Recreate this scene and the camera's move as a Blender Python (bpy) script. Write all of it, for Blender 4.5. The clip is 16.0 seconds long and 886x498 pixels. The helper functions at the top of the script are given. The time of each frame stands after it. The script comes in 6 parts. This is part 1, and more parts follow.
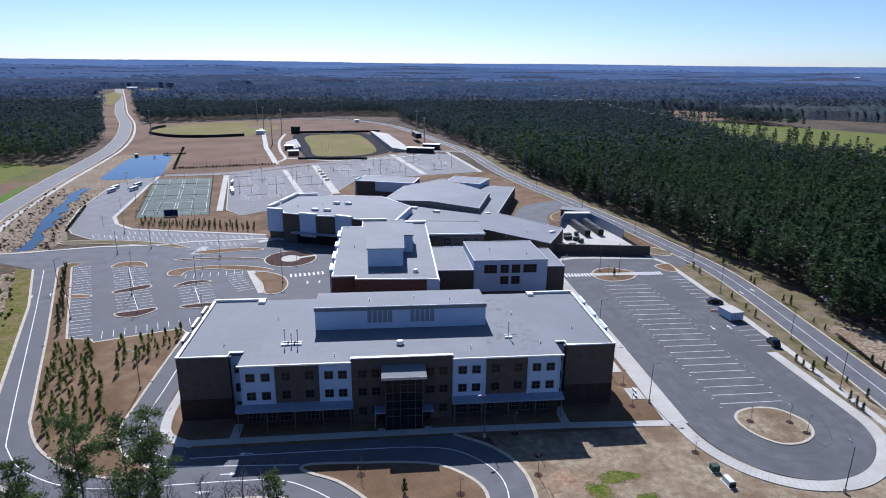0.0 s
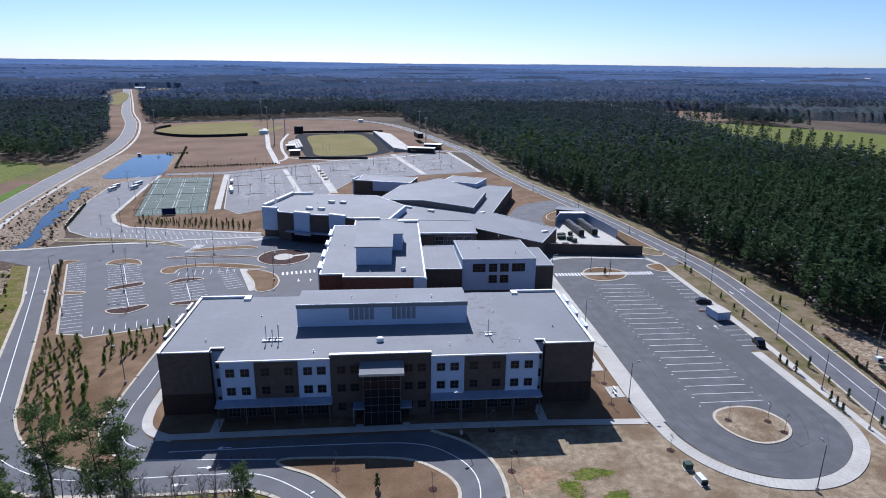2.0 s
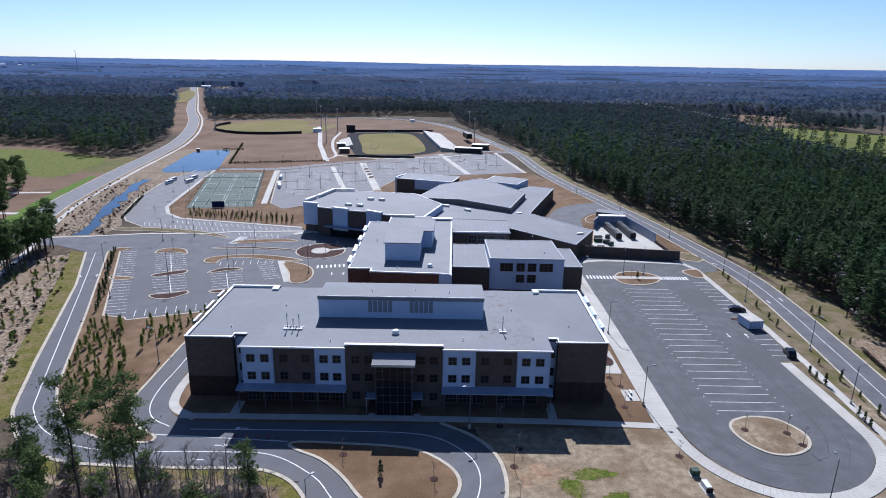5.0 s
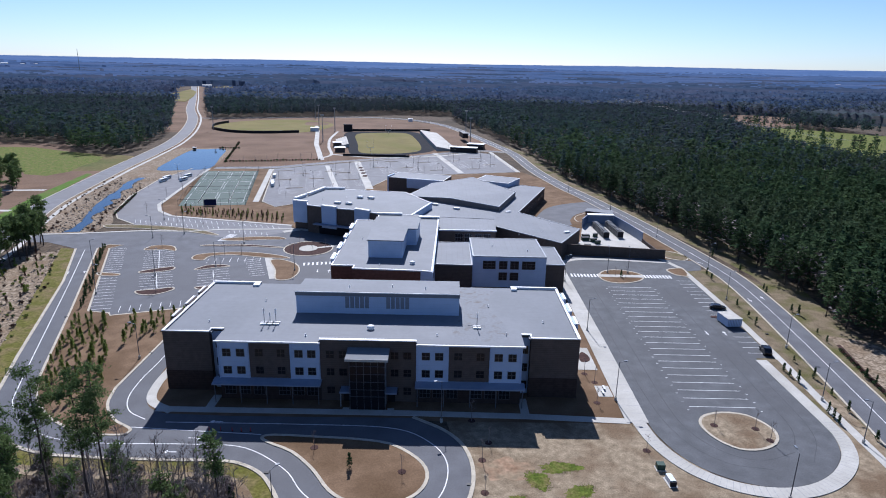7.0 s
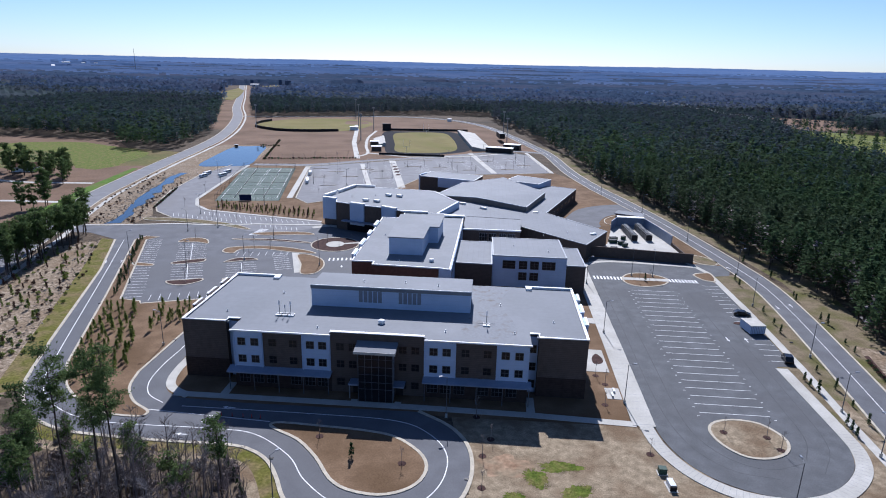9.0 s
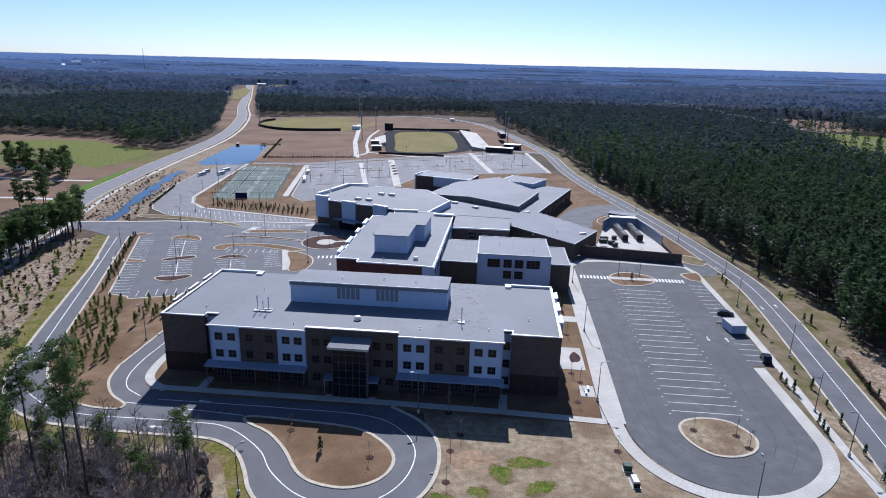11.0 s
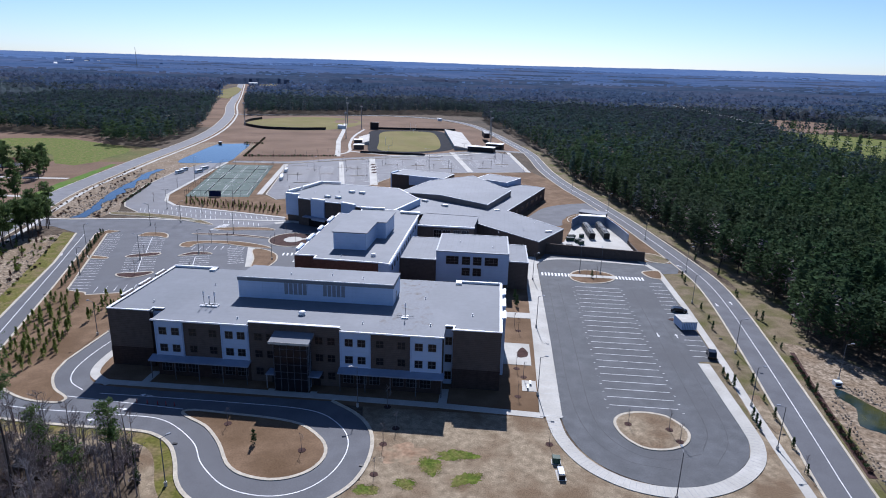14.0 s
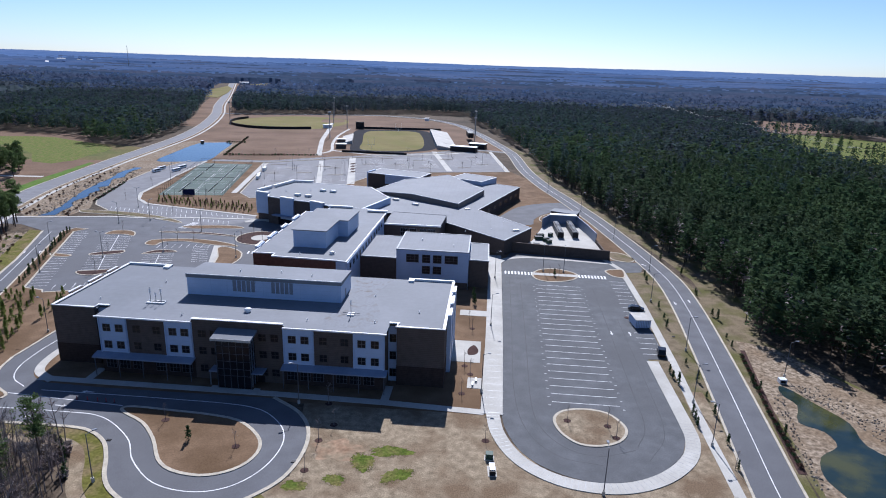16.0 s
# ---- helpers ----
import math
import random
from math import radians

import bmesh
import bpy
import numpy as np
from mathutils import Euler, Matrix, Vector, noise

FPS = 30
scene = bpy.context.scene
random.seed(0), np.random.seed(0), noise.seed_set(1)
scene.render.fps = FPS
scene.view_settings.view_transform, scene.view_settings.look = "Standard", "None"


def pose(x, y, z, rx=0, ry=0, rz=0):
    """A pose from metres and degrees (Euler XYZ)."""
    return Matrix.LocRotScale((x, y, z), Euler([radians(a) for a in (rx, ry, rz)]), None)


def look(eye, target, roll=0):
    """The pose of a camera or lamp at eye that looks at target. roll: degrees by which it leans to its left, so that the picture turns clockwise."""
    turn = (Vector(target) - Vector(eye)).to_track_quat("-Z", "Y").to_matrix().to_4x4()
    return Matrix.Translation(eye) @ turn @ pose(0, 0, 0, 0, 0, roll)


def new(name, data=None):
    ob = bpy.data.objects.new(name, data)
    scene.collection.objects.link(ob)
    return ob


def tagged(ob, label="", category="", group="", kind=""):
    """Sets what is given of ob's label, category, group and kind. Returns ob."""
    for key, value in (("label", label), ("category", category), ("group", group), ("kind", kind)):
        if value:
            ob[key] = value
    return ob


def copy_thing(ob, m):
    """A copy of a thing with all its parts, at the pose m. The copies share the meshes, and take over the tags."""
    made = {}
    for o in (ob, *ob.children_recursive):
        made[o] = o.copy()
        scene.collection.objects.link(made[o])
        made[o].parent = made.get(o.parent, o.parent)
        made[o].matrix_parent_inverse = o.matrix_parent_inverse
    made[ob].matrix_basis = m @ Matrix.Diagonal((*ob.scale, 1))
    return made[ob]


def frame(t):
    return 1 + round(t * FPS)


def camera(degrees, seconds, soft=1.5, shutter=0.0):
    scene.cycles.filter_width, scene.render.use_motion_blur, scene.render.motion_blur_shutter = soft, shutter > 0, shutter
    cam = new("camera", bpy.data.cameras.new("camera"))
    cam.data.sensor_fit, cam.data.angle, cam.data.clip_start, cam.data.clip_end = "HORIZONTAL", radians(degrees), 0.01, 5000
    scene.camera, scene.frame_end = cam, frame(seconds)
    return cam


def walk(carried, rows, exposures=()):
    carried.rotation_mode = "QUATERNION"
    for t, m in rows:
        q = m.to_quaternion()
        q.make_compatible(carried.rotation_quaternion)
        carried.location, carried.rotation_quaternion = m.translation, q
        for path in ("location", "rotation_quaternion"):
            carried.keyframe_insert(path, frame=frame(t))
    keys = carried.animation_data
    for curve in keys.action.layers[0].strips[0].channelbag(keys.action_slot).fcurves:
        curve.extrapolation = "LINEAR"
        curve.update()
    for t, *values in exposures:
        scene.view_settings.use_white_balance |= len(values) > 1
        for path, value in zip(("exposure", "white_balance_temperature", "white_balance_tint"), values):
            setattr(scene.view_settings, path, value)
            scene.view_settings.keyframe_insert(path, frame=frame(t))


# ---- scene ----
cam = camera(71.7, 16.0, 1.0)
METRES, EYE, TILT, LEAN, TURN = 58.0, 70.2, -16.8, -0.6, -5.75
ROWS = [
    (0.0, 0.0, 0.0, 0.0, 0.0, 0.0, -0.0),
    (0.5, 0.0276, -0.0028, -0.0016, -0.08, -0.0, 0.04),
    (1.0, 0.0539, -0.0068, -0.0041, -0.14, 0.02, 0.06),
    (1.5, 0.0781, -0.0115, -0.006, -0.19, 0.01, 0.06),
    (2.0, 0.101, -0.0165, -0.0088, 0.71, 0.04, -0.25),
    (2.5, 0.1227, -0.021, -0.0114, 3.05, 0.05, -1.04),
    (3.0, 0.1455, -0.0256, -0.0132, 4.36, 0.01, -1.49),
    (3.5, 0.1683, -0.0308, -0.0153, 5.03, 0.02, -1.72),
    (6.0, 0.2907, -0.0583, -0.0262, 5.8, 0.01, -2.09),
    (6.5, 0.3179, -0.0612, -0.0281, 5.85, -0.0, -2.14),
    (7.0, 0.3451, -0.0641, -0.0303, 5.93, -0.01, -2.22),
    (7.5, 0.3725, -0.0669, -0.0324, 6.72, -0.03, -2.52),
    (8.0, 0.4009, -0.0694, -0.0348, 8.3, -0.09, -3.06),
    (8.5, 0.4304, -0.0715, -0.0361, 9.23, -0.13, -3.39),
    (11.0, 0.5875, -0.0696, -0.0395, 10.52, -0.19, -3.94),
    (11.5, 0.6192, -0.0675, -0.0397, 10.57, -0.19, -3.98),
    (12.0, 0.6515, -0.0654, -0.0402, 10.59, -0.19, -4.0),
    (12.5, 0.6836, -0.064, -0.0407, 10.52, -0.19, -4.0),
    (13.0, 0.7184, -0.0618, -0.041, 10.41, -0.18, -4.03),
    (13.5, 0.7549, -0.0581, -0.0414, 10.3, -0.17, -4.04),
    (14.0, 0.7942, -0.0537, -0.0415, 10.18, -0.16, -4.06),
    (14.5, 0.8365, -0.0477, -0.0412, 10.03, -0.14, -4.08),
    (15.0, 0.8832, -0.0405, -0.0406, 9.89, -0.11, -4.08),
    (15.5, 0.9337, -0.0322, -0.04, 9.7, -0.1, -4.1),
    (16.0, 0.9887, -0.0235, -0.0394, 9.8, -0.1, -4.18),
]
EXPO, KELVIN, TINT, SKY, SUN = 0.51, 5600, 15, 0.075, 5.0
walk(cam, [(t, pose(0, 0, EYE, TILT, LEAN, TURN) @ pose(METRES * x, METRES * y, METRES * z, 90 + pitch, roll, yaw)) for t, x, y, z, yaw, pitch, roll in ROWS], [(0.0, EXPO, KELVIN, TINT), (16.0, EXPO, KELVIN, TINT)])

# ---- light ----
world = bpy.data.worlds.new("sky")
scene.world = world
world.use_nodes = True
wn = world.node_tree
sky = wn.nodes.new("ShaderNodeTexSky")
sky.sky_type = "NISHITA"
sky.sun_disc = False
sky.sun_elevation, sky.sun_rotation = radians(42), radians(-6)
sky.altitude, sky.air_density, sky.dust_density, sky.ozone_density = 100, 0.74, 0.3, 4.8
wn.nodes["Background"].inputs["Strength"].default_value = SKY
wn.links.new(sky.outputs["Color"], wn.nodes["Background"].inputs["Color"])
sun = new("sun", bpy.data.lights.new("sun", "SUN"))
sun.data.energy, sun.data.angle, sun.data.color = SUN, radians(0.6), (1.0, 0.95, 0.88)
sun.matrix_world = look((-16, 156, 141), (0, 0, 0))


# ---- materials ----
def material(name, a, b, scale=1.0, rough=0.8, metal=0.0, bump=0.0, fine=20.0, c=None, cscale=0.05, spread=0.0, spec=0.3, lo=0.35, hi=0.65, speck=0.08, glow=0.0):
    """A surface of two colours mixed by noise at one scale, a third in large patches, with fine relief."""
    m = bpy.data.materials.new(name)
    m.use_nodes = True
    n, l = m.node_tree.nodes, m.node_tree.links
    p = n["Principled BSDF"]
    p.inputs["Roughness"].default_value, p.inputs["Metallic"].default_value = rough, metal
    p.inputs["Specular IOR Level"].default_value = spec
    geo = n.new("ShaderNodeNewGeometry")

    def grain(s, detail=4.0):
        t = n.new("ShaderNodeTexNoise")
        t.inputs["Scale"].default_value, t.inputs["Detail"].default_value = s, detail
        l.new(geo.outputs["Position"], t.inputs["Vector"])
        return t.outputs["Fac"]

    def stretch(sock, x0, x1):
        r = n.new("ShaderNodeMapRange")
        r.inputs[1].default_value, r.inputs[2].default_value = x0, x1
        l.new(sock, r.inputs[0])
        return r.outputs[0]

    def mix(f, x, y):
        k = n.new("ShaderNodeMix")
        k.data_type = "RGBA"
        l.new(f, k.inputs[0])
        for v, sock in ((x, k.inputs[6]), (y, k.inputs[7])):
            if isinstance(v, tuple):
                sock.default_value = (*v, 1)
            else:
                l.new(v, sock)
        return k.outputs[2]

    col = mix(stretch(grain(scale), lo, hi), a, b)
    if c:
        col = mix(stretch(grain(cscale, 6.0), 0.45, 0.65), col, c)
    if spread:
        h = n.new("ShaderNodeHueSaturation")
        r = n.new("ShaderNodeMapRange")
        r.inputs[3].default_value, r.inputs[4].default_value = 1 - spread, 1 + spread
        l.new(geo.outputs["Random Per Island"], r.inputs[0])
        l.new(r.outputs[0], h.inputs["Value"])
        l.new(col, h.inputs["Color"])
        col = h.outputs["Color"]
    f = grain(fine, 7.0)
    h2 = n.new("ShaderNodeHueSaturation")
    r2 = n.new("ShaderNodeMapRange")
    r2.inputs[1].default_value, r2.inputs[2].default_value = 0.3, 0.7
    r2.inputs[3].default_value, r2.inputs[4].default_value = 1 - speck, 1 + speck
    l.new(f, r2.inputs[0])
    l.new(r2.outputs[0], h2.inputs["Value"])
    l.new(col, h2.inputs["Color"])
    l.new(h2.outputs["Color"], p.inputs["Base Color"])
    if bump:
        bp = n.new("ShaderNodeBump")
        bp.inputs["Strength"].default_value, bp.inputs["Distance"].default_value = bump, 0.05
        l.new(f, bp.inputs["Height"])
        l.new(bp.outputs["Normal"], p.inputs["Normal"])
    if glow:
        # light passing through leaves
        tb, ms = n.new("ShaderNodeBsdfTranslucent"), n.new("ShaderNodeMixShader")
        l.new(h2.outputs["Color"], tb.inputs["Color"])
        ms.inputs[0].default_value = glow
        l.new(p.outputs[0], ms.inputs[1])
        l.new(tb.outputs[0], ms.inputs[2])
        l.new(ms.outputs[0], n["Material Output"].inputs["Surface"])
    return m


def striped(m, axis, pitch, width, dark):
    """Adds narrow seams across one axis to a material's colour."""
    n, l = m.node_tree.nodes, m.node_tree.links
    p = n["Principled BSDF"]
    src = p.inputs["Base Color"].links[0].from_socket
    geo, sep = n.new("ShaderNodeNewGeometry"), n.new("ShaderNodeSeparateXYZ")
    l.new(geo.outputs["Position"], sep.inputs[0])
    last = None
    for op, v in (("DIVIDE", pitch), ("FRACT", 0), ("LESS_THAN", width / pitch)):
        k = n.new("ShaderNodeMath")
        k.operation = op
        k.inputs[1].default_value = v
        l.new(last or sep.outputs[axis], k.inputs[0])
        last = k.outputs[0]
    k = n.new("ShaderNodeMix")
    k.data_type = "RGBA"
    k.blend_type = "MULTIPLY"
    k.inputs[7].default_value = (dark, dark, dark, 1)
    l.new(last, k.inputs[0])
    l.new(src, k.inputs[6])
    l.new(k.outputs[2], p.inputs["Base Color"])
    return m


ASPHALT = material("asphalt", (0.082, 0.086, 0.092), (0.109, 0.113, 0.122), 0.3, 0.85, fine=5, c=(0.084, 0.086, 0.092), cscale=0.07, bump=0.2, speck=0.16, spec=0.2)
ASPHALT_LIGHT = material("weathered asphalt", (0.150, 0.150, 0.158), (0.19, 0.19, 0.20), 0.2, 0.85, fine=3, c=(0.165, 0.162, 0.165), cscale=0.03, spec=0.2)
ROADWAY = material("road asphalt", (0.097, 0.099, 0.109), (0.124, 0.127, 0.139), 0.2, 0.85, fine=5, c=(0.105, 0.106, 0.114), cscale=0.02, speck=0.1, spec=0.2)
TRACK = material("running track rubber", (0.012, 0.013, 0.018), (0.018, 0.019, 0.025), 0.2, 0.9, spec=0.05)
CONCRETE = material("pale concrete", (0.385, 0.370, 0.335), (0.455, 0.440, 0.405), 0.4, 0.85, fine=3, c=(0.35, 0.335, 0.30), cscale=0.1)
KERB = material("kerb concrete", (0.363, 0.325, 0.259), (0.462, 0.413, 0.330), 0.6, 0.85, fine=4, speck=0.16)
PAINT = material("white road paint", (0.62, 0.62, 0.62), (0.72, 0.72, 0.72), 1.5, 0.7, c=(0.52, 0.52, 0.52), cscale=0.6)
LAWN = material("dormant lawn", (0.136, 0.088, 0.053), (0.186, 0.123, 0.076), 0.25, 0.95, fine=4.0, c=(0.113, 0.071, 0.040), cscale=0.07, bump=0.4, speck=0.16, spec=0.1)
ROUGH = material("patchy winter grass", (0.180, 0.142, 0.096), (0.30, 0.24, 0.165), 0.7, 0.95, fine=4.0, c=(0.150, 0.105, 0.066), cscale=0.12, bump=0.5, speck=0.28, spec=0.1)
GREEN = material("green winter grass", (0.068, 0.097, 0.014), (0.115, 0.142, 0.024), 0.7, 0.95, fine=2.2, c=(0.149, 0.130, 0.046), cscale=0.35, bump=0.4, speck=0.35, spec=0.1)
SOIL = material("reddish patchy soil", (0.205, 0.130, 0.082), (0.30, 0.205, 0.135), 0.4, 0.95, fine=1.2, c=(0.23, 0.18, 0.12), cscale=0.25, speck=0.28, spec=0.1)
VERGE = material("olive verge grass", (0.128, 0.100, 0.062), (0.185, 0.146, 0.096), 0.35, 0.95, fine=3.0, c=(0.092, 0.088, 0.030), cscale=0.12, bump=0.4, speck=0.28, spec=0.1)
LUSH = material("lush green verge", (0.060, 0.125, 0.014), (0.092, 0.160, 0.024), 0.3, 0.95, fine=2.0, c=(0.110, 0.130, 0.035), cscale=0.1, speck=0.25, spec=0.1)
NAVY = material("navy blue fabric", (0.010, 0.018, 0.060), (0.014, 0.024, 0.075), 0.5, 0.8, spec=0.1)
SEALER = material("asphalt sealer", (0.058, 0.060, 0.064), (0.074, 0.077, 0.082), 0.4, 0.75, fine=3, spec=0.2)
MULCH = material("dark mulch", (0.042, 0.024, 0.022), (0.072, 0.042, 0.036), 0.8, 0.95, fine=4, speck=0.2, spec=0.1)
BANK = material("rocky earth bank", (0.135, 0.101, 0.068), (0.297, 0.239, 0.176), 0.7, 0.95, fine=1.4, c=(0.180, 0.131, 0.086), cscale=0.1, bump=0.8, speck=0.38, spec=0.1)
LITTER = material("leaf litter ground", (0.062, 0.046, 0.033), (0.115, 0.088, 0.062), 0.25, 0.95, fine=1.0, c=(0.05, 0.04, 0.029), cscale=0.02, bump=0.5, speck=0.3, spec=0.1)
FIELD = material("bare practice field", (0.142, 0.092, 0.062), (0.185, 0.122, 0.083), 0.06, 0.95, fine=0.9, c=(0.12, 0.078, 0.05), cscale=0.03, speck=0.15, spec=0.1)
TURF = material("dormant sports turf", (0.150, 0.125, 0.045), (0.19, 0.16, 0.06), 0.06, 0.95, fine=1, c=(0.135, 0.125, 0.036), cscale=0.03, speck=0.1, spec=0.1)
PASTURE = material("green pasture", (0.070, 0.092, 0.022), (0.125, 0.112, 0.042), 0.05, 0.95, fine=0.5, c=(0.16, 0.105, 0.055), cscale=0.014, speck=0.2, spec=0.1)
COURT = material("green tennis court", (0.060, 0.090, 0.078), (0.076, 0.105, 0.090), 0.1, 0.8, fine=2, spec=0.2)
WATER = material("still water", (0.010, 0.022, 0.038), (0.016, 0.032, 0.05), 0.05, 0.06, spec=0.7)
ALGAE = material("murky green water", (0.010, 0.022, 0.022), (0.018, 0.030, 0.024), 0.15, 0.12, c=(0.06, 0.062, 0.02), cscale=0.11, spec=0.5)
ROOF = striped(material("grey roof membrane", (0.170, 0.180, 0.199), (0.189, 0.199, 0.218), 0.15, 0.7, fine=0.8, c=(0.159, 0.169, 0.185), cscale=0.05, spec=0.15, speck=0.05), "Y", 3.0, 0.12, 0.94)
ROOF2 = striped(material("grey roof sheet", (0.170, 0.180, 0.199), (0.189, 0.199, 0.218), 0.1, 0.7, fine=0.6, spec=0.15, speck=0.05), "X", 1.8, 0.12, 0.9)
STAIN = material("brown roof stain", (0.170, 0.180, 0.199), (0.111, 0.093, 0.076), 0.5, 0.7, fine=1.6, lo=0.52, hi=0.66, c=(0.174, 0.184, 0.204), cscale=0.25, speck=0.1, spec=0.15)
TAUPE = striped(material("taupe metal siding", (0.150, 0.132, 0.122), (0.175, 0.155, 0.144), 0.5, 0.6, spec=0.2), "Z", 0.6, 0.06, 0.8)
TUFT = material("green grass blades", (0.085, 0.115, 0.016), (0.135, 0.160, 0.028), 0.7, 0.9, fine=2, c=(0.150, 0.130, 0.045), cscale=0.4, spread=0.2, spec=0.1, glow=0.45)
ROCK = material("pale rubble stone", (0.158, 0.133, 0.104), (0.274, 0.238, 0.194), 0.9, 0.95, fine=3, spread=0.35, spec=0.1)
WHITE = material("white coping metal", (0.66, 0.66, 0.66), (0.74, 0.74, 0.74), 0.5, 0.5)
# Blue skylight of the shaded walls is put into the white panel colour.
PANEL = striped(material("white wall panel tinted shade-blue", (0.36, 0.45, 0.60), (0.40, 0.49, 0.64), 0.4, 0.45), "Z", 1.1, 0.05, 0.85)
BRICK = striped(material("dark brown brick", (0.088, 0.070, 0.060), (0.112, 0.089, 0.077), 0.9, 0.9, fine=10, c=(0.098, 0.078, 0.067), cscale=0.1, spec=0.1), "Z", 0.45, 0.07, 0.75)
BASE = striped(material("dark brown base brick", (0.040, 0.029, 0.026), (0.056, 0.040, 0.035), 1.2, 0.9, fine=10, spec=0.1), "Z", 0.45, 0.07, 0.75)
RED = striped(material("red brown brick", (0.105, 0.052, 0.040), (0.135, 0.066, 0.052), 1.2, 0.9, fine=10, spec=0.1), "Z", 0.45, 0.07, 0.75)
METAL = material("pale awning metal", (0.20, 0.24, 0.32), (0.24, 0.28, 0.36), 0.5, 0.5, spec=0.4)
GLASS = material("dark window glass", (0.010, 0.011, 0.014), (0.015, 0.016, 0.02), 0.3, 0.15, spec=0.2)
FRAME = material("pale window frame", (0.26, 0.28, 0.31), (0.30, 0.32, 0.35), 1, 0.5)
LOUVRE = material("grey louvre metal", (0.16, 0.18, 0.215), (0.19, 0.21, 0.245), 1, 0.5)
DARK = material("black painted metal", (0.014, 0.014, 0.016), (0.022, 0.022, 0.025), 1, 0.5, spec=0.15)
TRIM = material("dull grey trim", (0.095, 0.10, 0.11), (0.12, 0.125, 0.135), 1, 0.5, spec=0.2)
OLIVE = material("olive winter grass", (0.092, 0.092, 0.018), (0.130, 0.118, 0.030), 0.4, 0.95, fine=1.6, c=(0.160, 0.122, 0.060), cscale=0.2, bump=0.4, speck=0.3, spec=0.1)
STEEL = material("galvanised steel", (0.22, 0.23, 0.24), (0.27, 0.28, 0.29), 2, 0.5, 0.3)
CARBLACK = material("black car paint", (0.008, 0.008, 0.01), (0.012, 0.012, 0.015), 1, 0.2, spec=0.6)
BOXWHITE = material("white painted steel", (0.56, 0.60, 0.64), (0.64, 0.67, 0.70), 0.8, 0.5)
REDPLASTIC = material("red plastic", (0.30, 0.03, 0.03), (0.36, 0.05, 0.04), 2, 0.5)
UTIL = material("green utility paint", (0.02, 0.05, 0.036), (0.03, 0.065, 0.046), 2, 0.6)
BARK = material("pine bark", (0.045, 0.036, 0.032), (0.085, 0.068, 0.056), 1.5, 0.95, fine=8, bump=0.5, spec=0.1)
TWIG = material("bare twigs", (0.158, 0.140, 0.136), (0.252, 0.229, 0.218), 0.4, 0.95, c=(0.176, 0.135, 0.126), cscale=0.1, spec=0.1)
NEEDLE = material("pine needles", (0.062, 0.101, 0.036), (0.120, 0.166, 0.060), 0.25, 0.8, fine=2, spread=0.35, spec=0.1, glow=0.4)
WOODS = material("pine wood foliage", (0.031, 0.060, 0.030), (0.062, 0.096, 0.043), 0.05, 0.9, fine=0.4, speck=0.05, c=(0.048, 0.071, 0.040), cscale=0.012, spread=0.16, spec=0.05, glow=0.45)
# Same pines as WOODS, with bluish distance haze put into the colour.
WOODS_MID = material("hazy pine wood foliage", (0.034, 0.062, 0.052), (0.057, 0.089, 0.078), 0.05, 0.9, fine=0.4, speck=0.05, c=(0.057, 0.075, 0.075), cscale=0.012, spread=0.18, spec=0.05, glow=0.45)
YOUNG = material("young evergreen leaves", (0.12, 0.165, 0.034), (0.18, 0.22, 0.055), 0.4, 0.85, fine=3, spread=0.3, spec=0.1, glow=0.35)
CONIFER = material("dark conifer leaves", (0.030, 0.055, 0.024), (0.055, 0.088, 0.036), 0.4, 0.85, fine=4, spread=0.3, spec=0.1, glow=0.3)
RUSSET = material("dead russet twigs", (0.080, 0.046, 0.035), (0.118, 0.068, 0.05), 0.4, 0.95, spread=0.3, spec=0.1)
# Haze blue is put into MIXED, MIDFAR, FAR and HORIZON, paler farther off.
MIXED = material("haze-tinted mixed wood", (0.031, 0.050, 0.056), (0.054, 0.077, 0.087), 0.04, 0.9, fine=0.3, c=(0.062, 0.072, 0.095), cscale=0.01, spread=0.25, spec=0.05, glow=0.4)
MIDFAR = material("haze-tinted middle-far woods", (0.048, 0.077, 0.131), (0.079, 0.113, 0.180), 0.02, 0.95, fine=0.1, c=(0.092, 0.110, 0.169), cscale=0.005, spread=0.15, spec=0.0, glow=0.45)
FAR = material("haze-blue distant woods", (0.075, 0.128, 0.255), (0.111, 0.176, 0.323), 0.012, 0.95, fine=0.06, c=(0.130, 0.181, 0.315), cscale=0.003, spread=0.12, spec=0.0, glow=0.45, speck=0.1)
# Shade under the wood's edge is put into this darker colour.
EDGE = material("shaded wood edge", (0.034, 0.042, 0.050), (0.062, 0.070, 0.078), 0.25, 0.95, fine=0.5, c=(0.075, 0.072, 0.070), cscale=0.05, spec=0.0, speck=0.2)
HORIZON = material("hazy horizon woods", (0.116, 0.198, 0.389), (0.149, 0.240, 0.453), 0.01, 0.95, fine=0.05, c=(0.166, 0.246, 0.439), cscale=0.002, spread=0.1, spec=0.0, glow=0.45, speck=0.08)


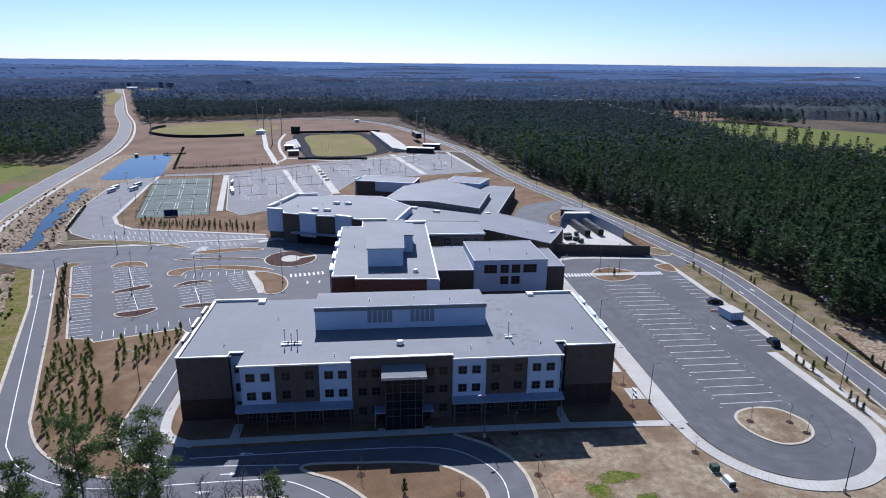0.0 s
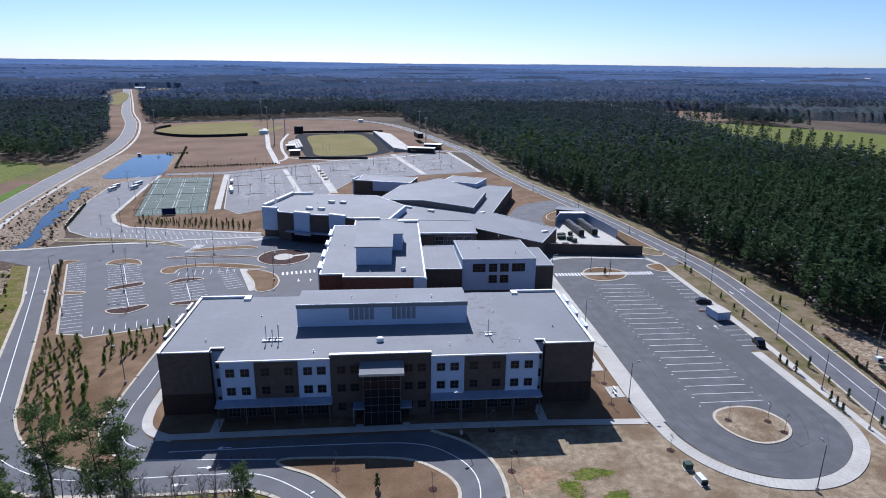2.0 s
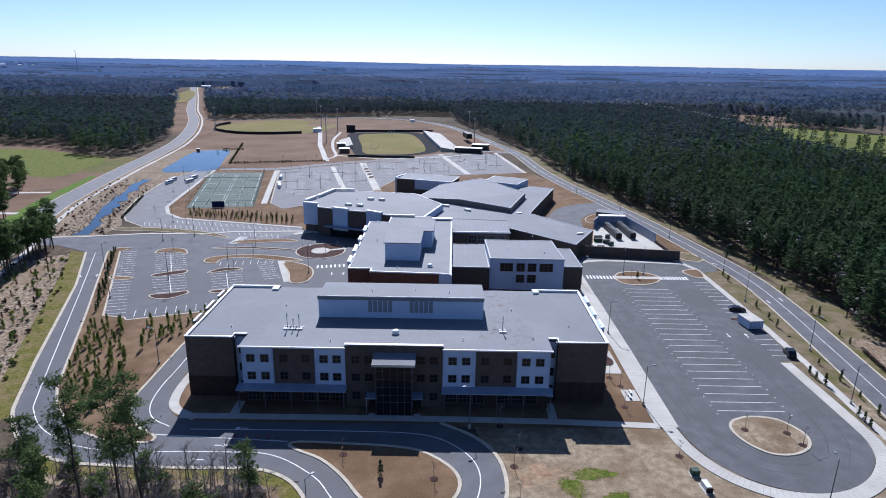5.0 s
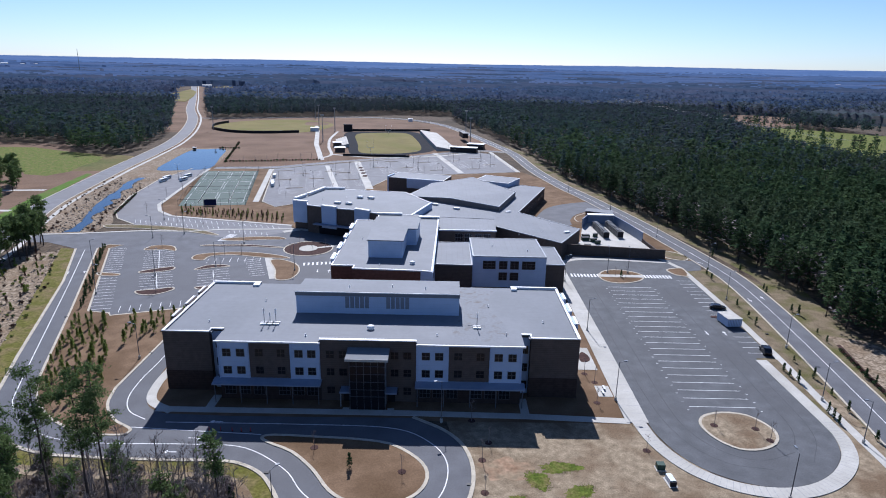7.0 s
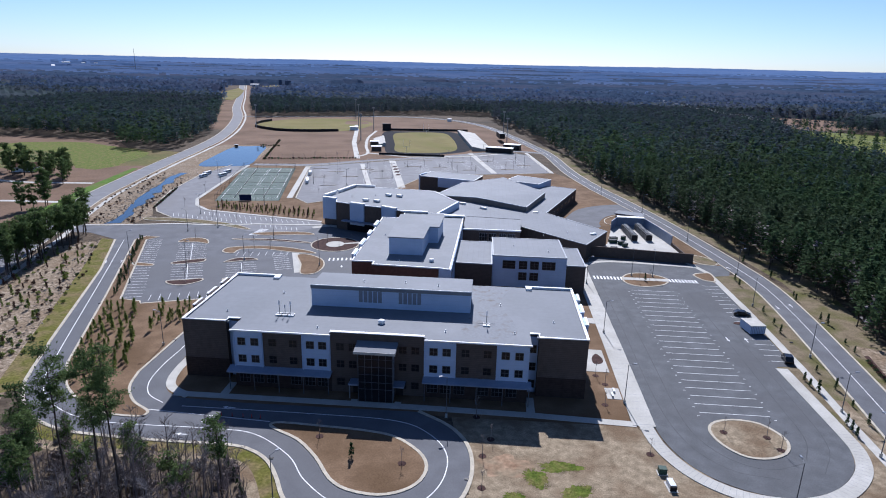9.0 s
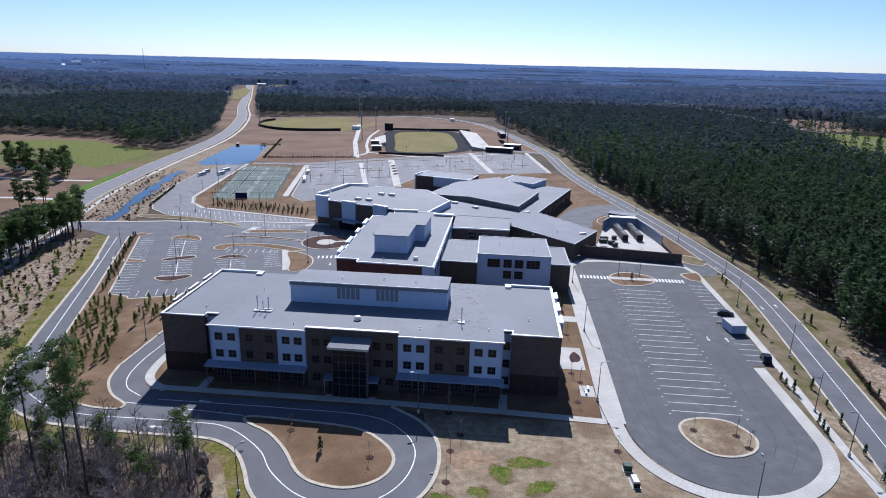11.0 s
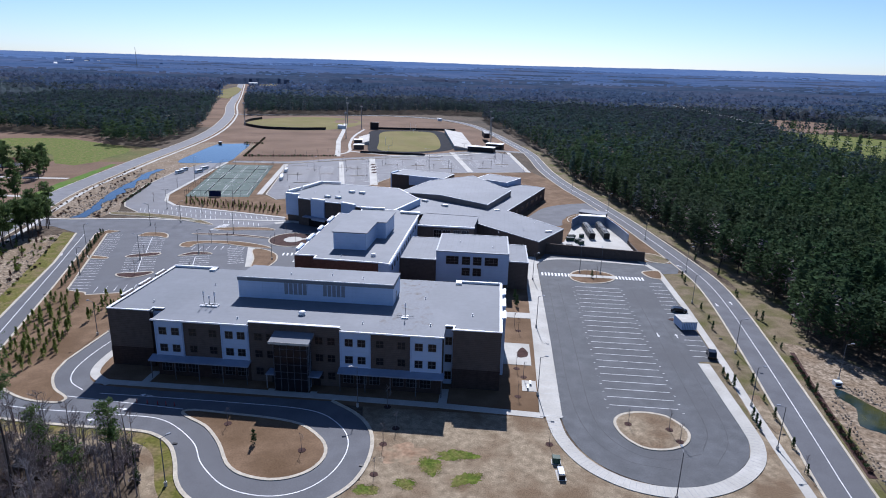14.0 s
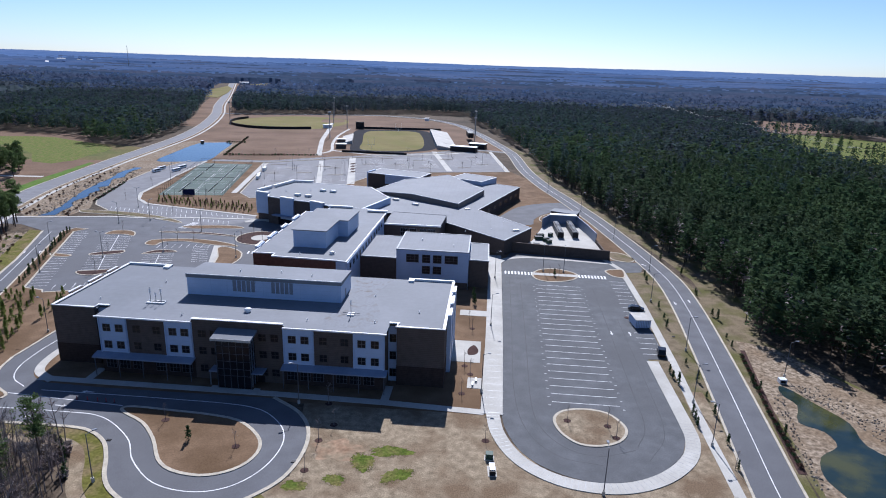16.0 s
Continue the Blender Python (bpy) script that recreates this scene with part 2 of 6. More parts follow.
# ---- mesh tools ----
class Shape:
    """Collects the faces of one mesh."""

    def __init__(self):
        self.v, self.f = [], []

    def add(self, verts, faces):
        k = len(self.v)
        self.v += [tuple(p) for p in verts]
        self.f += [tuple(i + k for i in f) for f in faces]
        return self

    def box(self, x0, x1, y0, y1, z0, z1):
        return self.prism([(x0, y0), (x1, y0), (x1, y1), (x0, y1)], z0, z1)

    def prism(self, outline, z0, z1, bottom=True):
        """z1: a height, or one for each corner."""
        pts = list(outline)
        tops = list(z1) if isinstance(z1, (list, tuple)) else [z1] * len(pts)
        if sum(a[0] * b[1] - b[0] * a[1] for a, b in zip(pts, pts[1:] + pts[:1])) < 0:
            pts.reverse()
            tops.reverse()
        n = len(pts)
        faces = [(i, (i + 1) % n, n + (i + 1) % n, n + i) for i in range(n)] + [tuple(range(n, 2 * n))]
        if bottom:
            faces.append(tuple(range(n - 1, -1, -1)))
        return self.add([(x, y, z0) for x, y in pts] + [(p[0], p[1], t) for p, t in zip(pts, tops)], faces)

    def slab(self, a, b, w, z0, z1):
        """An upright-sided bar along a line in plan, w wide."""
        a, b = Vector(a), Vector(b)
        d = (b - a).normalized() * w / 2
        s = Vector((-d.y, d.x))
        return self.prism([a - s, b - s, b + s, a + s], z0, z1)

    def tube(self, p, q, r0, r1, n=6, cap=True):
        p, q = Vector(p), Vector(q)
        d = (q - p).normalized()
        u = d.orthogonal().normalized()
        w = d.cross(u)
        ring = [u * math.cos(2 * math.pi * i / n) + w * math.sin(2 * math.pi * i / n) for i in range(n)]
        faces = [(i, (i + 1) % n, n + (i + 1) % n, n + i) for i in range(n)]
        if cap:
            faces += [tuple(range(n, 2 * n)), tuple(range(n - 1, -1, -1))]
        return self.add([p + r * r0 for r in ring] + [q + r * r1 for r in ring], faces)

    def ribbon(self, line, a, b, z0, z1, closed=False):
        """A strip from offset a to offset b (to the left) along a line in plan."""
        pts = [Vector(p[:2]) for p in line]
        n = len(pts)
        sec = []
        for i, p in enumerate(pts):
            q0 = pts[i - 1] if (i or closed) else p
            q1 = pts[(i + 1) % n] if (i < n - 1 or closed) else p
            d = (q1 - q0).normalized()
            s = Vector((-d.y, d.x))
            l0, l1 = p + s * a, p + s * b
            g = rise(p.x, p.y)
            sec.append([(l0.x, l0.y, g + z0), (l1.x, l1.y, g + z0), (l1.x, l1.y, g + z1), (l0.x, l0.y, g + z1)])
        verts = [v for s in sec for v in s]
        faces = []
        for i in range(n if closed else n - 1):
            j = (i + 1) % n
            for k in range(4):
                m = (k + 1) % 4
                faces.append((4 * i + k, 4 * j + k, 4 * j + m, 4 * i + m))
        if not closed:
            faces += [(0, 1, 2, 3), tuple(4 * (n - 1) + k for k in (3, 2, 1, 0))]
        return self.add(verts, faces)

    def ball(self, c, r, n=8, squash=1.0):
        rows = n // 2 + 1
        verts = [(c[0] + r * math.sin(math.pi * i / (rows - 1)) * math.cos(2 * math.pi * j / n), c[1] + r * math.sin(math.pi * i / (rows - 1)) * math.sin(2 * math.pi * j / n), c[2] + r * squash * math.cos(math.pi * i / (rows - 1))) for i in range(rows) for j in range(n)]
        return self.add(verts, [(i * n + j, (i + 1) * n + j, (i + 1) * n + (j + 1) % n, i * n + (j + 1) % n) for i in range(rows - 1) for j in range(n)])

    def mesh(self, name, mat, smooth=False):
        me = bpy.data.meshes.new(name)
        me.from_pydata(self.v, [], self.f)
        bm = bmesh.new()
        bm.from_mesh(me)
        bmesh.ops.recalc_face_normals(bm, faces=bm.faces)
        bm.to_mesh(me)
        bm.free()
        me.materials.append(mat)
        if smooth:
            me.shade_smooth()
        return me


def part(name, shape, mat, parent=None, label="", at=None, smooth=False):
    """One mesh object from a Shape (or from mesh data that is already made), under a thing or a part."""
    data = shape.mesh(name, mat, smooth) if isinstance(shape, Shape) else shape
    ob = new(name, data)
    if at is not None:
        ob.matrix_basis = at
    if parent:
        ob.parent = parent
    return tagged(ob, label)


def thing(name, label, category, group="", kind="", at=None):
    ob = new(name)
    if at is not None:
        ob.matrix_basis = at
    return tagged(ob, label, category, group, kind)


def piece(name, shape, mat, label, category="", kind="structure", group="", smooth=False):
    return tagged(part(name, shape, mat, smooth=smooth), label, category, group, kind)


def curve(points, closed=False, steps=6):
    """A smooth line through a few points of the plan."""
    pts = [Vector(p) for p in points]
    n = len(pts)
    out = []
    for i in range(n if closed else n - 1):
        p1, p2 = pts[i], pts[(i + 1) % n]
        p0 = pts[i - 1] if (i or closed) else p1 * 2 - p2
        p3 = pts[(i + 2) % n] if (i + 2 < n or closed) else p2 * 2 - p1
        for k in range(steps):
            t = k / steps
            out.append(0.5 * (2 * p1 + (p2 - p0) * t + (2 * p0 - 5 * p1 + 4 * p2 - p3) * t * t + (3 * p1 - p0 - 3 * p2 + p3) * t ** 3))
    if not closed:
        out.append(pts[-1])
    return [(p.x, p.y) for p in out]


def ccw(pts):
    pts = list(pts)
    if sum(a[0] * b[1] - b[0] * a[1] for a, b in zip(pts, pts[1:] + pts[:1])) < 0:
        pts.reverse()
    return pts


def sheet(name, outline, mat, label, z=0.03, depth=0.3, kind="structure", category=""):
    return piece(name, Shape().prism(ccw(outline), z - depth, z), mat, label, category or name.replace("_", " "), kind)


def bed(outline, mat, label, top=0.14, kerb=0.55, name="planting_bed"):
    """A raised bed with a kerb round it."""
    o = ccw(outline)
    b = piece(name, Shape().prism(o, -0.2, top), mat, label, "planting bed")
    if kerb:
        part("kerb", Shape().ribbon(o, -0.02, kerb, -0.2, top + 0.03, True), KERB, b, "pale concrete kerb")
    return b


def inside(x, y, poly):
    hit = False
    for (x0, y0), (x1, y1) in zip(poly, poly[1:] + poly[:1]):
        if (y0 > y) != (y1 > y) and x < (x1 - x0) * (y - y0) / (y1 - y0) + x0:
            hit = not hit
    return hit


def near(x, y, line, d):
    for (x0, y0), (x1, y1) in zip(line, line[1:]):
        dx, dy = x1 - x0, y1 - y0
        t = max(0, min(1, ((x - x0) * dx + (y - y0) * dy) / (dx * dx + dy * dy)))
        if (x - x0 - t * dx) ** 2 + (y - y0 - t * dy) ** 2 < d * d:
            return True
    return False


def rise(x, y):
    """The land's height: level round the school, rising gently towards the horizon."""
    r = math.hypot(x - 30, y)
    s = max(0.0, min(1.0, (r - 1200) / 3500))
    return s * (63 + 3 * math.sin(x / 420 + 1) * math.cos(y / 510)) if s else 0.0


# ---- the land ----
def ground():
    s = Shape()
    radii = [0, 60, 150, 300, 500, 800, 1100, 1200, 1300, 1500, 1800, 2100, 2500, 2900, 3300, 3700, 4100, 4500, 4780]
    n = 120
    for r in radii:
        for i in range(n):
            x, y = 30 + r * math.cos(2 * math.pi * i / n), r * math.sin(2 * math.pi * i / n)
            s.v.append((x, y, rise(x, y)))
    for k in range(len(radii) - 1):
        for i in range(n):
            j = (i + 1) % n
            s.f.append((k * n + i, (k + 1) * n + i, (k + 1) * n + j, k * n + j))
    piece("ground", s, LITTER, "brown leaf-strewn winter ground reaching the horizon", "ground")


ground()
ROAD_R = curve([(94, -120), (104.5, 20), (107, 60), (109, 85), (111.2, 103), (113.5, 122), (116.2, 146), (118.8, 173), (119.7, 196), (117.5, 218), (113, 248), (107, 283), (97, 330), (89, 364), (80, 420), (73, 500), (60, 563), (40, 648), (12, 738), (-30, 800), (-90, 826), (-160, 812), (-240, 782), (-292, 768)])
ROAD_W = curve([(-100, 20), (-128, 130), (-150, 205), (-165, 248), (-178, 290), (-187, 335), (-198, 395), (-208, 460), (-222, 535), (-250, 634), (-297, 765), (-361, 916), (-460, 1173), (-637, 1625)])
LAWNS = [
    ("lawn", [(-46, 103), (-46, 150), (-14, 165), (-14, 222), (-46, 252), (-76, 300), (-30, 335), (-14, 390), (70, 412), (100, 332), (108, 283), (114, 240), (114, 210), (62, 209), (57, 104)], LAWN, "brown dormant lawn round the school buildings", 0.02),
    ("lawn", [(20, 105.5), (59, 105.5), (63.5, 95), (69.5, 87), (80, 84), (90, 87.5), (96, 95.5), (97.5, 120), (107, 120), (104, 60), (102, 0), (20, 0), (4, 40), (-8, 62), (-2, 72), (25, 80)], ROUGH, "patchy straw-coloured winter grass with bare soil", 0.015),
    ("verge", [(98, 102), (98, 206), (124, 206), (128, 180), (126, 150), (120, 120), (116, 90), (110, 40), (101, 40), (100, 80)], VERGE, "brown and olive roadside grass strip", 0.012),
    ("verge", [(117, 100), (121, 130), (126, 158), (128, 200), (124, 225), (116, 262), (103, 325), (90, 385), (82, 440), (79, 500), (68, 560), (90, 500), (98, 400), (112, 335), (125, 280), (137, 240), (139, 190), (133, 150), (150, 118), (150, 60), (114, 60)], VERGE, "brown grass strip between road and wood", 0.014),
    ("verge", [(-122, 216), (-105, 181), (-80, 117), (-74, 104), (-78.2, 100.5), (-85.2, 117), (-111.5, 181), (-127.5, 217)], OLIVE, "olive grass strip beside the drive", 0.02),
    ("lawn", [(-142, 405), (-126, 292), (-119, 278), (-109, 268), (-91, 264), (-49, 254), (-40, 262), (-40, 292), (-66, 294), (-77, 303), (-100, 404)], LAWN, "brown dormant lawn below the tennis courts", 0.024),
    ("lawn", [(-150, 405), (-100, 406), (-60, 434), (-14, 464), (42, 508), (66, 508), (62, 560), (40, 640), (10, 735), (-35, 795), (-90, 818), (-160, 804), (-240, 775), (-290, 757), (-245, 634), (-219, 535), (-205, 470)], FIELD, "brown worn grass round the sports fields", 0.016),
    ("pasture", [(-172, 250), (-206, 420), (-214, 450), (-262, 462), (-300, 508), (-385, 515), (-560, 520), (-560, 180), (-300, 160), (-160, 170)], PASTURE, "green and brown pasture beyond the country road", 0.02),
    ("verge", [(-140, 150), (-155, 200), (-172.5, 255), (-188, 308), (-203, 374), (-207, 374), (-196, 308), (-187, 270), (-172, 219), (-153, 160)], LUSH, "bright green roadside grass strip", 0.03),
    ("bank", [(-128, 238), (-140, 232), (-160, 250), (-172, 290), (-182, 340), (-192, 395), (-202, 455), (-200, 500), (-155, 500), (-140, 405), (-152, 395), (-150, 330), (-138, 275), (-128, 256)], BANK, "stony brown earth bank of the creek and pond", 0.022),
    ("bank", [(-74, 98), (-83, 118), (-108, 181), (-124, 216), (-150, 190), (-122, 95), (-100, 30), (-60, 60)], BANK, "rough brown bank with scattered shrubs", 0.014),
    ("bank", [(118, 92), (121, 125), (125, 150), (133, 147), (140, 134), (150, 116), (150, 60), (113, 60)], BANK, "brown earth bank round the retention pond", 0.022),
    ("pasture", [(352, 735), (330, 600), (312, 520), (322, 440), (400, 400), (560, 560), (560, 640), (500, 720), (440, 782), (385, 792)], GREEN, "green field beyond the pine wood", 0.3),
    ("pasture", [(-172, 252), (-202, 385), (-260, 372), (-330, 330), (-330, 200), (-165, 190)], FIELD, "brown farm plot beyond the country road", 0.026),
    ("pasture", [(-262, 462), (-300, 508), (-385, 515), (-560, 520), (-560, 470), (-390, 462), (-310, 470)], FIELD, "reddish bare strip along the wood", 0.027),
    ("pasture", [(372, 802), (398, 868), (402, 950), (440, 1000), (500, 992), (545, 940), (525, 870), (445, 796)], FIELD, "brown field with bare soil", 0.32),
    ("pasture", [(-380, 440), (-360, 476), (-332, 486), (-312, 486), (-290, 474), (-268, 464), (-246, 452), (-232, 440), (-226, 420), (-226, 400), (-221, 380), (-226, 364), (-242, 368), (-266, 399), (-307, 432)], GREEN, "green winter grass slope of the pasture", 0.036),
]
for name, outline, mat, label, z in LAWNS:
    sheet(name, outline, mat, label, z, 0.5)
PATCHES = ((41.1, 89.2, 3.6, 1.6, 0), (36.5, 85.5, 2.0, 3.0, 0.5), (43.4, 82.4, 3.2, 1.6, 0.7), (32.9, 80.3, 1.9, 1.7, 0), (26.4, 77.9, 2.4, 1.5, 0))
for x, y, rx, ry, a in PATCHES:
    pts = []
    for k in range(90):
        t = k * math.pi / 45
        w = 0.92 + 0.6 * noise.noise((math.cos(t) * 1.1 + x, math.sin(t) * 1.1, y)) + 0.32 * noise.noise((math.cos(t) * 6 + x, math.sin(t) * 6, y)) + 0.12 * noise.noise((math.cos(t) * 20 + x, math.sin(t) * 20, y))
        u, v = rx * w * math.cos(t), ry * w * math.sin(t)
        pts.append((x + u * math.cos(a) - v * math.sin(a), y + u * math.sin(a) + v * math.cos(a)))
    sheet("grass_patch", pts, GREEN, "bright green grass patch in the straw-coloured lawn", 0.028, 0.2)
sheet("soil_patch", [(31.3 + 4.6 * (1 + 0.18 * math.sin(5 * t) + 0.10 * math.cos(9 * t)) * math.cos(t), 88.5 + 3.2 * (1 + 0.18 * math.sin(5 * t) + 0.10 * math.cos(9 * t)) * math.sin(t)) for t in [k * math.pi / 20 for k in range(40)]], SOIL, "reddish bare soil patch in the lawn", 0.024, 0.2)
sheet("water", curve([(-171, 392), (-179, 430), (-186, 485), (-176, 494), (-162, 496), (-150, 449), (-140, 403), (-155, 393)], True, 3), WATER, "still blue retention pond", 0.06, category="pond")
creek = curve([(-168, 358), (-161, 331), (-158, 318), (-155, 300), (-151, 283), (-147, 268), (-140, 248), (-137, 240)], False, 4)
left = curve([(-169, 364), (-168.5, 347), (-166, 338), (-161.5, 323), (-160, 312), (-157, 301), (-154, 288), (-150.5, 279), (-147, 268), (-142.5, 256), (-140, 246), (-140.5, 238)], False, 5)
right = curve([(-164.5, 364), (-163, 345), (-157.5, 332), (-158.6, 323), (-150.8, 306), (-152, 300), (-147.3, 293), (-147.5, 285), (-143.8, 278), (-143.5, 267), (-137.5, 257), (-136, 248), (-133.5, 240)], False, 5)
left = [(x + 0.9 * noise.noise((x * 0.5, y * 0.5, 1)), y) for x, y in left]
right = [(x + 0.9 * noise.noise((x * 0.5, y * 0.5, 2)), y) for x, y in right]
sheet("water", left + right[::-1], WATER, "narrow creek with still blue water", 0.055, category="creek")
sheet("water", curve([(126, 125.6), (128.2, 123.4), (130.4, 118.6), (134, 111), (133, 103), (138, 96), (146, 86), (142, 70), (124, 76), (120.5, 87), (119.6, 92), (122, 98), (127, 102), (127, 107), (123.3, 110), (126.2, 117), (124.8, 121.5)], True, 3), ALGAE, "murky green retention pond with muddy edges", 0.06, category="pond")

# ---- roads and car parks ----
def road(line, w, mat, label, z=0.05, centre=True, edges=True, kerbs=True):
    r = piece("road", Shape().ribbon(line, -w / 2, w / 2, -0.4, z), mat, label, "road")
    if kerbs:
        part("kerb", Shape().ribbon(line, w / 2, w / 2 + 0.5, -0.4, z + 0.12), KERB, r, "pale concrete kerb")
        part("kerb", Shape().ribbon(line, -w / 2 - 0.5, -w / 2, -0.4, z + 0.12), KERB, r, "pale concrete kerb")
    if centre:
        part("centre_line", Shape().ribbon(line, -0.09, 0.09, z - 0.02, z + 0.006), PAINT, r, "white painted line")
    return r


road(ROAD_R, 8.6, ROADWAY, "grey asphalt access road with pale kerbs")
road(ROAD_W, 11.5, ASPHALT_LIGHT, "pale grey country road with a paved edge", 0.06, False)
piece("verge", Shape().ribbon(ROAD_W[-26:], -24, 24, -0.6, 0.02), FIELD, "straw-coloured verges of the far country road", "verge")
piece("pavement", Shape().ribbon(ROAD_W, -10.5, -8.5, -0.2, 0.1), CONCRETE, "pale concrete footpath beside the country road", "pavement")
road(curve([(-137, 404), (-120, 407), (-97, 412), (-60, 441), (-12, 470), (40, 512), (70, 508)]), 7, ASPHALT_LIGHT, "pale asphalt lane above the car parks", 0.07, False)

CAMPUS_W = [(-121, 216), (-104.5, 181), (-83.7, 128), (-79.3, 117.6)] + curve([(-77, 112), (-73.5, 105), (-65.5, 95.7), (-56, 90.9), (-47, 89.7), (-34, 89.3), (-21, 89.4), (-16, 88.3), (-11.8, 85.5), (-8.6, 81.2), (-5.8, 76.3), (-2.4, 72.8), (3, 70), (10, 69), (16, 71), (20.2, 74.4), (23.8, 79.7), (25, 87.2), (23.7, 94.4), (19.9, 100), (13.3, 104.6)], False, 4) + [(0, 104.3), (-24, 103.9)] + curve([(-37.5, 104.3), (-41.1, 106), (-43.7, 109.4), (-45, 115), (-46, 123)], False, 3) + [(-46, 150), (-16, 160), (-15, 222), (-20, 240), (-45, 250), (-76, 247), (-88, 243), (-110, 242), (-137, 235), (-166, 232), (-164, 222), (-137, 224)]
CAMPUS_EDGE = CAMPUS_W[:85]
BUS = [(62.5, 206)] + [(62.4, 190), (62.3, 142), (61.7, 112)] + curve([(61.6, 106), (62.3, 100), (64.6, 93.5), (68, 89.2), (73, 86.2), (79, 85), (85, 86.3), (90.2, 89.3), (95, 94.4), (97.4, 100), (98.1, 105.5)]) + [(98.4, 135), (103, 135.6), (104.8, 195), (101, 202), (112, 205), (116, 216), (104, 217), (66, 221), (64, 214)]
sheet("car_park", BUS, ASPHALT, "dark asphalt bus and car park with a rounded end", 0.045)
walkb = [(60, 200), (59.9, 142), (59.4, 112)] + curve([(59.3, 105), (60.3, 98), (63, 91.5), (66.9, 87), (72.5, 83.9), (79.5, 83), (86, 84.5), (92, 88.2), (97, 93.8), (99.4, 100), (99.8, 106)]) + [(99.7, 134)]
piece("bank", Shape().ribbon(CAMPUS_EDGE[14:66], -6.0, -3.4, -0.2, 0.034), ROUGH, "pale bare soil strip along the front wood", "bank")
piece("verge", Shape().ribbon(CAMPUS_EDGE[14:66], -3.6, -0.7, -0.2, 0.04), OLIVE, "bright olive grass strip outside the front drive", "verge")
piece("pavement", Shape().ribbon(curve([(60, 200), (61.2, 207), (64, 212), (70, 215.2), (80, 215.6), (102, 213.4)]), -1.1, 1.1, -0.2, 0.13), CONCRETE, "pale concrete pavement below the yard wall", "pavement")
for ln_, w_ in (([(-200, 322), (-240, 318), (-276, 326)], 3.5), ([(-186, 274), (-215, 272), (-262, 262)], 3.5)):
    piece("pavement", Shape().ribbon(curve(ln_), -w_ / 2, w_ / 2, -0.1, 0.05), CONCRETE, "pale farm driveway off the country road", "driveway")
pv = piece("pavement", Shape().ribbon(walkb[3:], -0.9, 1.9, -0.2, 0.14), CONCRETE, "pale concrete pavement round the car park's end", "pavement")
piece("pavement", Shape().ribbon([(60, 216), (60, 142), (59.6, 104.5)], -2.3, 2.3, -0.2, 0.142), CONCRETE, "broad pale concrete pavement beside the car park", "pavement")
joint = Shape()
for k in range(36):
    joint.box(57.75, 62.2, 105 + k * 3, 105.06 + k * 3, 0.1, 0.146)
tagged(part("pavement_joint", joint, STEEL), "dark joints across the concrete pavement", "joint", kind="structure")
for line, w, lab in (([(102.1, 84), (102.8, 108), (104.3, 135), (105.4, 172), (105.3, 207), (100, 222)], 2.0, "straight concrete footpath beside the road"), ([(102, 84), (98, 50), (92, 0), (85, -60)], 2.0, "concrete footpath through the grass")):
    piece("pavement", Shape().ribbon(line, -w / 2, w / 2, -0.2, 0.06), CONCRETE, lab, "pavement")

sheet("road", CAMPUS_W, ROADWAY, "grey asphalt drives and staff car park", 0.05, category="road")
kerbline = CAMPUS_W[:4] + CAMPUS_W[4:4 + 81]
piece("kerb", Shape().ribbon(kerbline, -0.62, 0.1, -0.3, 0.17), KERB, "pale concrete kerb round the front drive", "kerb")
piece("kerb", Shape().ribbon([(-20.5, 240), (-45, 250), (-76, 247), (-88, 243), (-110, 242), (-137, 235), (-166, 232)], -1.6, 0.0, -0.2, 0.17), CONCRETE, "pale concrete kerb and path beside the main drive", "kerb")
BUSLOOP = [(-75, 236), (-97, 249.6), (-118, 253.4), (-130, 263), (-138.4, 277), (-148, 311), (-155, 361), (-151, 400), (-144, 408), (-140, 400), (-136, 369), (-124.7, 292), (-118, 278), (-108.5, 269), (-91, 265), (-49, 256), (-46, 248), (-60, 236)]
bl = sheet("car_park", BUSLOOP, ASPHALT_LIGHT, "pale asphalt bus loop with angled bays", 0.055)
part("kerb", Shape().ribbon(BUSLOOP[2:8], -0.6, 0.0, -0.2, 0.17), KERB, bl, "pale concrete kerb")
part("kerb", Shape().ribbon(BUSLOOP[9:16], -0.2, 1.6, -0.2, 0.17), CONCRETE, bl, "pale concrete pavement edge")
FARLOT = [(-97.6, 405), (-60, 433), (-14, 463), (42, 508), (57, 492), (67.5, 410), (6, 391), (-15, 385), (-29, 332), (-54, 304), (-66, 292), (-76, 304)]
fl = sheet("car_park", FARLOT, ASPHALT_LIGHT, "large pale asphalt car park with tree islands", 0.05)
part("kerb", Shape().ribbon(FARLOT + FARLOT[:1], -0.4, 0.1, -0.2, 0.17), KERB, fl, "pale concrete kerb")


def markings(rows, label, z=0.058):
    s = Shape()
    for a, b, off, n in rows:
        for k in range(n + 1):
            t = k / n
            p = Vector((a[0] + (b[0] - a[0]) * t, a[1] + (b[1] - a[1]) * t))
            s.slab(p, p + Vector(off), 0.14, z - 0.02, z)
    piece("stall_marking", s, PAINT, label, "road marking")


